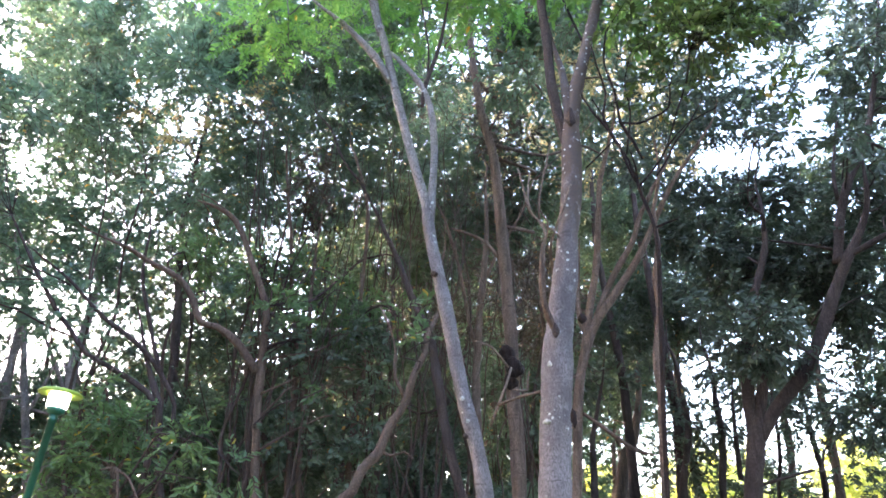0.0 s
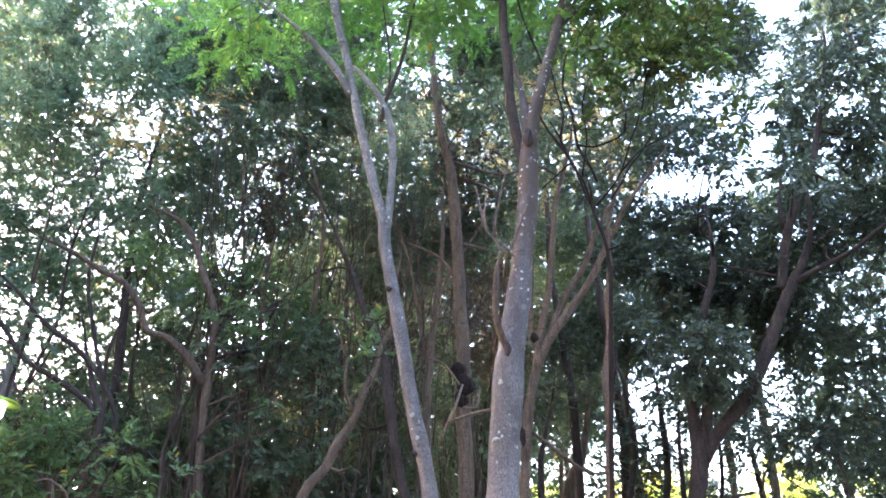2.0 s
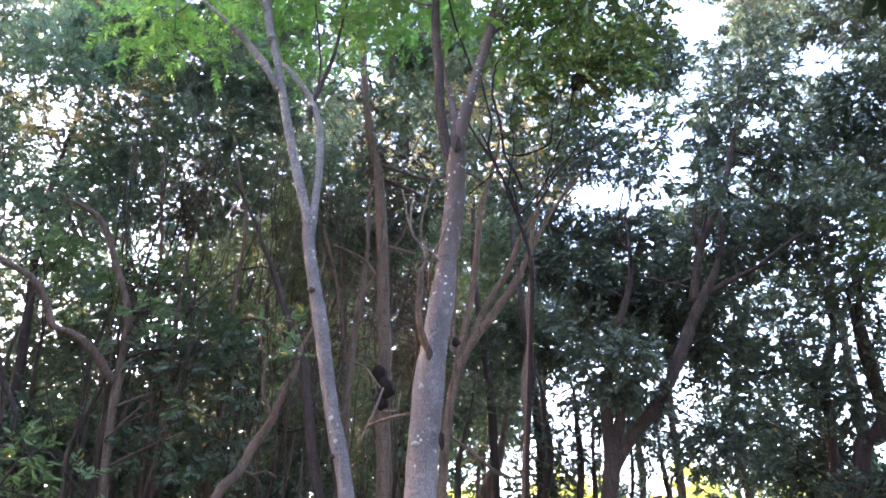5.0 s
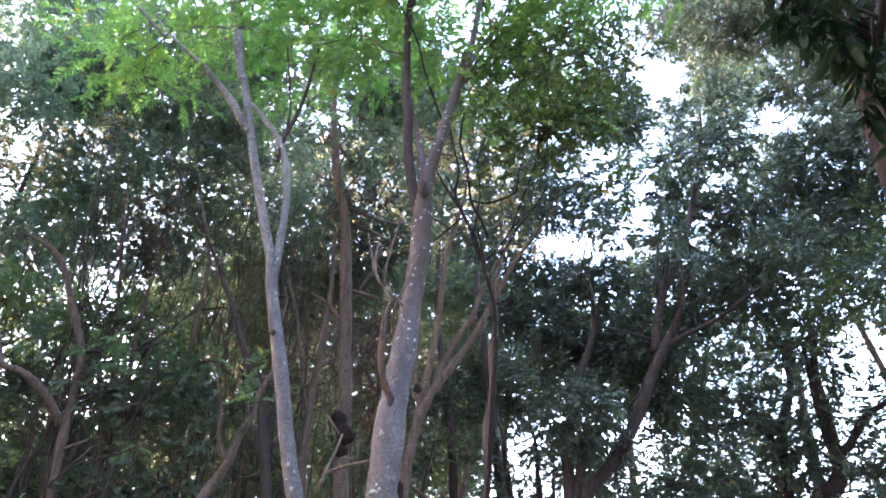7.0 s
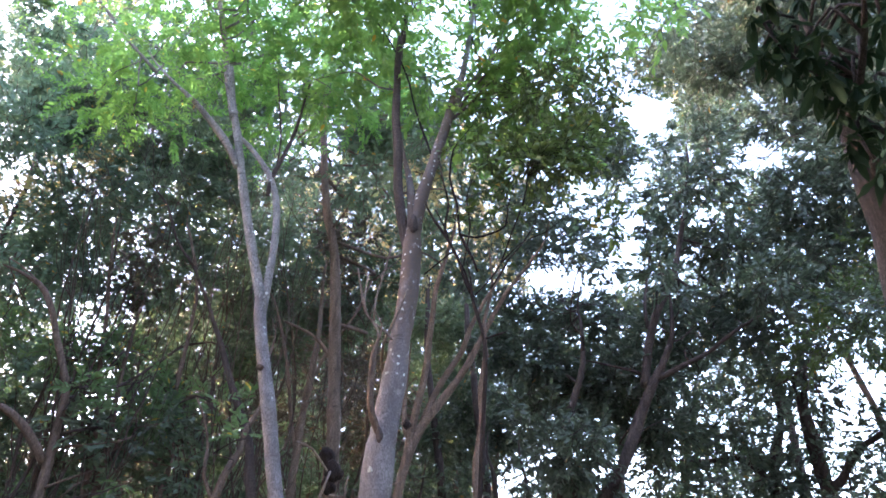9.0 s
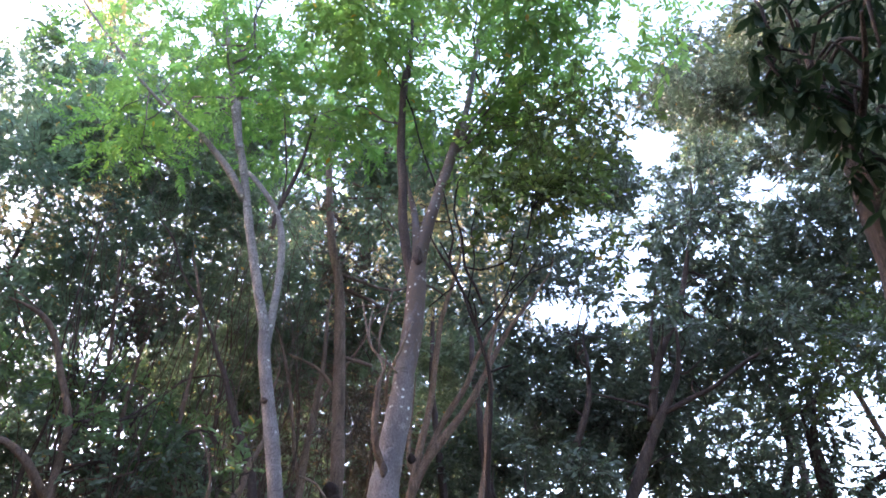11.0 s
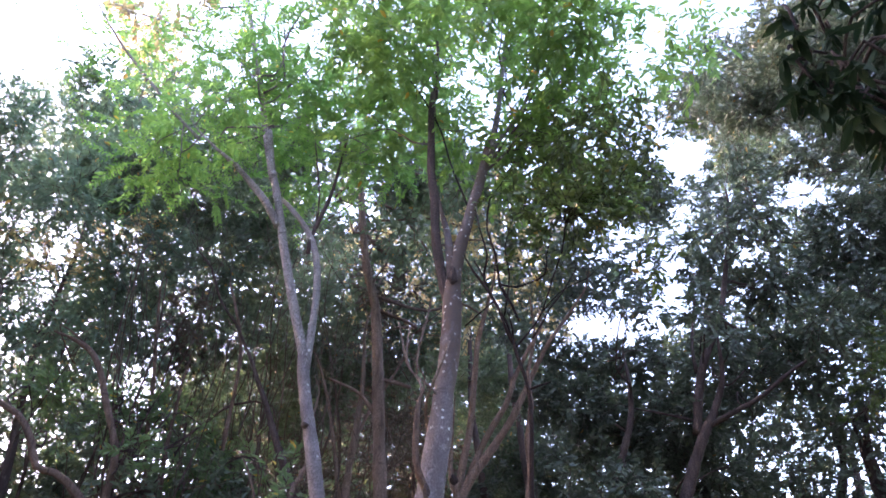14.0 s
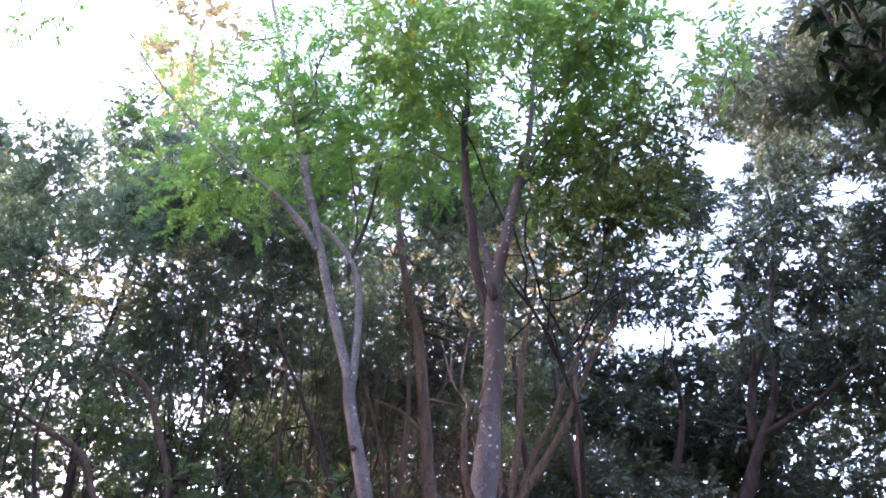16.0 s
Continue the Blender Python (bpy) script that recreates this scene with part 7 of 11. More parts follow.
crown(k, "ever", 0.95, [(-4.09, 11.55, 2.11, 0.516), (-4.39, 13.15, 5.75, 0.659)])

k = tree("S30", "thin_tree", "thin brown tree stem in the dense thicket", -5.10, 10.54, SHADED_BARK, "thicket stems")
limb(k, "trunk", [(-5.10, 10.54, -0.05, 0.042), (-5.10, 10.54, 2.01, 0.039), (-5.05, 10.56, 3.10, 0.033), (-5.04, 10.57, 4.21, 0.028), (-4.90, 10.63, 5.37, 0.023), (-4.93, 10.62, 6.61, 0.018), (-4.89, 10.64, 7.94, 0.013)])
limb(k, "branch", [(-4.93, 10.62, 6.61, 0.011), (-4.66, 10.53, 7.11, 0.008), (-4.39, 10.45, 7.81, 0.004)])
limb(k, "branch", [(-5.05, 10.56, 3.10, 0.020), (-5.24, 10.39, 3.60, 0.015), (-5.44, 10.21, 4.30, 0.007)])
limb(k, "branch", [(-5.04, 10.57, 4.21, 0.017), (-4.99, 10.76, 4.71, 0.013), (-4.94, 10.94, 5.41, 0.006)])
limb(k, "branch", [(-4.93, 10.62, 6.61, 0.011), (-5.23, 10.64, 7.11, 0.008), (-5.54, 10.66, 7.81, 0.004)])
crown(k, "fresh", 0.35, [(-5.47, 11.57, 9.92, 0.451), (-5.45, 10.90, 9.92, 0.413), (-7.06, 10.85, 12.49, 0.504), (-5.59, 11.43, 7.42, 0.592), (-5.85, 11.47, 8.28, 0.409), (-4.38, 10.09, 7.13, 0.367), (-5.24, 12.79, 9.29, 0.465)])
crown(k, "fresh", 0.70, [(-6.90, 11.97, 8.81, 0.604), (-6.43, 10.38, 8.74, 0.744), (-7.03, 11.17, 9.96, 0.636), (-6.75, 10.94, 11.35, 0.442)])
crown(k, "fresh", 0.95, [(-6.15, 11.58, 9.33, 0.667), (-8.26, 9.21, 11.09, 0.633)])
crown(k, "fresh", 1.30, [(-6.96, 10.74, 10.52, 0.288)])
crown(k, "fresh", 1.80, [(-6.35, 11.36, 10.02, 0.382)])
crown(k, "gold", 0.35, [(-4.37, 10.19, 8.92, 0.226)])
crown(k, "ever", 0.50, [(-5.66, 10.87, 2.15, 0.466), (-5.17, 10.94, 2.29, 0.563)])
crown(k, "ever", 1.30, [(-5.53, 11.40, 3.93, 0.293)])
crown(k, "ever", 1.80, [(-5.05, 10.95, 3.35, 0.513)])

k = tree("S31", "thin_tree", "thin brown tree stem in the dense thicket", -2.72, 8.93, SHADED_BARK, "thicket stems")
limb(k, "trunk", [(-2.72, 8.93, -0.05, 0.032), (-2.72, 8.93, 1.93, 0.029), (-2.56, 8.98, 2.61, 0.025), (-2.56, 8.98, 3.31, 0.021), (-2.39, 9.02, 4.02, 0.018), (-2.33, 9.04, 4.76, 0.014), (-2.32, 9.04, 5.54, 0.010)])
limb(k, "branch", [(-2.56, 8.98, 3.31, 0.013), (-2.57, 9.14, 3.81, 0.010), (-2.58, 9.30, 4.51, 0.004)])
limb(k, "branch", [(-2.39, 9.02, 4.02, 0.011), (-2.21, 8.98, 4.52, 0.008), (-2.02, 8.94, 5.22, 0.004)])
limb(k, "branch", [(-2.39, 9.02, 4.02, 0.011), (-2.18, 8.96, 4.52, 0.008), (-1.96, 8.89, 5.22, 0.004)])
limb(k, "branch", [(-2.56, 8.98, 3.31, 0.013), (-2.57, 8.99, 3.81, 0.010), (-2.57, 9.01, 4.51, 0.004)])
crown(k, "dry", 0.35, [(-2.48, 11.24, 6.11, 0.559)])
crown(k, "ever", 0.50, [(-3.95, 12.72, 2.84, 0.514)])

k = tree("T0", "thin_tree", "thin leafless brown stem in the dense thicket", 0.44, 9.86, SHADED_BARK, "bare thicket stems")
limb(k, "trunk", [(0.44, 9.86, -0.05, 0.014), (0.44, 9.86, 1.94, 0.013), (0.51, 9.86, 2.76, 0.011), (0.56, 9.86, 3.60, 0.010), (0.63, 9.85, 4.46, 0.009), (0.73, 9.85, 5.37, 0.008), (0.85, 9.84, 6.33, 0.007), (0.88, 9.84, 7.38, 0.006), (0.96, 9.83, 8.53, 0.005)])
limb(k, "branch", [(0.96, 9.83, 8.53, 0.005), (0.61, 9.64, 8.93, 0.004), (0.43, 9.58, 9.53, 0.003)])
limb(k, "branch", [(0.85, 9.84, 6.33, 0.005), (1.14, 9.72, 6.73, 0.004), (1.29, 9.68, 7.33, 0.003)])
limb(k, "branch", [(0.63, 9.85, 4.46, 0.005), (0.99, 9.79, 4.86, 0.004), (1.16, 9.77, 5.46, 0.003)])
limb(k, "branch", [(0.63, 9.85, 4.46, 0.005), (0.51, 9.80, 4.86, 0.004), (0.44, 9.78, 5.46, 0.003)])
limb(k, "branch", [(0.88, 9.84, 7.38, 0.005), (0.73, 10.06, 7.78, 0.004), (0.65, 10.14, 8.38, 0.003)])
limb(k, "branch", [(0.56, 9.86, 3.60, 0.006), (0.54, 9.97, 4.00, 0.005), (0.53, 10.01, 4.60, 0.003)])
limb(k, "branch", [(0.73, 9.85, 5.37, 0.005), (0.84, 9.98, 5.77, 0.004), (0.89, 10.02, 6.37, 0.003)])

k = tree("T1", "thin_tree", "thin leafless brown stem in the dense thicket", -1.71, 8.54, SHADED_BARK, "bare thicket stems")
limb(k, "trunk", [(-1.71, 8.54, -0.05, 0.014), (-1.71, 8.54, 1.90, 0.013), (-1.67, 8.55, 2.52, 0.011), (-1.59, 8.57, 3.14, 0.010), (-1.50, 8.58, 3.78, 0.009), (-1.41, 8.60, 4.44, 0.008), (-1.20, 8.63, 5.13, 0.007), (-1.11, 8.64, 5.86, 0.006), (-1.06, 8.65, 6.64, 0.004)])
limb(k, "branch", [(-1.50, 8.58, 3.78, 0.005), (-1.22, 8.53, 4.18, 0.004), (-1.08, 8.52, 4.78, 0.003)])
limb(k, "branch", [(-1.41, 8.60, 4.44, 0.005), (-1.32, 8.81, 4.84, 0.004), (-1.27, 8.88, 5.44, 0.003)])
limb(k, "branch", [(-1.11, 8.64, 5.86, 0.005), (-1.12, 8.53, 6.26, 0.004), (-1.13, 8.49, 6.86, 0.003)])
limb(k, "branch", [(-1.20, 8.63, 5.13, 0.005), (-0.90, 8.55, 5.53, 0.004), (-0.75, 8.53, 6.13, 0.003)])
limb(k, "branch", [(-1.11, 8.64, 5.86, 0.005), (-0.91, 8.45, 6.26, 0.004), (-0.82, 8.38, 6.86, 0.003)])
limb(k, "branch", [(-1.50, 8.58, 3.78, 0.005), (-1.58, 8.45, 4.18, 0.004), (-1.61, 8.40, 4.78, 0.003)])
limb(k, "branch", [(-1.50, 8.58, 3.78, 0.005), (-1.29, 8.53, 4.18, 0.004), (-1.18, 8.51, 4.78, 0.003)])

k = tree("T2", "thin_tree", "thin leafless brown stem in the dense thicket", -0.45, 9.52, SHADED_BARK, "bare thicket stems")
limb(k, "trunk", [(-0.45, 9.52, -0.05, 0.020), (-0.45, 9.52, 1.93, 0.018), (-0.49, 9.52, 2.55, 0.016), (-0.36, 9.52, 3.18, 0.015), (-0.35, 9.52, 3.83, 0.013), (-0.21, 9.53, 4.49, 0.011), (-0.18, 9.53, 5.18, 0.010), (-0.16, 9.53, 5.90, 0.008), (-0.21, 9.53, 6.67, 0.006)])
limb(k, "branch", [(-0.35, 9.52, 3.83, 0.008), (-0.15, 9.35, 4.23, 0.006), (-0.05, 9.29, 4.83, 0.003)])
limb(k, "branch", [(-0.16, 9.53, 5.90, 0.005), (-0.42, 9.64, 6.30, 0.004), (-0.55, 9.68, 6.90, 0.003)])
limb(k, "branch", [(-0.16, 9.53, 5.90, 0.005), (-0.32, 9.54, 6.30, 0.004), (-0.41, 9.55, 6.90, 0.003)])
limb(k, "branch", [(-0.35, 9.52, 3.83, 0.008), (-0.29, 9.37, 4.23, 0.006), (-0.27, 9.32, 4.83, 0.003)])
limb(k, "branch", [(-0.35, 9.52, 3.83, 0.008), (-0.11, 9.69, 4.23, 0.006), (0.00, 9.74, 4.83, 0.003)])
limb(k, "branch", [(-0.35, 9.52, 3.83, 0.008), (-0.65, 9.41, 4.23, 0.006), (-0.80, 9.37, 4.83, 0.003)])
limb(k, "branch", [(-0.21, 9.53, 6.67, 0.005), (-0.19, 9.71, 7.07, 0.004), (-0.18, 9.78, 7.67, 0.003)])

k = tree("T3", "thin_tree", "thin leafless brown stem in the dense thicket", 0.15, 8.75, SHADED_BARK, "bare thicket stems")
limb(k, "trunk", [(0.15, 8.75, -0.05, 0.014), (0.15, 8.75, 1.91, 0.012), (0.19, 8.75, 2.59, 0.011), (0.19, 8.75, 3.29, 0.010), (0.29, 8.74, 4.01, 0.009), (0.32, 8.74, 4.76, 0.008), (0.24, 8.75, 5.55, 0.007), (0.16, 8.75, 6.40, 0.006), (0.24, 8.75, 7.33, 0.004)])
limb(k, "branch", [(0.24, 8.75, 5.55, 0.005), (-0.00, 8.91, 5.95, 0.004), (-0.13, 8.96, 6.55, 0.003)])
limb(k, "branch", [(0.32, 8.74, 4.76, 0.005), (0.18, 8.70, 5.16, 0.004), (0.12, 8.68, 5.76, 0.003)])
limb(k, "branch", [(0.16, 8.75, 6.40, 0.005), (0.02, 8.73, 6.80, 0.004), (-0.05, 8.73, 7.40, 0.003)])
limb(k, "branch", [(0.24, 8.75, 7.33, 0.005), (-0.07, 8.54, 7.73, 0.004), (-0.23, 8.47, 8.33, 0.003)])
limb(k, "branch", [(0.29, 8.74, 4.01, 0.005), (0.01, 8.69, 4.41, 0.004), (-0.13, 8.68, 5.01, 0.003)])
limb(k, "branch", [(0.24, 8.75, 5.55, 0.005), (0.42, 8.88, 5.95, 0.004), (0.51, 8.93, 6.55, 0.003)])
limb(k, "branch", [(0.19, 8.75, 3.29, 0.006), (0.30, 8.51, 3.69, 0.005), (0.35, 8.44, 4.29, 0.003)])

k = tree("T4", "thin_tree", "thin leafless brown stem in the dense thicket", -1.14, 9.81, SHADED_BARK, "bare thicket stems")
limb(k, "trunk", [(-1.14, 9.81, -0.05, 0.016), (-1.14, 9.81, 1.94, 0.014), (-0.91, 9.84, 2.58, 0.013), (-0.96, 9.83, 3.22, 0.011), (-1.11, 9.81, 3.88, 0.010), (-1.03, 9.82, 4.55, 0.009), (-1.12, 9.81, 5.25, 0.008), (-1.11, 9.82, 5.99, 0.006), (-1.09, 9.82, 6.77, 0.005)])
limb(k, "branch", [(-1.03, 9.82, 4.55, 0.005), (-0.70, 9.95, 4.95, 0.004), (-0.54, 9.99, 5.55, 0.003)])
limb(k, "branch", [(-1.11, 9.82, 5.99, 0.005), (-0.99, 9.70, 6.39, 0.004), (-0.93, 9.66, 6.99, 0.003)])
limb(k, "branch", [(-1.11, 9.81, 3.88, 0.006), (-1.20, 9.63, 4.28, 0.005), (-1.25, 9.57, 4.88, 0.003)])
limb(k, "branch", [(-1.03, 9.82, 4.55, 0.005), (-0.71, 9.85, 4.95, 0.004), (-0.55, 9.86, 5.55, 0.003)])
limb(k, "branch", [(-1.09, 9.82, 6.77, 0.005), (-0.99, 9.79, 7.17, 0.004), (-0.93, 9.78, 7.77, 0.003)])
limb(k, "branch", [(-1.12, 9.81, 5.25, 0.005), (-1.41, 9.64, 5.65, 0.004), (-1.56, 9.58, 6.25, 0.003)])
limb(k, "branch", [(-0.96, 9.83, 3.22, 0.007), (-1.23, 9.89, 3.62, 0.005), (-1.36, 9.91, 4.22, 0.003)])

k = tree("T5", "thin_tree", "thin leafless brown stem in the dense thicket", -1.75, 8.78, SHADED_BARK, "bare thicket stems")
limb(k, "trunk", [(-1.75, 8.78, -0.05, 0.013), (-1.75, 8.78, 1.91, 0.012), (-1.74, 8.78, 2.44, 0.011), (-1.51, 8.82, 2.97, 0.010), (-1.59, 8.81, 3.51, 0.008), (-1.47, 8.83, 4.06, 0.007), (-1.51, 8.82, 4.63, 0.006), (-1.34, 8.85, 5.23, 0.005), (-1.25, 8.86, 5.85, 0.004)])
limb(k, "branch", [(-1.59, 8.81, 3.51, 0.005), (-1.48, 8.93, 3.91, 0.004), (-1.43, 8.98, 4.51, 0.003)])
limb(k, "branch", [(-1.25, 8.86, 5.85, 0.005), (-1.34, 8.78, 6.25, 0.004), (-1.38, 8.75, 6.85, 0.003)])
limb(k, "branch", [(-1.51, 8.82, 4.63, 0.005), (-1.42, 8.93, 5.03, 0.004), (-1.37, 8.97, 5.63, 0.003)])
limb(k, "branch", [(-1.34, 8.85, 5.23, 0.005), (-1.20, 9.08, 5.63, 0.004), (-1.13, 9.15, 6.23, 0.003)])
limb(k, "branch", [(-1.59, 8.81, 3.51, 0.005), (-1.47, 8.86, 3.91, 0.004), (-1.41, 8.88, 4.51, 0.003)])
limb(k, "branch", [(-1.51, 8.82, 2.97, 0.006), (-1.68, 8.67, 3.37, 0.004), (-1.77, 8.62, 3.97, 0.003)])
limb(k, "branch", [(-1.47, 8.83, 4.06, 0.005), (-1.36, 8.64, 4.46, 0.004), (-1.30, 8.57, 5.06, 0.003)])

k = tree("T6", "thin_tree", "thin leafless brown stem in the dense thicket", -1.06, 9.46, SHADED_BARK, "bare thicket stems")
limb(k, "trunk", [(-1.06, 9.46, -0.05, 0.018), (-1.06, 9.46, 1.93, 0.016), (-0.91, 9.47, 2.69, 0.015), (-0.86, 9.48, 3.46, 0.013), (-0.92, 9.47, 4.25, 0.012), (-0.94, 9.47, 5.08, 0.010), (-0.87, 9.48, 5.96, 0.009), (-0.92, 9.47, 6.91, 0.007), (-0.75, 9.49, 7.94, 0.006)])
limb(k, "branch", [(-0.92, 9.47, 6.91, 0.005), (-0.56, 9.57, 7.31, 0.004), (-0.38, 9.60, 7.91, 0.003)])
limb(k, "branch", [(-0.92, 9.47, 4.25, 0.007), (-0.87, 9.24, 4.65, 0.005), (-0.85, 9.17, 5.25, 0.003)])
limb(k, "branch", [(-0.75, 9.49, 7.94, 0.005), (-0.97, 9.29, 8.34, 0.004), (-1.08, 9.22, 8.94, 0.003)])
limb(k, "branch", [(-0.92, 9.47, 4.25, 0.007), (-0.94, 9.43, 4.65, 0.005), (-0.95, 9.42, 5.25, 0.003)])
limb(k, "branch", [(-0.94, 9.47, 5.08, 0.006), (-1.06, 9.68, 5.48, 0.005), (-1.12, 9.75, 6.08, 0.003)])
limb(k, "branch", [(-0.94, 9.47, 5.08, 0.006), (-1.11, 9.65, 5.48, 0.005), (-1.19, 9.72, 6.08, 0.003)])
limb(k, "branch", [(-0.87, 9.48, 5.96, 0.005), (-0.53, 9.30, 6.36, 0.004), (-0.36, 9.24, 6.96, 0.003)])

k = tree("T7", "thin_tree", "thin leafless brown stem in the dense thicket", 1.21, 9.50, SHADED_BARK, "bare thicket stems")
limb(k, "trunk", [(1.21, 9.50, -0.05, 0.015), (1.21, 9.50, 1.93, 0.014), (1.21, 9.50, 2.63, 0.012), (1.13, 9.51, 3.35, 0.011), (1.03, 9.52, 4.08, 0.010), (0.86, 9.54, 4.84, 0.009), (0.96, 9.53, 5.63, 0.007), (0.76, 9.55, 6.48, 0.006), (0.82, 9.54, 7.39, 0.005)])
limb(k, "branch", [(1.03, 9.52, 4.08, 0.006), (1.22, 9.46, 4.48, 0.004), (1.31, 9.43, 5.08, 0.003)])
limb(k, "branch", [(1.03, 9.52, 4.08, 0.006), (0.80, 9.55, 4.48, 0.004), (0.69, 9.55, 5.08, 0.003)])
limb(k, "branch", [(1.13, 9.51, 3.35, 0.007), (1.10, 9.46, 3.75, 0.005), (1.08, 9.45, 4.35, 0.003)])
limb(k, "branch", [(0.82, 9.54, 7.39, 0.005), (0.56, 9.67, 7.79, 0.004), (0.43, 9.71, 8.39, 0.003)])
limb(k, "branch", [(0.82, 9.54, 7.39, 0.005), (1.11, 9.60, 7.79, 0.004), (1.26, 9.62, 8.39, 0.003)])
limb(k, "branch", [(0.82, 9.54, 7.39, 0.005), (1.04, 9.31, 7.79, 0.004), (1.15, 9.23, 8.39, 0.003)])
limb(k, "branch", [(1.03, 9.52, 4.08, 0.006), (0.97, 9.30, 4.48, 0.004), (0.94, 9.22, 5.08, 0.003)])

k = tree("T8", "thin_tree", "thin leafless brown stem in the dense thicket", -0.41, 8.80, SHADED_BARK, "bare thicket stems")
limb(k, "trunk", [(-0.41, 8.80, -0.05, 0.012), (-0.41, 8.80, 1.91, 0.010), (-0.30, 8.81, 2.51, 0.009), (-0.54, 8.80, 3.13, 0.009), (-0.46, 8.80, 3.76, 0.008), (-0.56, 8.80, 4.41, 0.007), (-0.64, 8.79, 5.09, 0.006), (-0.83, 8.77, 5.81, 0.005), (-0.92, 8.76, 6.58, 0.004)])
limb(k, "branch", [(-0.54, 8.80, 3.13, 0.005), (-0.56, 8.75, 3.53, 0.004), (-0.57, 8.74, 4.13, 0.003)])
limb(k, "branch", [(-0.83, 8.77, 5.81, 0.005), (-0.53, 8.81, 6.21, 0.004), (-0.38, 8.82, 6.81, 0.003)])
limb(k, "branch", [(-0.64, 8.79, 5.09, 0.005), (-0.46, 8.78, 5.49, 0.004), (-0.37, 8.78, 6.09, 0.003)])
limb(k, "branch", [(-0.64, 8.79, 5.09, 0.005), (-0.39, 8.96, 5.49, 0.004), (-0.27, 9.02, 6.09, 0.003)])
limb(k, "branch", [(-0.64, 8.79, 5.09, 0.005), (-0.40, 8.61, 5.49, 0.004), (-0.29, 8.54, 6.09, 0.003)])
limb(k, "branch", [(-0.54, 8.80, 3.13, 0.005), (-0.25, 8.81, 3.53, 0.004), (-0.10, 8.81, 4.13, 0.003)])
limb(k, "branch", [(-0.83, 8.77, 5.81, 0.005), (-0.81, 8.74, 6.21, 0.004), (-0.81, 8.72, 6.81, 0.003)])

k = tree("T9", "thin_tree", "thin leafless brown stem in the dense thicket", -2.58, 9.90, SHADED_BARK, "bare thicket stems")
limb(k, "trunk", [(-2.58, 9.90, -0.05, 0.017), (-2.58, 9.90, 1.96, 0.015), (-2.60, 9.90, 2.63, 0.014), (-2.50, 9.92, 3.31, 0.012), (-2.49, 9.93, 4.01, 0.011), (-2.51, 9.92, 4.73, 0.010), (-2.68, 9.88, 5.48, 0.008), (-2.56, 9.91, 6.26, 0.007), (-2.73, 9.86, 7.10, 0.005)])
limb(k, "branch", [(-2.68, 9.88, 5.48, 0.005), (-2.34, 9.86, 5.88, 0.004), (-2.17, 9.86, 6.48, 0.003)])
limb(k, "branch", [(-2.50, 9.92, 3.31, 0.007), (-2.48, 9.80, 3.71, 0.006), (-2.47, 9.76, 4.31, 0.003)])
limb(k, "branch", [(-2.51, 9.92, 4.73, 0.006), (-2.39, 10.13, 5.13, 0.004), (-2.34, 10.20, 5.73, 0.003)])
limb(k, "branch", [(-2.50, 9.92, 3.31, 0.007), (-2.14, 10.03, 3.71, 0.006), (-1.96, 10.07, 4.31, 0.003)])
limb(k, "branch", [(-2.73, 9.86, 7.10, 0.005), (-2.82, 9.89, 7.50, 0.004), (-2.87, 9.89, 8.10, 0.003)])
limb(k, "branch", [(-2.56, 9.91, 6.26, 0.005), (-2.34, 9.78, 6.66, 0.004), (-2.23, 9.73, 7.26, 0.003)])
limb(k, "branch", [(-2.73, 9.86, 7.10, 0.005), (-2.78, 9.68, 7.50, 0.004), (-2.81, 9.62, 8.10, 0.003)])

k = tree("T10", "thin_tree", "thin leafless brown stem in the dense thicket", -2.20, 9.28, SHADED_BARK, "bare thicket stems")
limb(k, "trunk", [(-2.20, 9.28, -0.05, 0.019), (-2.20, 9.28, 1.93, 0.017), (-2.23, 9.27, 2.52, 0.015), (-2.12, 9.30, 3.11, 0.014), (-2.26, 9.26, 3.71, 0.012), (-2.21, 9.28, 4.33, 0.011), (-2.13, 9.29, 4.97, 0.009), (-2.10, 9.30, 5.64, 0.007), (-2.06, 9.31, 6.34, 0.006)])
limb(k, "branch", [(-2.26, 9.26, 3.71, 0.007), (-2.37, 9.30, 4.11, 0.005), (-2.42, 9.32, 4.71, 0.003)])
limb(k, "branch", [(-2.12, 9.30, 3.11, 0.008), (-2.26, 9.28, 3.51, 0.006), (-2.33, 9.27, 4.11, 0.003)])
limb(k, "branch", [(-2.21, 9.28, 4.33, 0.006), (-2.35, 9.27, 4.73, 0.005), (-2.42, 9.27, 5.33, 0.003)])
limb(k, "branch", [(-2.13, 9.29, 4.97, 0.005), (-1.86, 9.15, 5.37, 0.004), (-1.72, 9.10, 5.97, 0.003)])
limb(k, "branch", [(-2.06, 9.31, 6.34, 0.005), (-1.77, 9.16, 6.74, 0.004), (-1.63, 9.12, 7.34, 0.003)])
limb(k, "branch", [(-2.21, 9.28, 4.33, 0.006), (-1.92, 9.04, 4.73, 0.005), (-1.78, 8.97, 5.33, 0.003)])
limb(k, "branch", [(-2.06, 9.31, 6.34, 0.005), (-1.79, 9.55, 6.74, 0.004), (-1.65, 9.63, 7.34, 0.003)])

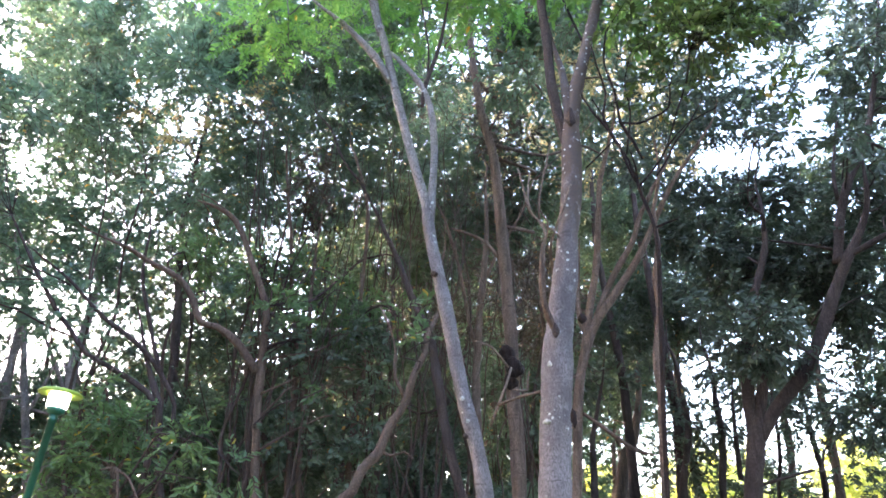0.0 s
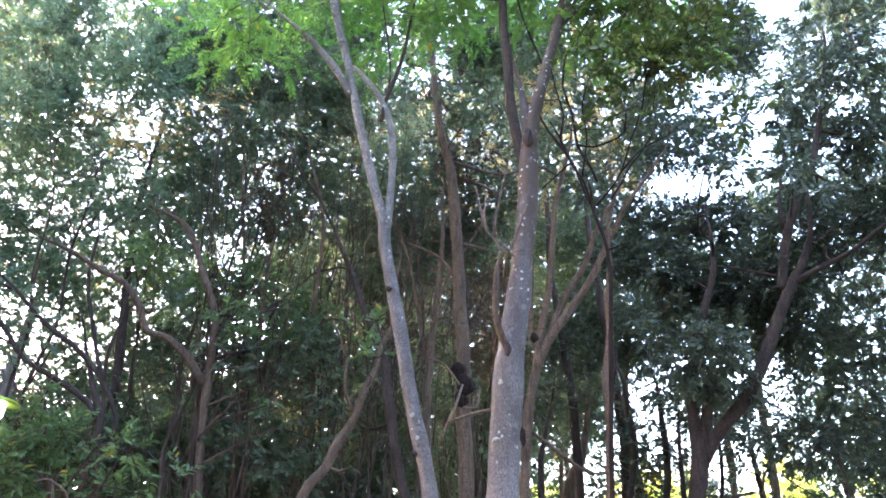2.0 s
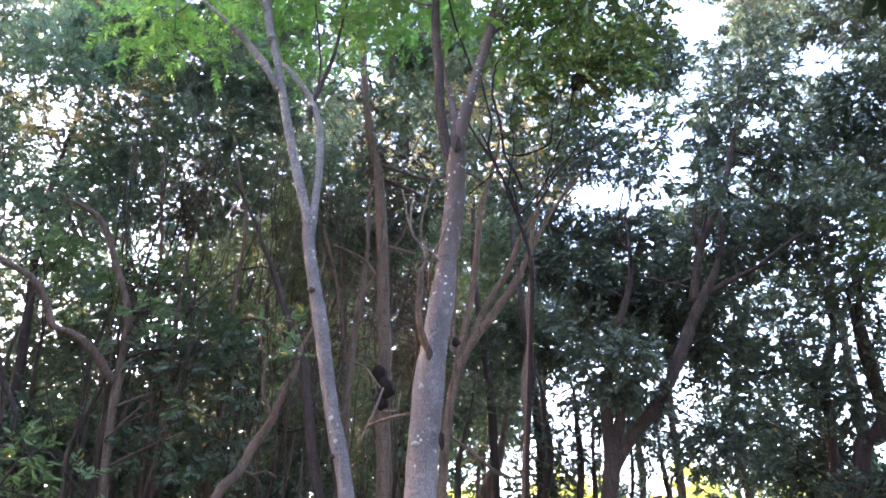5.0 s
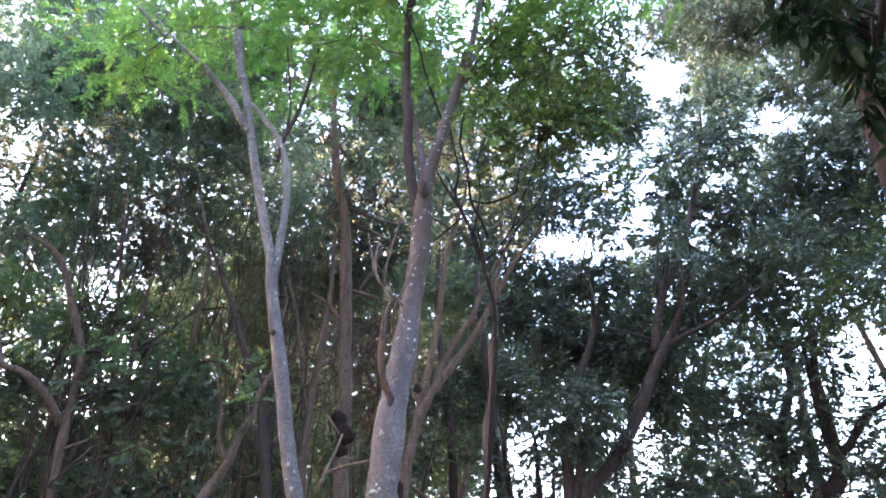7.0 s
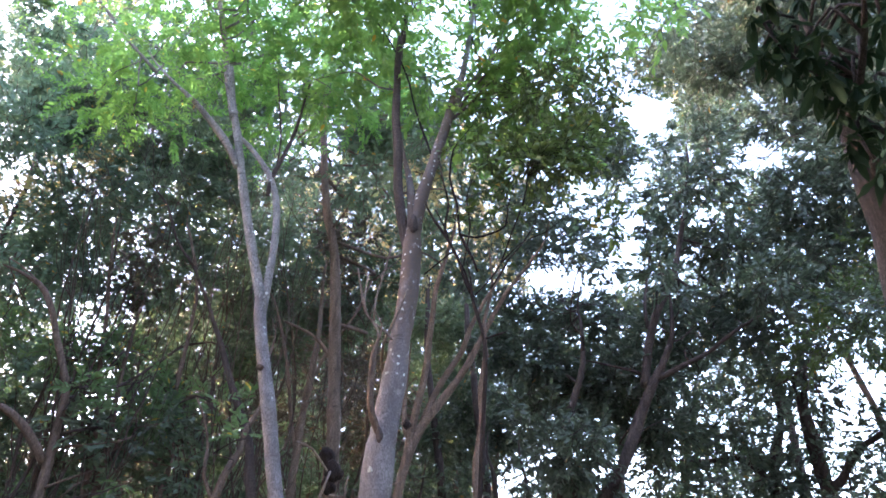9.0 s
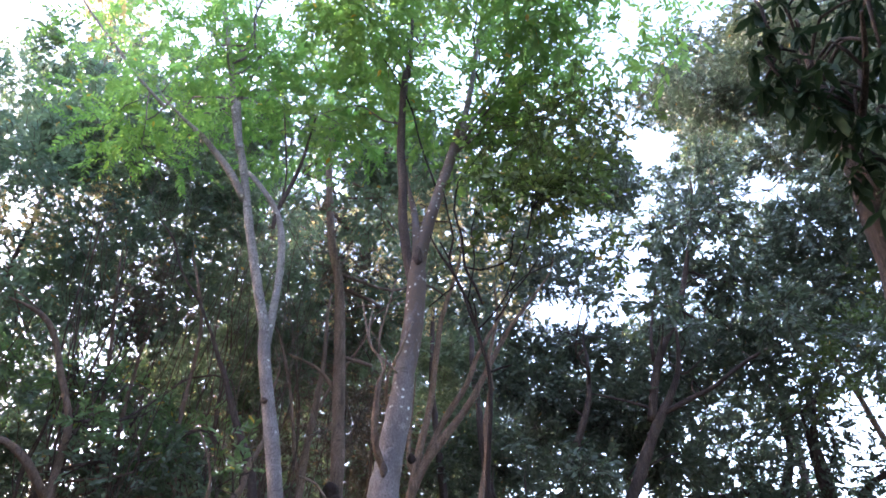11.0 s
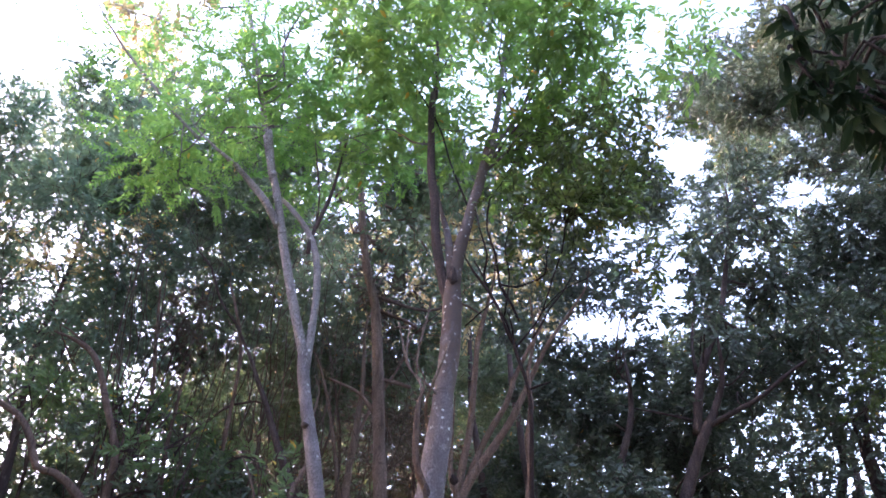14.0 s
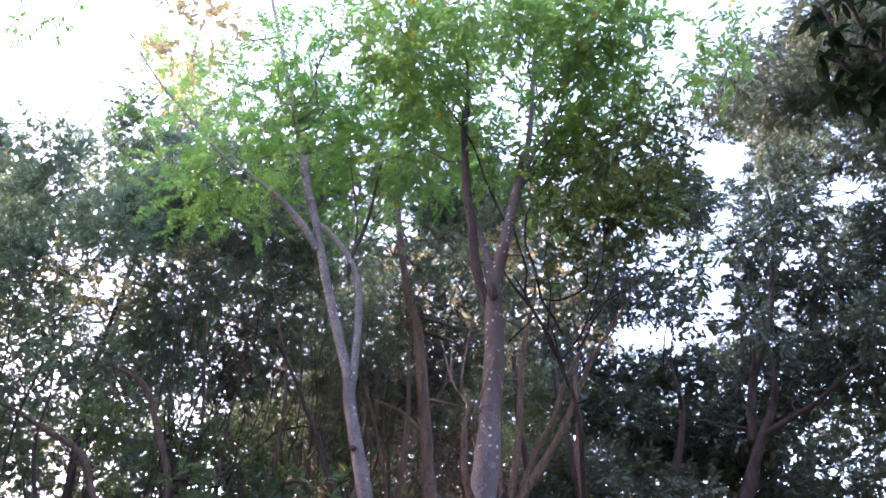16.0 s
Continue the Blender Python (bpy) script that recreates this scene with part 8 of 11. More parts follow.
k = tree("T11", "thin_tree", "thin leafless brown stem in the dense thicket", -1.81, 9.57, SHADED_BARK, "bare thicket stems")
limb(k, "trunk", [(-1.81, 9.57, -0.05, 0.019), (-1.81, 9.57, 1.94, 0.017), (-1.70, 9.59, 2.55, 0.016), (-1.87, 9.56, 3.17, 0.014), (-1.83, 9.56, 3.81, 0.012), (-1.95, 9.54, 4.46, 0.011), (-2.12, 9.50, 5.13, 0.009), (-2.39, 9.44, 5.84, 0.008), (-2.42, 9.43, 6.58, 0.006)])
limb(k, "branch", [(-2.12, 9.50, 5.13, 0.005), (-2.18, 9.35, 5.53, 0.004), (-2.21, 9.29, 6.13, 0.003)])
limb(k, "branch", [(-1.95, 9.54, 4.46, 0.006), (-2.23, 9.63, 4.86, 0.005), (-2.36, 9.66, 5.46, 0.003)])
limb(k, "branch", [(-1.95, 9.54, 4.46, 0.006), (-2.18, 9.41, 4.86, 0.005), (-2.30, 9.37, 5.46, 0.003)])
limb(k, "branch", [(-2.42, 9.43, 6.58, 0.005), (-2.57, 9.32, 6.98, 0.004), (-2.64, 9.29, 7.58, 0.003)])
limb(k, "branch", [(-2.42, 9.43, 6.58, 0.005), (-2.40, 9.25, 6.98, 0.004), (-2.39, 9.19, 7.58, 0.003)])
limb(k, "branch", [(-2.39, 9.44, 5.84, 0.005), (-2.59, 9.34, 6.24, 0.004), (-2.69, 9.31, 6.84, 0.003)])
limb(k, "branch", [(-1.83, 9.56, 3.81, 0.007), (-1.71, 9.46, 4.21, 0.006), (-1.65, 9.42, 4.81, 0.003)])

k = tree("T12", "thin_tree", "thin leafless brown stem in the dense thicket", 0.06, 8.76, SHADED_BARK, "bare thicket stems")
limb(k, "trunk", [(0.06, 8.76, -0.05, 0.013), (0.06, 8.76, 1.91, 0.011), (-0.04, 8.76, 2.65, 0.010), (0.08, 8.76, 3.41, 0.009), (0.02, 8.76, 4.19, 0.008), (0.02, 8.76, 5.02, 0.007), (0.15, 8.76, 5.90, 0.006), (0.00, 8.76, 6.86, 0.005), (0.05, 8.76, 7.92, 0.004)])
limb(k, "branch", [(0.02, 8.76, 4.19, 0.005), (-0.16, 8.66, 4.59, 0.004), (-0.25, 8.62, 5.19, 0.003)])
limb(k, "branch", [(0.00, 8.76, 6.86, 0.005), (-0.34, 8.90, 7.26, 0.004), (-0.51, 8.95, 7.86, 0.003)])
limb(k, "branch", [(0.02, 8.76, 4.19, 0.005), (0.37, 8.54, 4.59, 0.004), (0.55, 8.46, 5.19, 0.003)])
limb(k, "branch", [(0.15, 8.76, 5.90, 0.005), (0.45, 8.80, 6.30, 0.004), (0.60, 8.82, 6.90, 0.003)])
limb(k, "branch", [(0.08, 8.76, 3.41, 0.006), (0.39, 8.76, 3.81, 0.004), (0.55, 8.76, 4.41, 0.003)])
limb(k, "branch", [(0.02, 8.76, 4.19, 0.005), (-0.29, 8.89, 4.59, 0.004), (-0.45, 8.94, 5.19, 0.003)])
limb(k, "branch", [(0.02, 8.76, 5.02, 0.005), (-0.11, 8.75, 5.42, 0.004), (-0.17, 8.75, 6.02, 0.003)])

k = tree("T13", "thin_tree", "thin leafless brown stem in the dense thicket", -2.19, 8.86, SHADED_BARK, "bare thicket stems")
limb(k, "trunk", [(-2.19, 8.86, -0.05, 0.015), (-2.19, 8.86, 1.92, 0.014), (-2.20, 8.86, 2.65, 0.012), (-2.11, 8.88, 3.40, 0.011), (-1.97, 8.91, 4.17, 0.010), (-2.00, 8.90, 4.98, 0.009), (-1.80, 8.94, 5.84, 0.008), (-1.61, 8.98, 6.77, 0.006), (-1.48, 9.00, 7.78, 0.005)])
limb(k, "branch", [(-2.00, 8.90, 4.98, 0.005), (-1.80, 9.04, 5.38, 0.004), (-1.69, 9.09, 5.98, 0.003)])
limb(k, "branch", [(-1.97, 8.91, 4.17, 0.006), (-2.15, 8.93, 4.57, 0.005), (-2.23, 8.94, 5.17, 0.003)])
limb(k, "branch", [(-1.61, 8.98, 6.77, 0.005), (-1.54, 8.87, 7.17, 0.004), (-1.50, 8.83, 7.77, 0.003)])
limb(k, "branch", [(-1.97, 8.91, 4.17, 0.006), (-1.90, 9.01, 4.57, 0.005), (-1.87, 9.05, 5.17, 0.003)])
limb(k, "branch", [(-1.61, 8.98, 6.77, 0.005), (-1.65, 9.16, 7.17, 0.004), (-1.67, 9.23, 7.77, 0.003)])
limb(k, "branch", [(-2.00, 8.90, 4.98, 0.005), (-2.25, 8.67, 5.38, 0.004), (-2.38, 8.59, 5.98, 0.003)])
limb(k, "branch", [(-1.80, 8.94, 5.84, 0.005), (-1.58, 8.95, 6.24, 0.004), (-1.47, 8.95, 6.84, 0.003)])

k = tree("T14", "thin_tree", "thin leafless brown stem in the dense thicket", 0.45, 10.13, SHADED_BARK, "bare thicket stems")
limb(k, "trunk", [(0.45, 10.13, -0.05, 0.011), (0.45, 10.13, 1.95, 0.010), (0.41, 10.13, 2.55, 0.009), (0.38, 10.13, 3.15, 0.008), (0.29, 10.14, 3.76, 0.007), (0.06, 10.14, 4.38, 0.006), (0.05, 10.14, 5.03, 0.005), (0.01, 10.14, 5.70, 0.004), (-0.07, 10.14, 6.40, 0.003)])
limb(k, "branch", [(-0.07, 10.14, 6.40, 0.005), (-0.06, 10.03, 6.80, 0.004), (-0.05, 9.99, 7.40, 0.003)])
limb(k, "branch", [(0.01, 10.14, 5.70, 0.005), (0.01, 10.21, 6.10, 0.004), (0.01, 10.24, 6.70, 0.003)])
limb(k, "branch", [(0.01, 10.14, 5.70, 0.005), (-0.22, 10.02, 6.10, 0.004), (-0.34, 9.99, 6.70, 0.003)])
limb(k, "branch", [(0.29, 10.14, 3.76, 0.005), (0.29, 10.21, 4.16, 0.004), (0.28, 10.24, 4.76, 0.003)])
limb(k, "branch", [(0.01, 10.14, 5.70, 0.005), (0.22, 9.93, 6.10, 0.004), (0.32, 9.86, 6.70, 0.003)])
limb(k, "branch", [(0.05, 10.14, 5.03, 0.005), (0.03, 10.24, 5.43, 0.004), (0.02, 10.27, 6.03, 0.003)])
limb(k, "branch", [(-0.07, 10.14, 6.40, 0.005), (0.27, 9.92, 6.80, 0.004), (0.43, 9.85, 7.40, 0.003)])

k = tree("T15", "thin_tree", "thin leafless brown stem in the dense thicket", -0.51, 9.96, SHADED_BARK, "bare thicket stems")
limb(k, "trunk", [(-0.51, 9.96, -0.05, 0.011), (-0.51, 9.96, 1.95, 0.010), (-0.68, 9.95, 2.80, 0.009), (-0.64, 9.95, 3.66, 0.008), (-0.49, 9.96, 4.55, 0.007), (-0.69, 9.95, 5.50, 0.006), (-0.64, 9.95, 6.50, 0.005), (-0.68, 9.95, 7.59, 0.005), (-0.66, 9.95, 8.80, 0.004)])
limb(k, "branch", [(-0.64, 9.95, 3.66, 0.005), (-0.30, 10.04, 4.06, 0.004), (-0.13, 10.06, 4.66, 0.003)])
limb(k, "branch", [(-0.66, 9.95, 8.80, 0.005), (-0.47, 10.06, 9.20, 0.004), (-0.38, 10.10, 9.80, 0.003)])
limb(k, "branch", [(-0.49, 9.96, 4.55, 0.005), (-0.64, 9.78, 4.95, 0.004), (-0.71, 9.71, 5.55, 0.003)])
limb(k, "branch", [(-0.49, 9.96, 4.55, 0.005), (-0.55, 9.76, 4.95, 0.004), (-0.58, 9.69, 5.55, 0.003)])
limb(k, "branch", [(-0.49, 9.96, 4.55, 0.005), (-0.59, 9.88, 4.95, 0.004), (-0.64, 9.85, 5.55, 0.003)])
limb(k, "branch", [(-0.68, 9.95, 7.59, 0.005), (-0.88, 9.78, 7.99, 0.004), (-0.98, 9.73, 8.59, 0.003)])
limb(k, "branch", [(-0.68, 9.95, 7.59, 0.005), (-0.57, 9.74, 7.99, 0.004), (-0.51, 9.66, 8.59, 0.003)])

k = tree("T16", "thin_tree", "thin leafless brown stem in the dense thicket", -1.17, 9.78, SHADED_BARK, "bare thicket stems")
limb(k, "trunk", [(-1.17, 9.78, -0.05, 0.016), (-1.17, 9.78, 1.94, 0.014), (-1.15, 9.78, 2.75, 0.013), (-0.98, 9.80, 3.57, 0.012), (-1.00, 9.80, 4.41, 0.010), (-0.81, 9.82, 5.30, 0.009), (-0.83, 9.82, 6.24, 0.008), (-0.67, 9.83, 7.26, 0.007), (-0.57, 9.83, 8.37, 0.005)])
limb(k, "branch", [(-0.67, 9.83, 7.26, 0.005), (-0.45, 9.82, 7.66, 0.004), (-0.34, 9.81, 8.26, 0.003)])
limb(k, "branch", [(-0.83, 9.82, 6.24, 0.005), (-1.03, 9.80, 6.64, 0.004), (-1.14, 9.79, 7.24, 0.003)])
limb(k, "branch", [(-0.81, 9.82, 5.30, 0.006), (-0.83, 9.81, 5.70, 0.004), (-0.84, 9.81, 6.30, 0.003)])
limb(k, "branch", [(-0.57, 9.83, 8.37, 0.005), (-0.45, 10.01, 8.77, 0.004), (-0.38, 10.07, 9.37, 0.003)])
limb(k, "branch", [(-1.00, 9.80, 4.41, 0.006), (-0.97, 9.76, 4.81, 0.005), (-0.96, 9.75, 5.41, 0.003)])
limb(k, "branch", [(-0.98, 9.80, 3.57, 0.007), (-0.84, 9.74, 3.97, 0.005), (-0.77, 9.71, 4.57, 0.003)])
limb(k, "branch", [(-0.81, 9.82, 5.30, 0.006), (-0.72, 9.83, 5.70, 0.004), (-0.68, 9.83, 6.30, 0.003)])

k = tree("T17", "thin_tree", "thin leafless brown stem in the dense thicket", 0.37, 9.51, SHADED_BARK, "bare thicket stems")
limb(k, "trunk", [(0.37, 9.51, -0.05, 0.016), (0.37, 9.51, 1.93, 0.015), (0.34, 9.52, 2.63, 0.013), (0.45, 9.51, 3.34, 0.012), (0.40, 9.51, 4.07, 0.010), (0.18, 9.52, 4.82, 0.009), (0.12, 9.52, 5.62, 0.008), (0.17, 9.52, 6.46, 0.007), (-0.09, 9.52, 7.38, 0.005)])
limb(k, "branch", [(0.18, 9.52, 4.82, 0.006), (0.42, 9.50, 5.22, 0.004), (0.54, 9.49, 5.82, 0.003)])
limb(k, "branch", [(0.12, 9.52, 5.62, 0.005), (-0.00, 9.65, 6.02, 0.004), (-0.07, 9.69, 6.62, 0.003)])
limb(k, "branch", [(0.17, 9.52, 6.46, 0.005), (0.29, 9.43, 6.86, 0.004), (0.35, 9.39, 7.46, 0.003)])
limb(k, "branch", [(0.17, 9.52, 6.46, 0.005), (-0.02, 9.30, 6.86, 0.004), (-0.11, 9.23, 7.46, 0.003)])
limb(k, "branch", [(0.40, 9.51, 4.07, 0.006), (0.41, 9.33, 4.47, 0.005), (0.41, 9.28, 5.07, 0.003)])
limb(k, "branch", [(0.40, 9.51, 4.07, 0.006), (0.26, 9.48, 4.47, 0.005), (0.19, 9.46, 5.07, 0.003)])
limb(k, "branch", [(0.17, 9.52, 6.46, 0.005), (0.31, 9.53, 6.86, 0.004), (0.38, 9.53, 7.46, 0.003)])

k = tree("T18", "thin_tree", "thin leafless brown stem in the dense thicket", -0.22, 9.16, SHADED_BARK, "bare thicket stems")
limb(k, "trunk", [(-0.22, 9.16, -0.05, 0.012), (-0.22, 9.16, 1.92, 0.011), (-0.25, 9.16, 2.56, 0.010), (-0.21, 9.16, 3.21, 0.009), (-0.21, 9.16, 3.88, 0.008), (-0.03, 9.16, 4.57, 0.007), (0.04, 9.16, 5.30, 0.006), (0.10, 9.16, 6.06, 0.005), (0.28, 9.16, 6.88, 0.004)])
limb(k, "branch", [(0.10, 9.16, 6.06, 0.005), (-0.11, 8.94, 6.46, 0.004), (-0.21, 8.87, 7.06, 0.003)])
limb(k, "branch", [(-0.21, 9.16, 3.21, 0.006), (-0.04, 9.15, 3.61, 0.004), (0.05, 9.15, 4.21, 0.003)])
limb(k, "branch", [(-0.21, 9.16, 3.21, 0.006), (0.01, 9.39, 3.61, 0.004), (0.12, 9.47, 4.21, 0.003)])
limb(k, "branch", [(-0.03, 9.16, 4.57, 0.005), (0.09, 8.96, 4.97, 0.004), (0.14, 8.89, 5.57, 0.003)])
limb(k, "branch", [(-0.21, 9.16, 3.88, 0.005), (-0.16, 9.09, 4.28, 0.004), (-0.14, 9.07, 4.88, 0.003)])
limb(k, "branch", [(-0.21, 9.16, 3.21, 0.006), (0.11, 9.34, 3.61, 0.004), (0.28, 9.40, 4.21, 0.003)])
limb(k, "branch", [(-0.21, 9.16, 3.88, 0.005), (-0.00, 9.05, 4.28, 0.004), (0.10, 9.01, 4.88, 0.003)])

k = tree("T19", "thin_tree", "thin leafless brown stem in the dense thicket", 0.60, 8.80, SHADED_BARK, "bare thicket stems")
limb(k, "trunk", [(0.60, 8.80, -0.05, 0.013), (0.60, 8.80, 1.91, 0.012), (0.72, 8.79, 2.54, 0.011), (0.69, 8.79, 3.17, 0.010), (0.92, 8.77, 3.83, 0.009), (0.87, 8.77, 4.51, 0.008), (1.10, 8.75, 5.22, 0.006), (1.14, 8.74, 5.97, 0.005), (1.35, 8.71, 6.78, 0.004)])
limb(k, "branch", [(1.14, 8.74, 5.97, 0.005), (0.84, 8.67, 6.37, 0.004), (0.70, 8.64, 6.97, 0.003)])
limb(k, "branch", [(1.10, 8.75, 5.22, 0.005), (1.32, 8.74, 5.62, 0.004), (1.43, 8.73, 6.22, 0.003)])
limb(k, "branch", [(0.87, 8.77, 4.51, 0.005), (1.01, 8.80, 4.91, 0.004), (1.08, 8.81, 5.51, 0.003)])
limb(k, "branch", [(1.35, 8.71, 6.78, 0.005), (1.65, 8.91, 7.18, 0.004), (1.80, 8.97, 7.78, 0.003)])
limb(k, "branch", [(0.69, 8.79, 3.17, 0.006), (0.59, 8.58, 3.57, 0.004), (0.54, 8.51, 4.17, 0.003)])
limb(k, "branch", [(1.10, 8.75, 5.22, 0.005), (0.94, 8.69, 5.62, 0.004), (0.85, 8.67, 6.22, 0.003)])
limb(k, "branch", [(1.14, 8.74, 5.97, 0.005), (0.99, 8.85, 6.37, 0.004), (0.92, 8.88, 6.97, 0.003)])

k = tree("T20", "thin_tree", "thin leafless brown stem in the dense thicket", 0.91, 8.68, SHADED_BARK, "bare thicket stems")
limb(k, "trunk", [(0.91, 8.68, -0.05, 0.011), (0.91, 8.68, 1.90, 0.010), (1.01, 8.67, 2.42, 0.009), (1.01, 8.67, 2.93, 0.008), (0.93, 8.68, 3.46, 0.007), (0.85, 8.69, 4.00, 0.006), (0.80, 8.69, 4.56, 0.005), (0.88, 8.69, 5.14, 0.004), (0.66, 8.71, 5.74, 0.003)])
limb(k, "branch", [(0.66, 8.71, 5.74, 0.005), (0.98, 8.84, 6.14, 0.004), (1.14, 8.88, 6.74, 0.003)])
limb(k, "branch", [(0.66, 8.71, 5.74, 0.005), (0.34, 8.73, 6.14, 0.004), (0.17, 8.73, 6.74, 0.003)])
limb(k, "branch", [(0.88, 8.69, 5.14, 0.005), (0.82, 8.58, 5.54, 0.004), (0.79, 8.54, 6.14, 0.003)])
limb(k, "branch", [(0.80, 8.69, 4.56, 0.005), (1.08, 8.64, 4.96, 0.004), (1.21, 8.62, 5.56, 0.003)])
limb(k, "branch", [(0.80, 8.69, 4.56, 0.005), (0.47, 8.52, 4.96, 0.004), (0.30, 8.46, 5.56, 0.003)])
limb(k, "branch", [(0.88, 8.69, 5.14, 0.005), (0.72, 8.68, 5.54, 0.004), (0.64, 8.68, 6.14, 0.003)])
limb(k, "branch", [(0.80, 8.69, 4.56, 0.005), (1.15, 8.52, 4.96, 0.004), (1.32, 8.47, 5.56, 0.003)])

k = tree("T21", "thin_tree", "thin leafless brown stem in the dense thicket", -1.61, 8.87, SHADED_BARK, "bare thicket stems")
limb(k, "trunk", [(-1.61, 8.87, -0.05, 0.011), (-1.61, 8.87, 1.91, 0.010), (-1.69, 8.85, 2.60, 0.009), (-1.80, 8.83, 3.30, 0.008), (-1.84, 8.82, 4.03, 0.007), (-1.92, 8.80, 4.78, 0.006), (-2.08, 8.77, 5.57, 0.005), (-2.21, 8.74, 6.42, 0.004), (-2.38, 8.69, 7.34, 0.003)])
limb(k, "branch", [(-2.38, 8.69, 7.34, 0.005), (-2.04, 8.61, 7.74, 0.004), (-1.87, 8.59, 8.34, 0.003)])
limb(k, "branch", [(-1.92, 8.80, 4.78, 0.005), (-2.21, 8.57, 5.18, 0.004), (-2.35, 8.50, 5.78, 0.003)])
limb(k, "branch", [(-2.38, 8.69, 7.34, 0.005), (-2.59, 8.64, 7.74, 0.004), (-2.69, 8.63, 8.34, 0.003)])
limb(k, "branch", [(-1.84, 8.82, 4.03, 0.005), (-1.51, 8.98, 4.43, 0.004), (-1.34, 9.03, 5.03, 0.003)])
limb(k, "branch", [(-1.84, 8.82, 4.03, 0.005), (-1.96, 8.91, 4.43, 0.004), (-2.02, 8.94, 5.03, 0.003)])
limb(k, "branch", [(-2.21, 8.74, 6.42, 0.005), (-2.35, 8.70, 6.82, 0.004), (-2.43, 8.68, 7.42, 0.003)])
limb(k, "branch", [(-1.92, 8.80, 4.78, 0.005), (-1.74, 8.82, 5.18, 0.004), (-1.65, 8.83, 5.78, 0.003)])

k = tree("T22", "thin_tree", "thin leafless brown stem in the dense thicket", -1.55, 8.92, SHADED_BARK, "bare thicket stems")
limb(k, "trunk", [(-1.55, 8.92, -0.05, 0.010), (-1.55, 8.92, 1.92, 0.009), (-1.56, 8.91, 2.52, 0.008), (-1.55, 8.91, 3.13, 0.008), (-1.54, 8.92, 3.75, 0.007), (-1.41, 8.94, 4.40, 0.006), (-1.54, 8.92, 5.07, 0.005), (-1.46, 8.93, 5.78, 0.004), (-1.38, 8.94, 6.53, 0.003)])
limb(k, "branch", [(-1.54, 8.92, 5.07, 0.005), (-1.87, 8.98, 5.47, 0.004), (-2.03, 9.00, 6.07, 0.003)])
limb(k, "branch", [(-1.54, 8.92, 5.07, 0.005), (-1.27, 8.70, 5.47, 0.004), (-1.14, 8.63, 6.07, 0.003)])
limb(k, "branch", [(-1.41, 8.94, 4.40, 0.005), (-1.48, 9.05, 4.80, 0.004), (-1.52, 9.09, 5.40, 0.003)])
limb(k, "branch", [(-1.38, 8.94, 6.53, 0.005), (-1.46, 9.05, 6.93, 0.004), (-1.50, 9.08, 7.53, 0.003)])
limb(k, "branch", [(-1.41, 8.94, 4.40, 0.005), (-1.51, 9.03, 4.80, 0.004), (-1.55, 9.06, 5.40, 0.003)])
limb(k, "branch", [(-1.54, 8.92, 3.75, 0.005), (-1.66, 9.04, 4.15, 0.004), (-1.72, 9.08, 4.75, 0.003)])
limb(k, "branch", [(-1.46, 8.93, 5.78, 0.005), (-1.22, 8.96, 6.18, 0.004), (-1.10, 8.97, 6.78, 0.003)])

k = tree("T23", "thin_tree", "thin leafless brown stem in the dense thicket", -0.93, 9.83, SHADED_BARK, "bare thicket stems")
limb(k, "trunk", [(-0.93, 9.83, -0.05, 0.019), (-0.93, 9.83, 1.94, 0.017), (-0.85, 9.84, 2.68, 0.015), (-0.72, 9.85, 3.43, 0.014), (-0.76, 9.84, 4.21, 0.012), (-0.70, 9.85, 5.01, 0.011), (-0.65, 9.85, 5.86, 0.009), (-0.41, 9.86, 6.76, 0.008), (-0.22, 9.87, 7.73, 0.006)])
limb(k, "branch", [(-0.76, 9.84, 4.21, 0.007), (-0.93, 9.73, 4.61, 0.006), (-1.01, 9.70, 5.21, 0.003)])
limb(k, "branch", [(-0.70, 9.85, 5.01, 0.006), (-0.60, 9.80, 5.41, 0.005), (-0.55, 9.78, 6.01, 0.003)])
limb(k, "branch", [(-0.22, 9.87, 7.73, 0.005), (0.13, 9.65, 8.13, 0.004), (0.31, 9.58, 8.73, 0.003)])
limb(k, "branch", [(-0.22, 9.87, 7.73, 0.005), (0.14, 10.05, 8.13, 0.004), (0.32, 10.11, 8.73, 0.003)])
limb(k, "branch", [(-0.76, 9.84, 4.21, 0.007), (-0.92, 9.95, 4.61, 0.006), (-0.99, 9.99, 5.21, 0.003)])
limb(k, "branch", [(-0.72, 9.85, 3.43, 0.008), (-0.79, 10.04, 3.83, 0.006), (-0.83, 10.10, 4.43, 0.003)])
limb(k, "branch", [(-0.41, 9.86, 6.76, 0.005), (-0.16, 9.71, 7.16, 0.004), (-0.03, 9.65, 7.76, 0.003)])

k = tree("T24", "thin_tree", "thin leafless brown stem in the dense thicket", -2.12, 9.15, SHADED_BARK, "bare thicket stems")
limb(k, "trunk", [(-2.12, 9.15, -0.05, 0.016), (-2.12, 9.15, 1.93, 0.014), (-2.22, 9.12, 2.70, 0.013), (-2.32, 9.10, 3.48, 0.012), (-2.28, 9.11, 4.28, 0.010), (-2.32, 9.10, 5.13, 0.009), (-2.50, 9.05, 6.03, 0.008), (-2.57, 9.03, 7.00, 0.007), (-2.53, 9.04, 8.07, 0.005)])
limb(k, "branch", [(-2.50, 9.05, 6.03, 0.005), (-2.74, 8.86, 6.43, 0.004), (-2.85, 8.80, 7.03, 0.003)])
limb(k, "branch", [(-2.32, 9.10, 5.13, 0.005), (-2.05, 9.07, 5.53, 0.004), (-1.91, 9.05, 6.13, 0.003)])
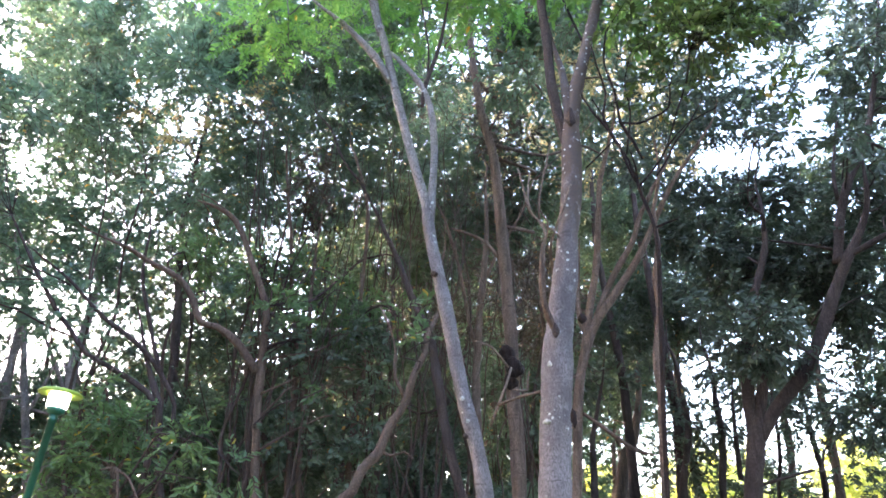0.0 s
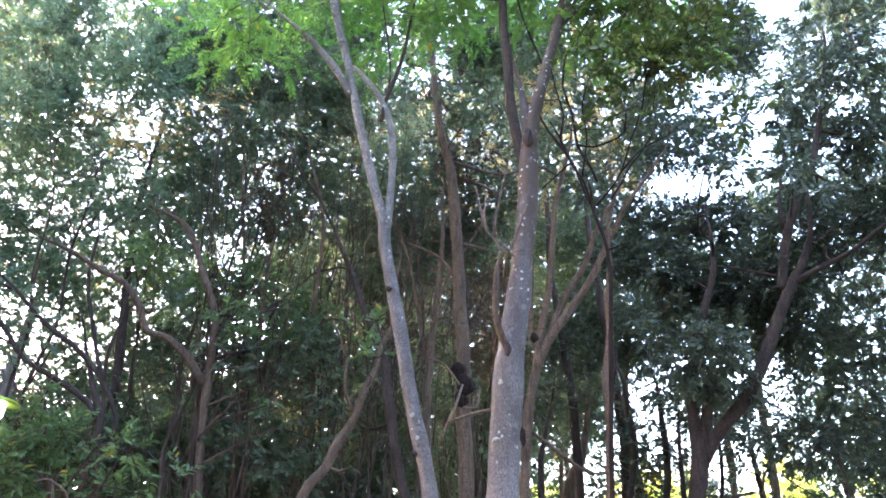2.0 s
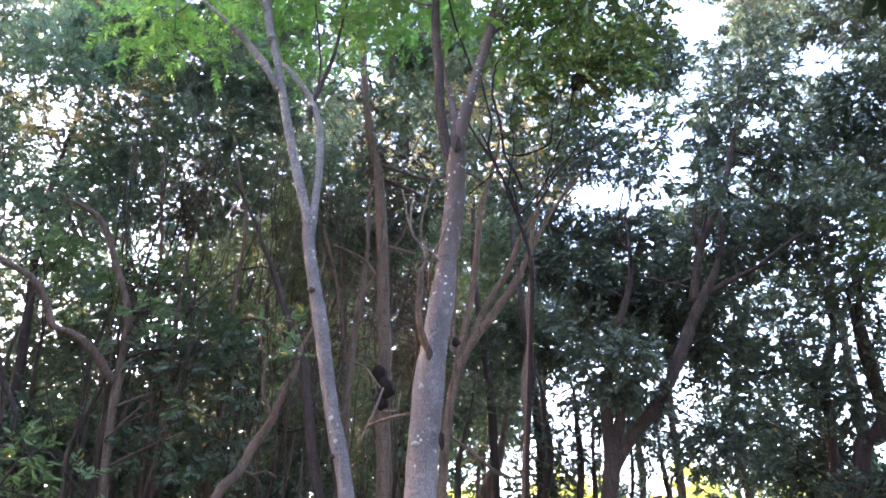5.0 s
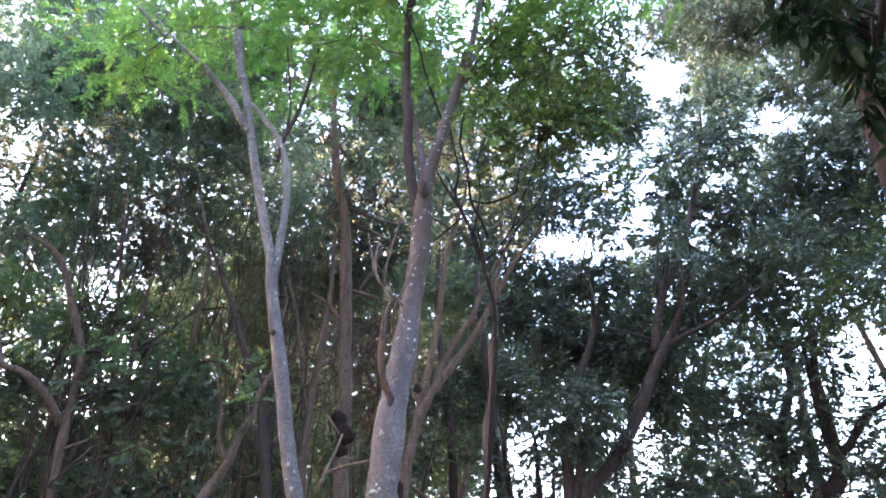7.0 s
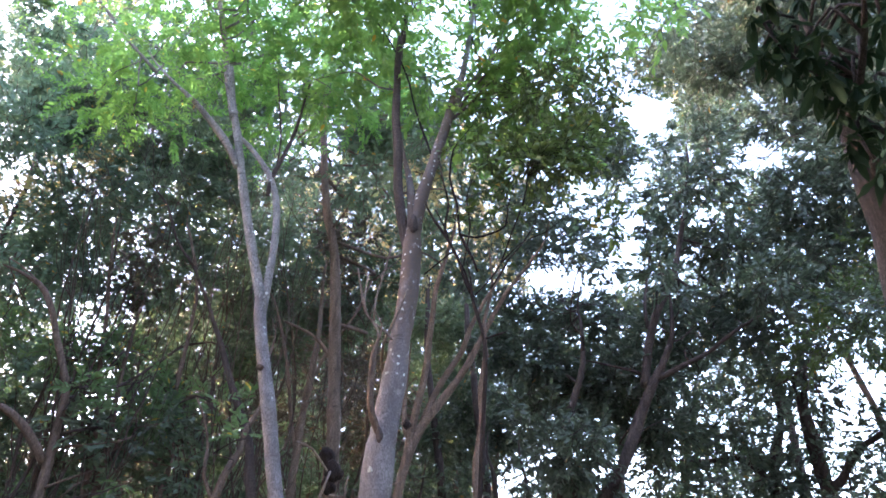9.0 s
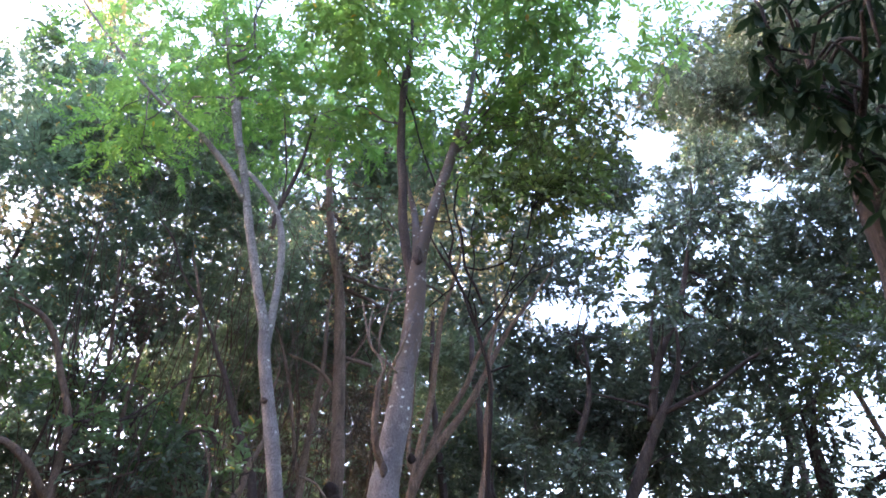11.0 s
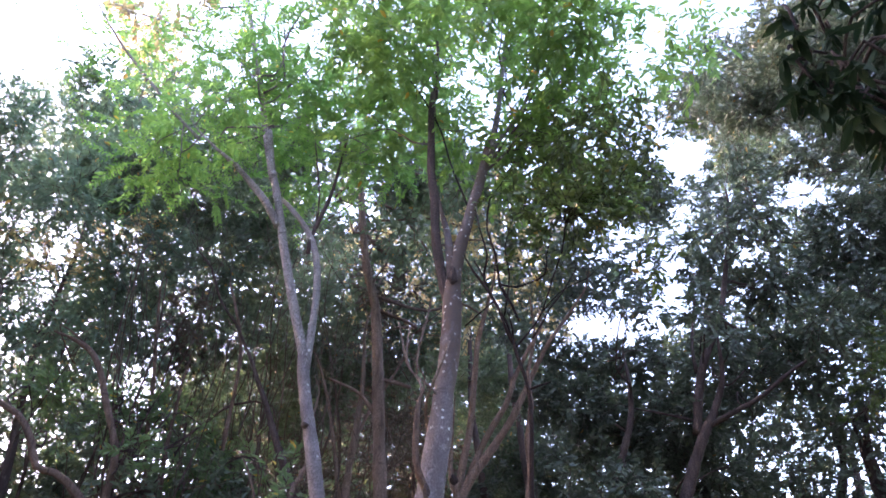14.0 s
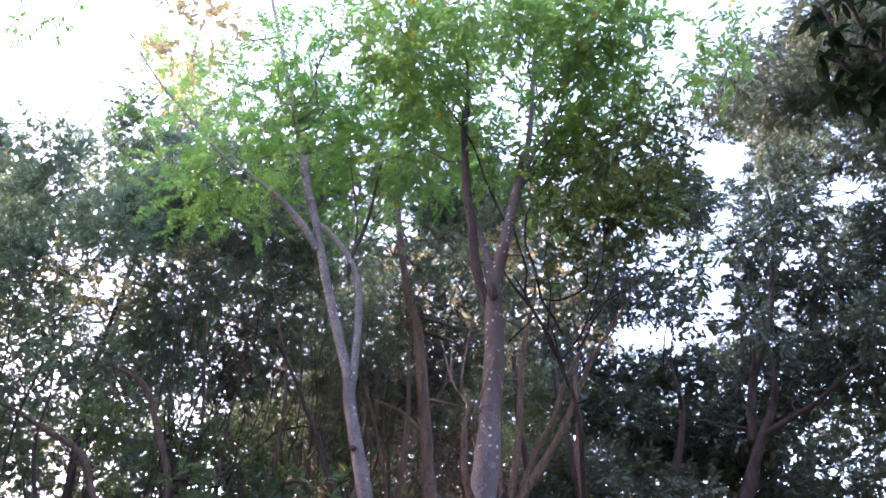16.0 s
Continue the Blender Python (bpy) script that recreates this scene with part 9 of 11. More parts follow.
limb(k, "branch", [(-2.28, 9.11, 4.28, 0.006), (-2.41, 8.88, 4.68, 0.005), (-2.47, 8.80, 5.28, 0.003)])
limb(k, "branch", [(-2.57, 9.03, 7.00, 0.005), (-2.52, 8.92, 7.40, 0.004), (-2.49, 8.89, 8.00, 0.003)])
limb(k, "branch", [(-2.50, 9.05, 6.03, 0.005), (-2.66, 8.92, 6.43, 0.004), (-2.75, 8.88, 7.03, 0.003)])
limb(k, "branch", [(-2.50, 9.05, 6.03, 0.005), (-2.72, 9.08, 6.43, 0.004), (-2.82, 9.08, 7.03, 0.003)])
limb(k, "branch", [(-2.57, 9.03, 7.00, 0.005), (-2.89, 8.82, 7.40, 0.004), (-3.05, 8.75, 8.00, 0.003)])

k = tree("T25", "thin_tree", "thin leafless brown stem in the dense thicket", 1.13, 9.09, SHADED_BARK, "bare thicket stems")
limb(k, "trunk", [(1.13, 9.09, -0.05, 0.010), (1.13, 9.09, 1.92, 0.009), (0.96, 9.11, 2.47, 0.009), (1.10, 9.09, 3.02, 0.008), (1.01, 9.10, 3.58, 0.007), (0.99, 9.10, 4.16, 0.006), (1.08, 9.09, 4.76, 0.005), (0.98, 9.10, 5.38, 0.004), (0.90, 9.11, 6.04, 0.003)])
limb(k, "branch", [(0.98, 9.10, 5.38, 0.005), (1.06, 9.26, 5.78, 0.004), (1.11, 9.31, 6.38, 0.003)])
limb(k, "branch", [(0.99, 9.10, 4.16, 0.005), (0.83, 9.31, 4.56, 0.004), (0.75, 9.38, 5.16, 0.003)])
limb(k, "branch", [(1.01, 9.10, 3.58, 0.005), (1.37, 9.07, 3.98, 0.004), (1.55, 9.06, 4.58, 0.003)])
limb(k, "branch", [(0.90, 9.11, 6.04, 0.005), (0.57, 9.28, 6.44, 0.004), (0.41, 9.34, 7.04, 0.003)])
limb(k, "branch", [(1.01, 9.10, 3.58, 0.005), (1.04, 9.18, 3.98, 0.004), (1.06, 9.21, 4.58, 0.003)])
limb(k, "branch", [(0.99, 9.10, 4.16, 0.005), (0.89, 9.22, 4.56, 0.004), (0.84, 9.26, 5.16, 0.003)])
limb(k, "branch", [(0.99, 9.10, 4.16, 0.005), (0.68, 9.09, 4.56, 0.004), (0.52, 9.08, 5.16, 0.003)])

k = tree("R0", "forest_tree", "brown-barked forest tree in the dense wood behind", -13.73, 12.05, BROWN_BARK, "trees of the wood behind")
limb(k, "trunk", [(-13.73, 12.05, -0.05, 0.131), (-13.69, 12.05, 2.06, 0.118), (-13.81, 12.05, 4.13, 0.092), (-13.69, 12.05, 6.25, 0.046)])
crown(k, "ever", 0.25, [(-14.62, 12.08, 2.81, 0.862), (-13.70, 12.47, 3.69, 0.801), (-13.56, 11.64, 5.39, 1.017), (-13.04, 12.12, 5.48, 1.013), (-13.39, 11.70, 7.46, 1.036), (-13.78, 11.64, 10.20, 0.915), (-13.78, 12.52, 12.20, 1.071), (-13.71, 11.16, 12.79, 1.052), (-13.89, 13.24, 15.14, 0.987)])

k = tree("R1", "forest_tree", "brown-barked forest tree in the dense wood behind", -10.68, 10.34, BROWN_BARK, "trees of the wood behind")
limb(k, "trunk", [(-10.68, 10.34, -0.05, 0.096), (-10.69, 10.34, 2.20, 0.086), (-11.15, 10.34, 4.40, 0.067), (-11.26, 10.34, 6.66, 0.033)])
crown(k, "ever", 0.25, [(-10.44, 10.50, 2.72, 0.769), (-9.54, 10.28, 3.77, 0.676), (-10.62, 9.92, 5.70, 0.642), (-9.92, 9.95, 5.25, 0.735), (-10.14, 9.61, 6.28, 0.816), (-11.19, 10.48, 7.95, 0.850), (-10.37, 10.96, 7.68, 0.724), (-10.58, 10.23, 8.87, 0.696), (-10.40, 10.78, 10.31, 0.837), (-10.48, 10.12, 10.56, 0.800)])

k = tree("R2", "forest_tree", "brown-barked forest tree in the dense wood behind", -10.00, 12.36, BROWN_BARK, "trees of the wood behind")
limb(k, "trunk", [(-10.00, 12.36, -0.05, 0.101), (-10.05, 12.36, 2.71, 0.091), (-10.44, 12.36, 5.41, 0.071), (-9.60, 12.36, 8.20, 0.035)])
crown(k, "ever", 0.25, [(-10.10, 11.29, 2.83, 0.718), (-9.78, 12.84, 2.95, 0.775), (-9.66, 11.94, 3.77, 0.731), (-10.73, 12.39, 4.76, 0.854), (-9.87, 12.46, 5.01, 0.871), (-10.45, 12.32, 6.20, 0.900), (-10.44, 11.44, 7.08, 0.814), (-9.88, 13.09, 6.72, 0.833), (-9.70, 12.12, 7.87, 0.844), (-10.72, 12.40, 9.61, 0.947), (-9.54, 11.88, 9.79, 0.800), (-9.81, 11.69, 11.01, 0.829)])

k = tree("R3", "forest_tree", "brown-barked forest tree in the dense wood behind", -9.52, 14.04, BROWN_BARK, "trees of the wood behind")
limb(k, "trunk", [(-9.52, 14.04, -0.05, 0.110), (-9.57, 14.04, 2.94, 0.099), (-9.26, 14.04, 5.88, 0.077), (-9.70, 14.04, 8.91, 0.038)])
crown(k, "ever", 0.25, [(-8.93, 13.39, 3.01, 0.784), (-9.66, 13.29, 3.94, 0.799), (-9.11, 14.39, 3.70, 0.829), (-8.99, 13.70, 4.82, 0.833), (-9.47, 12.90, 5.51, 0.761), (-9.76, 14.55, 7.20, 0.774), (-9.72, 13.86, 8.54, 0.817), (-9.75, 13.25, 9.46, 0.828), (-9.64, 14.10, 11.42, 1.100)])

k = tree("R4", "forest_tree", "brown-barked forest tree in the dense wood behind", -8.22, 14.85, BROWN_BARK, "trees of the wood behind")
limb(k, "trunk", [(-8.22, 14.85, -0.05, 0.085), (-8.23, 14.85, 2.06, 0.077), (-8.01, 14.85, 4.13, 0.060), (-8.10, 14.85, 6.26, 0.030)])
crown(k, "ever", 0.25, [(-8.86, 14.87, 2.91, 0.754), (-7.89, 14.49, 4.00, 0.763), (-8.47, 15.43, 4.90, 0.753)])
crown(k, "ever", 0.35, [(-8.02, 15.69, 6.52, 0.991), (-8.09, 14.26, 8.05, 1.022), (-7.50, 14.96, 8.52, 0.967), (-7.83, 15.09, 9.98, 1.208), (-8.56, 15.39, 11.22, 0.912), (-9.13, 14.82, 12.40, 1.326), (-8.64, 15.04, 9.87, 0.556)])
crown(k, "ever", 0.95, [(-9.05, 14.29, 13.47, 1.256), (-7.60, 14.38, 13.41, 1.033)])

k = tree("R5", "forest_tree", "brown-barked forest tree in the dense wood behind", -6.91, 15.41, BROWN_BARK, "trees of the wood behind")
limb(k, "trunk", [(-6.91, 15.41, -0.05, 0.075), (-6.98, 15.41, 2.16, 0.067), (-6.60, 15.41, 4.31, 0.052), (-7.34, 15.41, 6.54, 0.026)])
crown(k, "ever", 0.15, [(-6.79, 15.80, 12.35, 0.336)])
crown(k, "ever", 0.35, [(-6.68, 15.08, 3.48, 0.965), (-6.49, 15.88, 5.06, 1.074), (-6.17, 15.25, 6.04, 0.721), (-6.15, 15.58, 7.42, 0.834), (-6.44, 14.88, 8.00, 0.493), (-6.83, 16.20, 9.73, 0.869), (-7.40, 15.79, 12.45, 0.665), (-7.29, 15.74, 16.20, 1.408)])
crown(k, "ever", 0.50, [(-7.26, 15.61, 3.14, 0.675), (-6.93, 15.42, 7.20, 0.774)])
crown(k, "ever", 0.70, [(-7.23, 15.27, 4.79, 0.655)])
crown(k, "ever", 0.95, [(-6.99, 14.92, 10.62, 0.808)])

k = tree("R6", "forest_tree", "brown-barked forest tree in the dense wood behind", -4.93, 13.58, BROWN_BARK, "trees of the wood behind")
limb(k, "trunk", [(-4.93, 13.58, -0.05, 0.063), (-4.90, 13.58, 2.25, 0.057), (-4.61, 13.58, 4.51, 0.044), (-5.17, 13.58, 6.83, 0.022)])
crown(k, "ever", 0.25, [(-4.87, 12.84, 2.27, 0.603)])
crown(k, "ever", 0.35, [(-5.24, 12.56, 9.99, 0.472), (-5.69, 14.34, 13.24, 1.196), (-4.73, 13.09, 14.51, 0.806), (-4.56, 14.27, 2.95, 0.388)])
crown(k, "ever", 0.50, [(-4.08, 12.87, 7.17, 0.608)])
crown(k, "ever", 0.70, [(-5.11, 14.55, 10.39, 0.512), (-4.56, 13.57, 13.98, 0.535), (-4.88, 14.37, 3.72, 0.303), (-4.84, 14.61, 5.45, 0.256)])
crown(k, "ever", 0.95, [(-4.81, 13.25, 8.67, 0.711)])

k = tree("R7", "forest_tree", "brown-barked forest tree in the dense wood behind", -3.70, 14.84, BROWN_BARK, "trees of the wood behind")
limb(k, "trunk", [(-3.70, 14.84, -0.05, 0.084), (-3.68, 14.84, 2.75, 0.076), (-3.94, 14.84, 5.50, 0.059), (-4.25, 14.84, 8.33, 0.030)])
crown(k, "dry", 0.50, [(-3.72, 15.34, 13.53, 1.024)])
crown(k, "dry", 0.95, [(-3.77, 14.06, 5.40, 0.596)])
crown(k, "dry", 1.30, [(-3.22, 14.34, 14.00, 0.639)])
crown(k, "ever", 0.35, [(-4.52, 14.06, 10.87, 0.851), (-3.55, 15.84, 12.33, 0.975), (-2.97, 15.32, 3.67, 0.983), (-4.37, 15.01, 4.44, 0.812), (-4.64, 15.57, 7.28, 0.713)])
crown(k, "ever", 0.50, [(-3.84, 14.21, 10.17, 0.634), (-3.63, 14.02, 2.53, 0.695), (-2.65, 15.11, 2.86, 0.850), (-4.34, 15.45, 9.02, 0.531)])
crown(k, "ever", 0.70, [(-4.56, 15.24, 13.44, 0.816)])
crown(k, "ever", 1.30, [(-4.19, 15.23, 3.70, 0.860)])
crown(k, "ever", 1.80, [(-3.34, 14.03, 4.71, 0.726)])

k = tree("R8", "forest_tree", "brown-barked forest tree in the dense wood behind", -2.26, 17.03, BROWN_BARK, "trees of the wood behind")
limb(k, "trunk", [(-2.26, 17.03, -0.05, 0.126), (-2.24, 17.03, 2.22, 0.114), (-1.84, 17.03, 4.43, 0.088), (-2.13, 17.03, 6.71, 0.044)])
crown(k, "dry", 0.35, [(-2.80, 16.57, 5.97, 0.859), (-2.17, 17.66, 7.24, 0.978)])
crown(k, "dry", 0.70, [(-1.44, 18.03, 8.55, 0.488)])
crown(k, "dry", 0.95, [(-2.17, 17.87, 11.28, 1.194), (-2.36, 16.50, 16.14, 0.785), (-2.49, 17.08, 17.37, 1.295)])
crown(k, "ever", 0.35, [(-2.31, 17.27, 13.33, 1.137), (-2.60, 17.00, 3.70, 0.316), (-2.58, 16.73, 5.03, 0.577), (-3.03, 17.32, 8.64, 0.877)])
crown(k, "ever", 0.50, [(-3.26, 16.50, 11.16, 1.066), (-2.80, 17.35, 14.18, 0.931), (-1.76, 18.07, 2.96, 0.871), (-2.18, 17.77, 6.45, 0.760), (-1.79, 17.08, 9.80, 0.799)])
crown(k, "ever", 0.70, [(-2.86, 16.29, 9.34, 0.840)])
crown(k, "ever", 0.95, [(-1.75, 16.90, 4.80, 1.068)])

k = tree("R9", "forest_tree", "brown-barked forest tree in the dense wood behind", -0.48, 14.74, BROWN_BARK, "trees of the wood behind")
limb(k, "trunk", [(-0.48, 14.74, -0.05, 0.138), (-0.51, 14.74, 2.04, 0.124), (-0.96, 14.74, 4.07, 0.097), (-0.05, 14.74, 6.17, 0.048)])
crown(k, "dry", 0.35, [(-0.82, 15.52, 7.03, 0.831)])
crown(k, "dry", 0.50, [(-0.62, 13.95, 10.95, 1.087)])
crown(k, "ever", 0.35, [(-0.93, 15.18, 14.29, 1.064), (-0.97, 14.10, 3.73, 0.750), (-0.17, 14.10, 3.31, 0.655), (-0.34, 15.21, 4.85, 0.815)])
crown(k, "ever", 0.50, [(-0.23, 13.87, 2.42, 0.605), (-0.77, 15.63, 5.61, 0.851), (-0.17, 15.68, 7.69, 0.952)])
crown(k, "ever", 0.70, [(-0.31, 14.61, 9.60, 0.988), (-0.73, 15.68, 13.01, 1.228)])

k = tree("R10", "forest_tree", "brown-barked forest tree in the dense wood behind", 0.82, 18.36, BROWN_BARK, "trees of the wood behind")
limb(k, "trunk", [(0.82, 18.36, -0.05, 0.124), (0.84, 18.36, 2.92, 0.112), (1.31, 18.36, 5.84, 0.087), (1.17, 18.36, 8.85, 0.044)])
crown(k, "dry", 0.70, [(1.15, 19.33, 9.27, 1.339)])
crown(k, "dry", 1.30, [(0.62, 18.31, 14.90, 0.967)])
crown(k, "dry", 1.80, [(0.78, 18.23, 10.49, 0.974)])
crown(k, "ever", 0.35, [(0.46, 19.22, 14.34, 1.508), (1.48, 17.84, 3.97, 0.461), (0.45, 18.52, 6.60, 0.985)])
crown(k, "ever", 0.50, [(1.23, 19.17, 12.04, 1.184), (0.39, 18.66, 2.85, 0.795), (1.30, 17.83, 5.01, 0.695), (0.02, 19.13, 7.98, 0.638), (1.15, 17.90, 7.78, 1.120), (-0.15, 17.54, 10.06, 0.850)])
crown(k, "ever", 0.70, [(0.22, 18.13, 17.36, 0.680)])

k = tree("R11", "forest_tree", "brown-barked forest tree in the dense wood behind", 2.16, 18.26, BROWN_BARK, "trees of the wood behind")
limb(k, "trunk", [(2.16, 18.26, -0.05, 0.090), (1.99, 18.26, 2.17, 0.081), (2.12, 18.26, 4.34, 0.063), (1.73, 18.26, 6.58, 0.032)])
crown(k, "dry", 0.35, [(2.46, 18.43, 11.49, 1.276), (2.94, 17.65, 7.42, 1.001), (2.68, 18.74, 9.21, 0.894)])
crown(k, "dry", 0.70, [(2.56, 18.24, 10.65, 0.907)])
crown(k, "ever", 0.35, [(2.39, 17.53, 13.03, 0.781), (2.09, 18.77, 5.70, 0.892), (1.72, 18.95, 6.28, 1.078)])
crown(k, "ever", 0.50, [(1.89, 17.70, 3.01, 0.844), (2.81, 17.82, 2.79, 0.879), (2.75, 17.22, 3.69, 0.502)])
crown(k, "ever", 0.70, [(2.46, 18.75, 16.22, 1.371)])

k = tree("R12", "forest_tree", "brown-barked forest tree in the dense wood behind", 4.33, 17.76, BROWN_BARK, "trees of the wood behind")
limb(k, "trunk", [(4.33, 17.76, -0.05, 0.077), (4.34, 17.76, 2.08, 0.070), (4.00, 17.76, 4.16, 0.054), (4.39, 17.76, 6.31, 0.027)])
crown(k, "ever", 0.35, [(4.30, 16.86, 7.12, 0.817)])
crown(k, "ever", 0.50, [(3.46, 17.93, 13.05, 1.104), (3.45, 17.39, 10.06, 1.079)])
crown(k, "ever", 0.70, [(4.20, 17.19, 8.49, 0.942), (5.20, 17.57, 11.49, 1.134)])
crown(k, "ever", 0.95, [(3.55, 17.45, 15.39, 1.419)])
crown(k, "ever", 1.30, [(3.82, 18.33, 11.77, 1.094), (3.26, 18.35, 6.18, 1.037)])
crown(k, "ever", 1.80, [(4.31, 16.83, 6.31, 0.691)])
crown(k, "gold", 0.50, [(5.20, 18.31, 13.67, 1.261)])

k = tree("R13", "forest_tree", "brown-barked forest tree in the dense wood behind", 4.81, 14.35, BROWN_BARK, "trees of the wood behind")
limb(k, "trunk", [(4.81, 14.35, -0.05, 0.094), (4.79, 14.35, 2.87, 0.084), (4.66, 14.35, 5.74, 0.066), (5.36, 14.35, 8.70, 0.033)])
crown(k, "ever", 0.35, [(4.90, 14.78, 6.21, 0.426), (5.18, 13.93, 6.84, 0.949)])
crown(k, "ever", 0.50, [(4.72, 15.34, 8.39, 0.973), (5.13, 13.54, 7.19, 0.732), (4.32, 14.01, 8.27, 0.905)])
crown(k, "ever", 0.70, [(4.34, 14.62, 6.35, 0.671)])
crown(k, "gold", 0.35, [(5.03, 13.42, 9.94, 0.463)])

k = tree("R14", "forest_tree", "brown-barked forest tree in the dense wood behind", 7.26, 16.50, BROWN_BARK, "trees of the wood behind")
limb(k, "trunk", [(7.26, 16.50, -0.05, 0.115), (7.34, 16.50, 2.39, 0.104), (7.59, 16.50, 4.78, 0.081), (7.45, 16.50, 7.24, 0.040)])
crown(k, "ever", 0.35, [(6.45, 16.54, 10.51, 1.124), (7.28, 15.64, 9.80, 0.931)])

k = tree("R15", "forest_tree", "brown-barked forest tree in the dense wood behind", 7.01, 13.63, BROWN_BARK, "trees of the wood behind")
limb(k, "trunk", [(7.01, 13.63, -0.05, 0.093), (7.03, 13.63, 2.74, 0.083), (7.06, 13.63, 5.49, 0.065), (7.47, 13.63, 8.31, 0.032)])
crown(k, "ever", 0.35, [(6.04, 14.32, 4.16, 0.470)])
crown(k, "ever", 0.70, [(6.73, 13.91, 6.74, 0.736), (6.14, 13.31, 7.82, 0.795)])

k = tree("R16", "forest_tree", "brown-barked forest tree in the dense wood behind", 8.93, 14.28, BROWN_BARK, "trees of the wood behind")
limb(k, "trunk", [(8.93, 14.28, -0.05, 0.087), (9.06, 14.28, 2.53, 0.078), (8.68, 14.28, 5.07, 0.061), (9.56, 14.28, 7.68, 0.030)])
crown(k, "ever", 0.35, [(9.63, 14.64, 2.52, 0.936), (9.30, 14.81, 3.58, 1.033), (8.74, 14.82, 7.43, 0.878), (9.44, 14.11, 10.05, 0.848), (8.53, 14.34, 10.45, 0.489), (9.25, 14.12, 10.96, 0.723)])
crown(k, "ever", 0.50, [(8.26, 13.90, 13.27, 0.500)])
crown(k, "ever", 0.70, [(9.26, 13.83, 6.14, 0.807), (8.32, 14.64, 8.62, 1.015), (9.31, 13.67, 8.16, 0.994)])
crown(k, "ever", 0.95, [(9.17, 14.73, 4.85, 1.074), (8.42, 14.04, 5.70, 0.436)])
crown(k, "ever", 1.30, [(8.31, 14.42, 9.84, 0.622)])

k = tree("R17", "forest_tree", "brown-barked forest tree in the dense wood behind", 9.98, 13.18, BROWN_BARK, "trees of the wood behind")
limb(k, "trunk", [(9.98, 13.18, -0.05, 0.103), (10.00, 13.18, 2.21, 0.093), (9.95, 13.18, 4.43, 0.072), (9.91, 13.18, 6.71, 0.036)])
crown(k, "ever", 0.15, [(10.30, 13.49, 13.01, 0.449)])
crown(k, "ever", 0.35, [(9.74, 12.38, 2.43, 0.680), (10.16, 13.13, 4.00, 0.721), (11.10, 13.30, 3.72, 0.881), (9.34, 13.15, 5.00, 0.992), (10.38, 13.58, 6.11, 0.626), (9.29, 13.49, 6.69, 0.906), (10.48, 13.08, 7.40, 0.794), (10.75, 13.20, 8.28, 0.585), (10.07, 12.25, 10.36, 0.506), (9.90, 13.10, 13.81, 1.224)])
crown(k, "ever", 0.50, [(8.83, 12.87, 12.11, 0.654)])
crown(k, "ever", 0.70, [(9.95, 12.90, 9.80, 0.983)])
crown(k, "ever", 1.30, [(11.04, 13.20, 15.63, 0.980)])

k = tree("R18", "forest_tree", "brown-barked forest tree in the dense wood behind", 9.78, 10.04, BROWN_BARK, "trees of the wood behind")
limb(k, "trunk", [(9.78, 10.04, -0.05, 0.090), (9.64, 10.04, 2.76, 0.081), (10.15, 10.04, 5.52, 0.063), (9.37, 10.04, 8.36, 0.032)])
crown(k, "ever", 0.35, [(8.99, 9.85, 2.28, 0.695), (10.43, 10.40, 2.44, 0.816), (10.54, 10.62, 3.68, 0.782), (10.26, 9.56, 4.10, 0.686), (9.68, 10.69, 5.49, 0.527), (9.93, 9.48, 7.42, 0.738), (10.17, 9.42, 8.41, 0.613), (9.42, 9.72, 12.42, 0.732), (10.27, 10.95, 15.32, 0.488), (9.84, 10.88, 11.15, 0.549)])
crown(k, "ever", 0.50, [(10.72, 11.21, 4.53, 0.683)])
crown(k, "ever", 0.70, [(9.02, 9.67, 7.62, 0.494), (9.89, 10.51, 9.35, 0.936), (9.64, 11.00, 10.91, 0.839), (9.21, 11.01, 15.14, 1.163)])

k = tree("R19", "forest_tree", "brown-barked forest tree in the dense wood behind", 11.21, 9.63, BROWN_BARK, "trees of the wood behind")
limb(k, "trunk", [(11.21, 9.63, -0.05, 0.096), (11.04, 9.63, 2.40, 0.086), (11.41, 9.63, 4.80, 0.067), (11.18, 9.63, 7.27, 0.034)])
crown(k, "ever", 0.35, [(12.12, 9.93, 2.58, 0.690), (11.27, 9.85, 3.31, 0.707), (12.06, 9.78, 4.90, 0.866), (11.34, 10.16, 5.53, 0.723), (12.21, 9.94, 6.11, 0.847), (12.09, 9.99, 7.06, 0.699), (11.00, 8.88, 7.19, 0.682), (10.91, 8.63, 8.22, 0.816), (10.53, 9.82, 11.84, 0.924), (11.03, 9.72, 13.84, 1.030), (10.09, 9.44, 14.74, 1.271)])
crown(k, "ever", 0.50, [(10.86, 8.88, 10.91, 0.834)])
crown(k, "ever", 0.70, [(11.50, 10.24, 10.64, 0.737)])

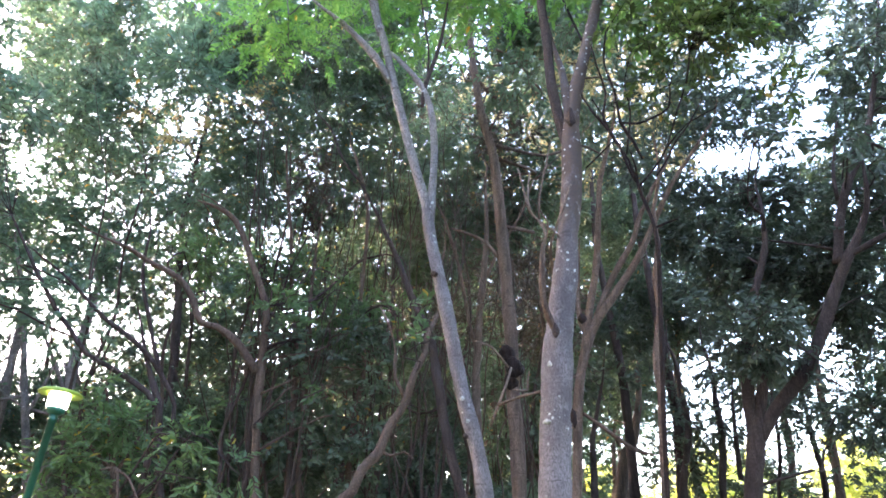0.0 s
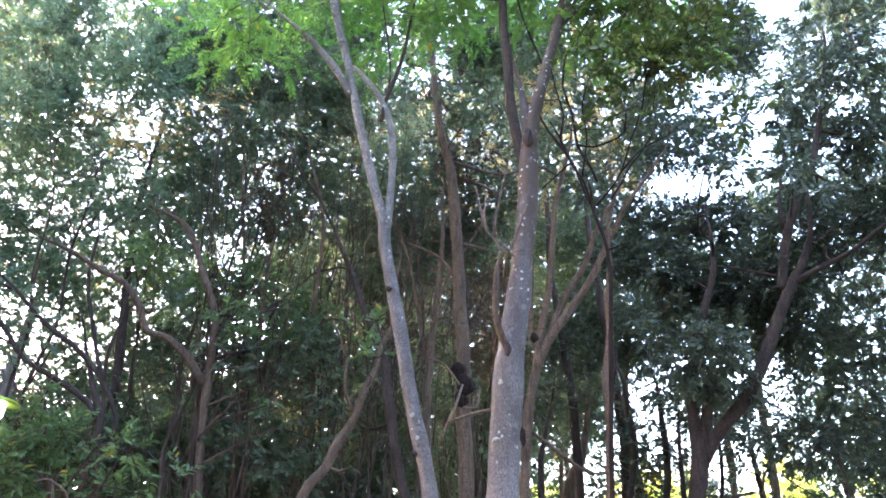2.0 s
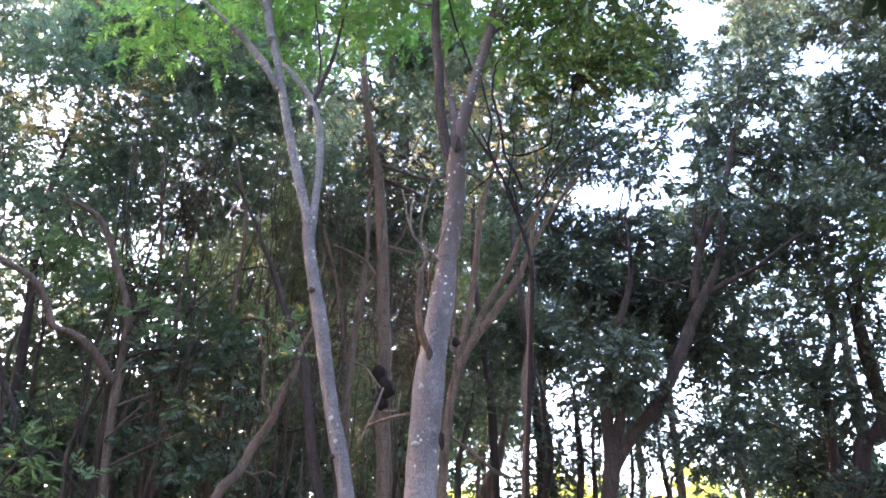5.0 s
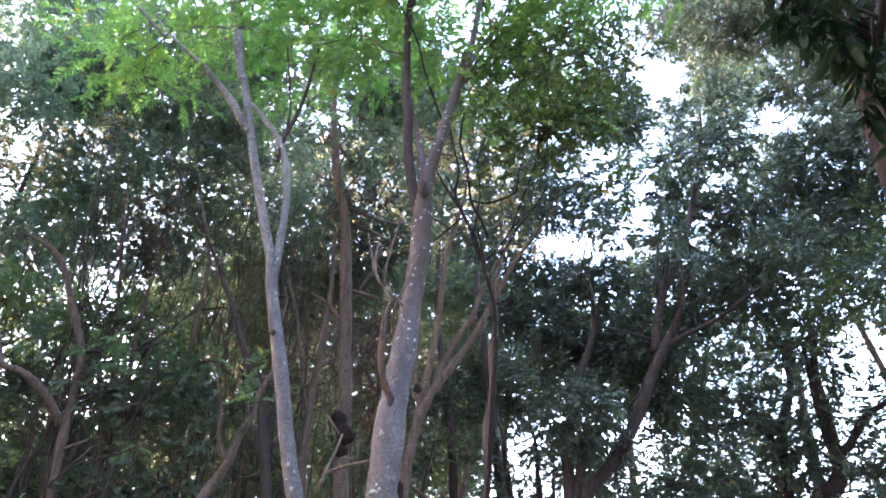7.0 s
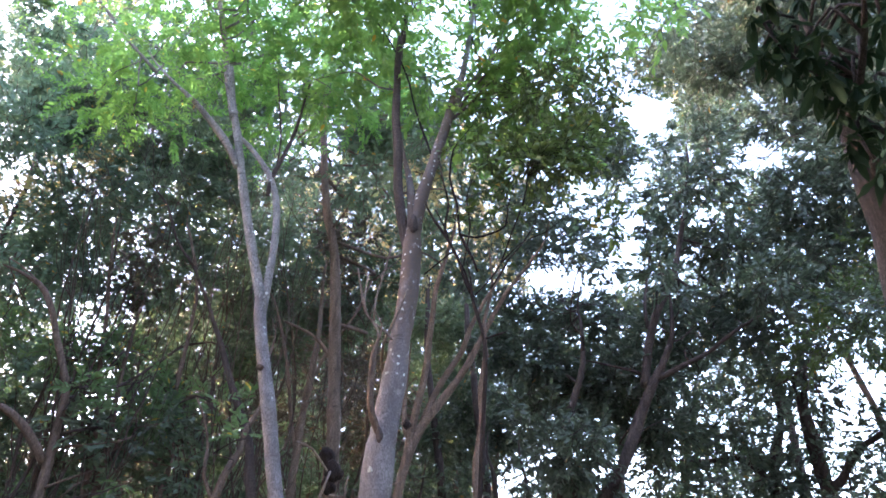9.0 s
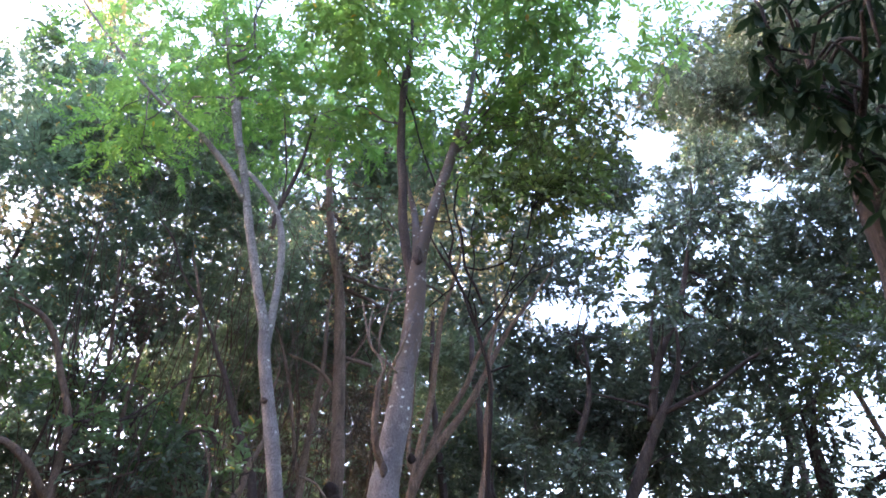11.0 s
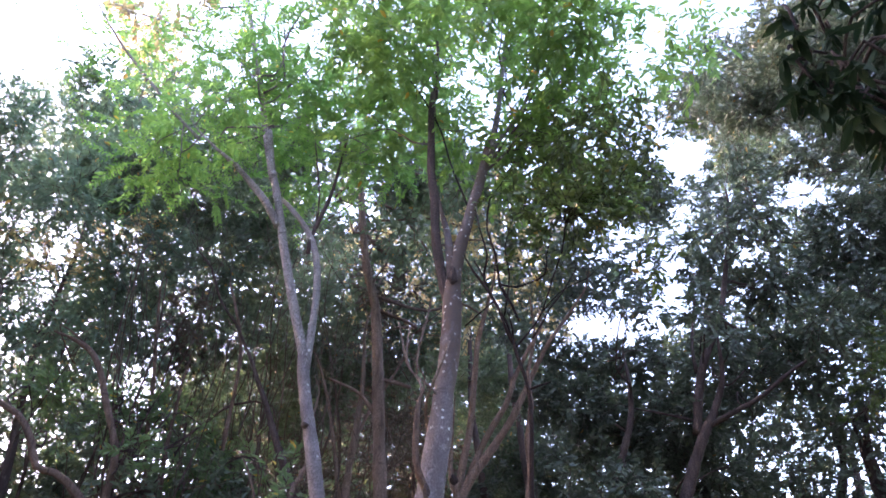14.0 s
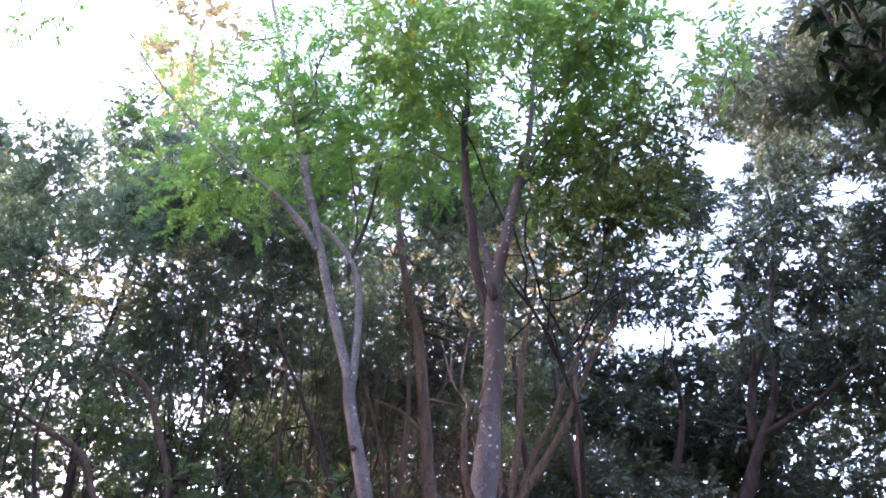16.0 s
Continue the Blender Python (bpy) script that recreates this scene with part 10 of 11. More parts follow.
k = tree("R20", "forest_tree", "brown-barked forest tree in the dense wood behind", 13.38, 9.52, BROWN_BARK, "trees of the wood behind")
limb(k, "trunk", [(13.38, 9.52, -0.05, 0.104), (13.30, 9.52, 2.50, 0.094), (13.78, 9.52, 5.00, 0.073), (12.80, 9.52, 7.58, 0.037)])
crown(k, "ever", 0.35, [(12.59, 9.22, 2.54, 0.720), (13.14, 9.94, 3.81, 0.773), (14.24, 9.19, 4.00, 0.953), (13.45, 9.21, 5.13, 0.801), (13.19, 9.17, 5.93, 0.730), (12.67, 9.08, 7.12, 0.776), (13.34, 8.83, 8.37, 0.880), (12.94, 8.82, 9.34, 0.863), (12.93, 9.94, 10.42, 0.953), (12.82, 9.37, 12.28, 0.987), (12.91, 9.79, 13.48, 0.873), (14.22, 9.18, 14.20, 1.073), (13.36, 9.24, 14.92, 1.194)])
crown(k, "ever", 0.50, [(13.64, 10.40, 18.24, 1.519)])

k = tree("R21", "forest_tree", "brown-barked forest tree in the dense wood behind", 15.54, 8.85, BROWN_BARK, "trees of the wood behind")
limb(k, "trunk", [(15.54, 8.85, -0.05, 0.100), (15.61, 8.85, 2.75, 0.090), (15.65, 8.85, 5.50, 0.070), (15.25, 8.85, 8.33, 0.035)])
crown(k, "ever", 0.35, [(15.62, 9.78, 11.84, 1.002), (15.04, 9.21, 18.54, 1.352)])

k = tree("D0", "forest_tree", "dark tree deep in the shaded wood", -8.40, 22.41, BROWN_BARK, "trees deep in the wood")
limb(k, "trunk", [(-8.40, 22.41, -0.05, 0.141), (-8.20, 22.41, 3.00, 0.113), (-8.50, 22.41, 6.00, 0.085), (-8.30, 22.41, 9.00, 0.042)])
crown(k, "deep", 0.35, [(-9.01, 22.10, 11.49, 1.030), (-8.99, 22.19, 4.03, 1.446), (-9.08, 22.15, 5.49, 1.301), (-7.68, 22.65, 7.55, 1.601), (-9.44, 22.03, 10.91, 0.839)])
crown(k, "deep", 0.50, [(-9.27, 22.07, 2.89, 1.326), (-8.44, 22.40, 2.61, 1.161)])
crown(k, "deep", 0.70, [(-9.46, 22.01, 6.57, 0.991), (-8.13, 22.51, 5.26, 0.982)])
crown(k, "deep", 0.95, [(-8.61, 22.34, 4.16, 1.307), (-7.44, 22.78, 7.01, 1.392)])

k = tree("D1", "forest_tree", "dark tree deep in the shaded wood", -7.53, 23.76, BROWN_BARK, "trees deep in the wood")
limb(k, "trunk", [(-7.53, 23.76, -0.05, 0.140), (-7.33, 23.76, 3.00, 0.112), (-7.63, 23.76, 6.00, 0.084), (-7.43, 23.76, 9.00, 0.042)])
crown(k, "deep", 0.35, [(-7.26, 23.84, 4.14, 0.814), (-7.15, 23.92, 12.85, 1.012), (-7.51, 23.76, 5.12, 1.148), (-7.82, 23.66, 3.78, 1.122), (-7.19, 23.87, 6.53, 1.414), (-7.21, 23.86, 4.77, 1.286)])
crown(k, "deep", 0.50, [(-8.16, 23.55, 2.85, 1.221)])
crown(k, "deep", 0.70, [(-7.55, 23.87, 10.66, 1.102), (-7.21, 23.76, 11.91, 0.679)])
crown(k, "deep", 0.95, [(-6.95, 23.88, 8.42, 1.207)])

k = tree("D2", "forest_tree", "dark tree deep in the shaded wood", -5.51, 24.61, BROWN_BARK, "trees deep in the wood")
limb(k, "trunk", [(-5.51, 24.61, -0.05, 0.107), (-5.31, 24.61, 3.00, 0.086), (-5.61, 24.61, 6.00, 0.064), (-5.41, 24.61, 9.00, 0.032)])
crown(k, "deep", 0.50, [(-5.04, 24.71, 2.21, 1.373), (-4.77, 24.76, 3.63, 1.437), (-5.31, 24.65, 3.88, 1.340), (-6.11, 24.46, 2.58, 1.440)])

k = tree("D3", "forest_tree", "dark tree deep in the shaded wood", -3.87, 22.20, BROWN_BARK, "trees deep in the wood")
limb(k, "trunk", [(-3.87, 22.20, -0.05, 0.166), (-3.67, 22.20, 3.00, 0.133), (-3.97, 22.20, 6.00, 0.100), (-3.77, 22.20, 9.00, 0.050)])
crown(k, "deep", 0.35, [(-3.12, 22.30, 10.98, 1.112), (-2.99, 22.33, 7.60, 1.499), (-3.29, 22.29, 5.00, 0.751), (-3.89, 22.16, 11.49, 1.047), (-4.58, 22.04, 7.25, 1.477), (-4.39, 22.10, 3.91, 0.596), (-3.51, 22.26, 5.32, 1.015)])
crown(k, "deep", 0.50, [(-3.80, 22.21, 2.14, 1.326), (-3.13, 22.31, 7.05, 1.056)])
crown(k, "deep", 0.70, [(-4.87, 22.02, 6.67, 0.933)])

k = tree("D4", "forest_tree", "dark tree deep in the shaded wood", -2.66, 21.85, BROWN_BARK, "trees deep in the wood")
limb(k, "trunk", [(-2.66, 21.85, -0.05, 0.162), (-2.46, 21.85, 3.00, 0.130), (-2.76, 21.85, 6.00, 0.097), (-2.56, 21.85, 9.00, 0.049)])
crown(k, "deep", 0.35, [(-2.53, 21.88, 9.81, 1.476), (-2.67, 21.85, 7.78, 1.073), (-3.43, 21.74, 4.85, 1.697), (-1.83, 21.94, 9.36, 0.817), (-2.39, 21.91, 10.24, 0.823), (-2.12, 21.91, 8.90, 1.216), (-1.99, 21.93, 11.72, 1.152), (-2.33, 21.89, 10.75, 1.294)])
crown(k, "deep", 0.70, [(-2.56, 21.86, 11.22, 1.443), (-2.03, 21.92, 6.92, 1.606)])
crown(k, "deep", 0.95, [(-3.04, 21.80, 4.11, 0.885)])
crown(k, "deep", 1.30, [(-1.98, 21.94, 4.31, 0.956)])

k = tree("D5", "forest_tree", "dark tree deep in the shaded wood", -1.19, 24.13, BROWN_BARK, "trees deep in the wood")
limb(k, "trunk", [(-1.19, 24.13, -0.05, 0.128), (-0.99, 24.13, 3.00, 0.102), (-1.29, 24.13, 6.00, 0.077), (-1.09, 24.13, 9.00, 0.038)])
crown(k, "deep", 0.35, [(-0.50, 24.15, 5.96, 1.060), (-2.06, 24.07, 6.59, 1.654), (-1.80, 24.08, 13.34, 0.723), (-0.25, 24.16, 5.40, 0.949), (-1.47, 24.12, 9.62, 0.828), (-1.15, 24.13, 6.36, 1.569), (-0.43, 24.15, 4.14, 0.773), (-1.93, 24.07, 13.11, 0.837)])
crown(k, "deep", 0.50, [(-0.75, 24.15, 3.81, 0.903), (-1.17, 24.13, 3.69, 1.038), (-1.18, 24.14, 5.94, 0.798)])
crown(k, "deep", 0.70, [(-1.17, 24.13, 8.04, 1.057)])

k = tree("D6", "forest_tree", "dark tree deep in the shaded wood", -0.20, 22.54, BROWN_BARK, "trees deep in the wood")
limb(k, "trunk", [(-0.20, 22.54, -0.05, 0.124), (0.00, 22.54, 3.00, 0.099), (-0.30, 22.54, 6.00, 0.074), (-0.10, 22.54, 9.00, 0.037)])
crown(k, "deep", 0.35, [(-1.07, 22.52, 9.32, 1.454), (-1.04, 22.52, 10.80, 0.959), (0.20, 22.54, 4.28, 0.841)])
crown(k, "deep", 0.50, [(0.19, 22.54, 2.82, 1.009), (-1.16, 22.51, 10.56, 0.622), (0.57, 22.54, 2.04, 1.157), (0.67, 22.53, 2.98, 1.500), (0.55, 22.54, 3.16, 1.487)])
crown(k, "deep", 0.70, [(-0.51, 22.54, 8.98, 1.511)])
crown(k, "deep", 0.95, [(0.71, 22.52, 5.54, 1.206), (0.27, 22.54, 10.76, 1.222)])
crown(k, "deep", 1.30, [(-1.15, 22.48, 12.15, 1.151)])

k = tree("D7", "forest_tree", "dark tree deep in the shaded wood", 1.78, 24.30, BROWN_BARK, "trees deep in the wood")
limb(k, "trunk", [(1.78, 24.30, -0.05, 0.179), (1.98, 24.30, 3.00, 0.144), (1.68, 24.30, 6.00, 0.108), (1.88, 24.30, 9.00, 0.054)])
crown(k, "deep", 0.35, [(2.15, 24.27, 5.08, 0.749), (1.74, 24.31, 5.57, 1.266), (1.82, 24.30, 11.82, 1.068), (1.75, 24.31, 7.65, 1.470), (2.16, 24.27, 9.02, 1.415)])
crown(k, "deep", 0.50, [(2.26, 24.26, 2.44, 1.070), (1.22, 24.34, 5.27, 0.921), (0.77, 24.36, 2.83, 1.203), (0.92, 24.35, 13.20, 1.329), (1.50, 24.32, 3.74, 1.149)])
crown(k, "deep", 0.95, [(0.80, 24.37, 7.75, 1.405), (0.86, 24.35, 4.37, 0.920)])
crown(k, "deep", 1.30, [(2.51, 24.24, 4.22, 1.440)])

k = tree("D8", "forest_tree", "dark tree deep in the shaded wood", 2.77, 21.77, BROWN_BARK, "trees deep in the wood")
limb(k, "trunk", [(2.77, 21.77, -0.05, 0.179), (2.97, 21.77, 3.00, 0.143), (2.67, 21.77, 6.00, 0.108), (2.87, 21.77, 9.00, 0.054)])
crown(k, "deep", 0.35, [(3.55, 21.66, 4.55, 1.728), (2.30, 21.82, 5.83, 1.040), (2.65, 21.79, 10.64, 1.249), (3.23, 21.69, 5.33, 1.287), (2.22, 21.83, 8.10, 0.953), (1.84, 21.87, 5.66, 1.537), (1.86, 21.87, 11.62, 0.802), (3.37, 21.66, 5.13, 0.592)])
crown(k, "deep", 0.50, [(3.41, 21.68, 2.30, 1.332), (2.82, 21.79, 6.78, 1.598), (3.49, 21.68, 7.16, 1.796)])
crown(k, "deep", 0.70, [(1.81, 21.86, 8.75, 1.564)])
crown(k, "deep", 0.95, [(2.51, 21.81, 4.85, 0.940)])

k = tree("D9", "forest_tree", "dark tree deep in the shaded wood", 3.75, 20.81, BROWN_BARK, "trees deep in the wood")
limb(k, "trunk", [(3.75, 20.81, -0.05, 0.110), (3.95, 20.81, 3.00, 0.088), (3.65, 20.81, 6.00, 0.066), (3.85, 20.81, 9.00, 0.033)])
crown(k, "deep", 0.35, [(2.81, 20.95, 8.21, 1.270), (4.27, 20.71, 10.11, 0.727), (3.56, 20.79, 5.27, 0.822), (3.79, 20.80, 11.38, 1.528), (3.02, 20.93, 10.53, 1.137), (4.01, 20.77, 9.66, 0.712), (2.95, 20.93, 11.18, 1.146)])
crown(k, "deep", 0.50, [(3.68, 20.82, 8.64, 1.538), (3.06, 20.93, 2.13, 1.095), (4.58, 20.65, 2.42, 1.442), (3.83, 20.80, 3.13, 1.324)])

k = tree("D10", "forest_tree", "dark tree deep in the shaded wood", 5.34, 22.38, BROWN_BARK, "trees deep in the wood")
limb(k, "trunk", [(5.34, 22.38, -0.05, 0.131), (5.54, 22.38, 3.00, 0.105), (5.24, 22.38, 6.00, 0.079), (5.44, 22.38, 9.00, 0.039)])
crown(k, "deep", 0.35, [(5.26, 22.37, 5.78, 1.661), (4.78, 22.51, 7.78, 1.793), (5.85, 22.29, 7.17, 0.669), (4.31, 22.60, 10.20, 1.696), (5.98, 22.21, 12.09, 0.848), (5.20, 22.41, 11.74, 0.770), (4.82, 22.50, 10.29, 1.782), (5.69, 22.16, 6.19, 0.898), (5.53, 22.32, 8.64, 1.236), (6.18, 22.12, 12.35, 1.553)])
crown(k, "deep", 0.50, [(4.82, 22.49, 2.39, 1.172)])
crown(k, "deep", 0.70, [(4.69, 22.52, 11.82, 1.014)])

k = tree("Ga", "golden_tree", "tall tree with yellowing leaves in evening sun", 1.17, 13.46, DUSKY_BARK, "yellowing trees")
limb(k, "trunk", [(1.17, 13.46, -0.05, 0.100), (1.37, 13.46, 4.27, 0.080), (1.07, 13.46, 8.53, 0.050), (1.27, 13.46, 12.19, 0.015)])
crown(k, "gold", 0.35, [(0.78, 13.78, 11.55, 0.626), (0.99, 13.63, 9.31, 0.574)])
crown(k, "gold", 0.50, [(1.39, 13.11, 10.06, 0.554)])
crown(k, "gold", 0.70, [(2.02, 13.66, 9.75, 0.668)])

k = tree("Gb", "golden_tree", "tall tree with yellowing leaves in evening sun", 3.68, 12.36, DUSKY_BARK, "yellowing trees")
limb(k, "trunk", [(3.68, 12.36, -0.05, 0.100), (3.88, 12.36, 4.20, 0.080), (3.58, 12.36, 8.41, 0.050), (3.78, 12.36, 12.01, 0.015)])
crown(k, "gold", 0.35, [(3.73, 12.28, 11.36, 0.560), (3.44, 11.85, 12.08, 0.748), (4.59, 12.27, 11.82, 0.561)])
crown(k, "gold", 0.50, [(4.21, 12.56, 10.68, 0.686)])
crown(k, "gold", 0.70, [(2.83, 12.38, 9.14, 0.467)])

k = tree("Gc", "golden_tree", "tall tree with yellowing leaves in evening sun", -4.48, 11.80, DUSKY_BARK, "yellowing trees")
limb(k, "trunk", [(-4.48, 11.80, -0.05, 0.100), (-4.28, 11.80, 3.79, 0.080), (-4.58, 11.80, 7.57, 0.050), (-4.38, 11.80, 10.82, 0.015)])
crown(k, "gold", 0.35, [(-4.17, 12.15, 10.35, 0.436), (-3.52, 12.29, 10.82, 0.442)])
crown(k, "gold", 0.95, [(-4.88, 11.44, 8.97, 0.189), (-5.49, 11.21, 9.47, 0.148)])
crown(k, "gold", 1.30, [(-4.14, 11.57, 9.10, 0.262)])

k = tree("Gd", "golden_tree", "tall tree with yellowing leaves in evening sun", -6.59, 17.35, DUSKY_BARK, "yellowing trees")
limb(k, "trunk", [(-6.59, 17.35, -0.05, 0.100), (-6.39, 17.35, 8.16, 0.080), (-6.69, 17.35, 16.33, 0.050), (-6.49, 17.35, 23.32, 0.015)])
crown(k, "gold", 0.35, [(-7.18, 17.65, 22.30, 0.831), (-6.48, 17.40, 23.18, 0.746), (-4.87, 17.81, 20.24, 0.401)])
crown(k, "gold", 0.70, [(-6.26, 17.11, 20.63, 1.085)])
crown(k, "gold", 1.80, [(-7.62, 16.66, 22.57, 0.341)])

k = tree("Ge", "golden_tree", "tall tree with yellowing leaves in evening sun", 10.79, 13.27, DUSKY_BARK, "yellowing trees")
limb(k, "trunk", [(10.79, 13.27, -0.05, 0.100), (10.99, 13.27, 7.32, 0.080), (10.69, 13.27, 14.64, 0.050), (10.89, 13.27, 20.92, 0.015)])
crown(k, "gold", 0.35, [(11.39, 13.54, 18.94, 0.425)])
crown(k, "gold", 0.50, [(10.66, 13.47, 17.22, 0.602), (9.70, 13.30, 20.90, 0.219)])

k = tree("Gf", "golden_tree", "tall tree with yellowing leaves in evening sun", 2.93, 12.50, DUSKY_BARK, "yellowing trees")
limb(k, "trunk", [(2.93, 12.50, -0.05, 0.100), (3.13, 12.50, 3.95, 0.080), (2.83, 12.50, 7.89, 0.050), (3.03, 12.50, 11.27, 0.015)])
crown(k, "gold", 0.35, [(3.02, 13.10, 10.85, 0.750), (3.86, 12.42, 11.19, 0.654), (4.33, 11.76, 11.29, 0.575), (3.52, 12.39, 10.09, 0.259), (1.21, 12.27, 10.37, 0.286)])
crown(k, "gold", 0.70, [(2.47, 12.94, 9.99, 0.381)])
crown(k, "gold", 1.30, [(1.92, 12.24, 10.10, 0.354)])
crown(k, "gold", 1.80, [(0.92, 13.18, 9.75, 0.432)])
lump("C", "burl", 0.74, 8.11, 4.02, 0.085, BURL_BARK, "dark woody burl", 1.1)
lump("C", "burl", 0.81, 8.08, 3.85, 0.095, BURL_BARK, "dark woody burl", 1.2)
lump("C", "burl", 0.77, 8.10, 3.70, 0.075, BURL_BARK, "dark woody burl", 1.2)
lump("B", "scar", 0.84, 5.26, 3.35, 0.026, DUSKY_BARK, "dark torn bark", 2.0)
lump("A", "knot", -0.07, 5.95, 4.08, 0.029, DUSKY_BARK, "dark branch scar", 0.8)
lump("A", "knot", 0.19, 5.94, 2.70, 0.023, DUSKY_BARK, "dark branch scar", 1)
lump("B", "knot", 1.05, 5.30, 3.46, 0.030, BURL_BARK, "dark branch scar", 1.2)
lump("B", "knot", 1.07, 5.31, 5.28, 0.040, DUSKY_BARK, "dark broken branch stub", 2.2)
lump("B", "knot", 0.94, 5.30, 2.72, 0.021, BURL_BARK, "dark branch scar", 3)
LICHEN = bark_material("lichen", (0.46, 0.47, 0.45), (0.30, 0.31, 0.29), None, 0.7, 0.5)
lump("B", "lichen_patch", 0.764, 5.366, 2.70, 0.036, LICHEN, "pale grey lichen patch", 0.6)
lump("B", "lichen_patch", 0.80, 5.345, 3.12, 0.022, LICHEN, "pale grey lichen patch", 1.2)
lump("A", "lichen_patch", 0.172, 5.955, 3.00, 0.024, LICHEN, "pale grey lichen patch", 1.0)
lump("A", "lichen_patch", 0.215, 5.952, 2.82, 0.022, LICHEN, "pale grey lichen patch", 1.2)

# ---------- the big-leaved tree overhead ----------
def blade(length, width, droop, name):
    """One long drooping leaf with a midrib fold and wavy margin, hanging from its stalk along -z."""
    bm = bmesh.new()
    rows = []
    for i in range(9):
        s = i / 8
        half = width / 2 * math.sin(math.pi * min(1, s * 0.95 + 0.05)) ** 0.8 * (1 if s < 0.96 else 0.2)
        y, z = droop * length * s * s, -length * s
        wave = 0.006 * math.sin(s * 14)
        rows.append([bm.verts.new((-half, y + half * 0.35 + wave, z)), bm.verts.new((0, y, z)), bm.verts.new((half, y + half * 0.35 - wave, z))])
    for a, b in zip(rows, rows[1:]):
        for k in (0, 1):
            bm.faces.new((a[k], a[k + 1], b[k + 1], b[k]))
    me = bpy.data.meshes.new(name)
    bm.to_mesh(me)
    bm.free()
    me.polygons.foreach_set("use_smooth", [True] * len(me.polygons))
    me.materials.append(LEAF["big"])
    return me


def overhanging_tree():
    rng = random.Random(5)
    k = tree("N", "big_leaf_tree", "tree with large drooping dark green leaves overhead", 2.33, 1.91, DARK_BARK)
    limb(k, "trunk", [(2.33, 1.91, -0.05, 0.150), (2.28, 1.91, 1.26, 0.120), (2.18, 1.91, 2.51, 0.081), (2.20, 1.89, 2.80, 0.076), (2.21, 1.88, 3.06, 0.071), (2.22, 1.87, 3.31, 0.064), (2.22, 1.87, 3.50, 0.053), (2.21, 1.88, 3.65, 0.038), (2.21, 1.88, 3.85, 0.028), (2.21, 1.88, 4.12, 0.020), (2.20, 1.89, 4.41, 0.014)])
    limb(k, "branch", [(2.20, 1.89, 3.34, 0.033), (2.21, 1.71, 3.47, 0.028), (2.15, 1.46, 3.51, 0.020)])
    limb(k, "branch", [(2.20, 1.89, 3.64, 0.020), (2.12, 1.68, 3.71, 0.017), (2.01, 1.49, 3.76, 0.013), (1.88, 1.33, 3.84, 0.007)])
    limb(k, "branch", [(2.20, 1.89, 3.96, 0.016), (1.99, 1.83, 3.95, 0.011), (1.80, 1.74, 3.98, 0.008)])
    t = TREES[k]
    base = t["root"].location
    shapes = [blade(0.19, 0.05, 0.12, "leaf"), blade(0.23, 0.055, 0.2, "leaf"), blade(0.16, 0.045, 0.05, "leaf"), blade(0.21, 0.06, -0.1, "leaf")]
    wood = np.concatenate(t["wood"])
    high_whorls = ((1.78, 1.75, 4.09), (1.83, 1.71, 3.95), (1.78, 1.76, 3.90), (1.87, 1.66, 3.98), (1.88, 1.65, 3.81), (1.82, 1.71, 3.80), (1.85, 1.53, 3.79), (1.91, 1.62, 3.69), (2.03, 1.63, 3.64), (1.99, 1.51, 3.52), (2.05, 1.75, 3.64), (2.10, 1.70, 3.54), (1.98, 1.53, 3.32), (1.81, 1.26, 3.56), (1.76, 1.63, 4.09), (1.95, 1.72, 3.74), (2.01, 1.65, 3.27), (2.05, 1.76, 3.47))
    low_whorls = ((2.04, 1.77, 4.56), (2.11, 1.68, 4.52), (2.23, 1.52, 4.31), (2.06, 1.75, 4.31), (2.18, 1.60, 4.12), (1.98, 1.84, 4.13), (2.04, 1.77, 4.00), (2.09, 1.71, 3.88), (2.16, 1.63, 3.91), (2.02, 1.79, 3.78), (2.07, 1.73, 3.67), (2.08, 1.72, 3.49), (2.12, 1.98, 4.08), (1.82, 1.71, 4.35))
    for x, y, z in high_whorls + low_whorls:
        c = Vector((x, y, z))
        a = wood[int(np.linalg.norm(wood[:, :3] - np.array(c), axis=1).argmin())]
        start = Vector(a[:3])
        mid = (start + c) / 2 + Vector((rng.uniform(-0.06, 0.06), rng.uniform(-0.06, 0.06), 0.10))
        twig = limb(k, "twig", [(*start, min(a[3] * 0.5, 0.011)), (*mid, 0.008), (*c, 0.005)])
        count = rng.randint(10, 13)
        for i in range(count):
            ob = new("leaf", rng.choice(shapes))
            ob.parent = twig
            turn = Euler((radians(rng.uniform(8, 62)), 0, 0)).to_matrix().to_4x4()
            spin = Matrix.Rotation(i * 2.4 + rng.uniform(-0.4, 0.4), 4, 'Z')
            twist = Matrix.Rotation(rng.uniform(-0.6, 0.6), 4, 'Z')
            size = rng.uniform(0.42, 0.74)
            ob.matrix_basis = Matrix.Translation(c - base - Vector((0, 0, rng.uniform(-0.02, 0.07)))) @ spin @ turn @ twist @ Matrix.Diagonal((size, size, size, 1))

    # Unseen crown above and behind the camera, added to keep sky light off.
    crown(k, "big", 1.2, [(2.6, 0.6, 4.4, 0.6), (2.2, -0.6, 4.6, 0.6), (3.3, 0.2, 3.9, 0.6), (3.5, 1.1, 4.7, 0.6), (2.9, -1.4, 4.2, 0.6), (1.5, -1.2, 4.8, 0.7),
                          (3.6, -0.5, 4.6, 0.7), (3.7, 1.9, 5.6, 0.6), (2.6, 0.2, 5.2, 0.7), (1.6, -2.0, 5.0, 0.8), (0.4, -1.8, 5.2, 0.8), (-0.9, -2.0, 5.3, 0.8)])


overhanging_tree()


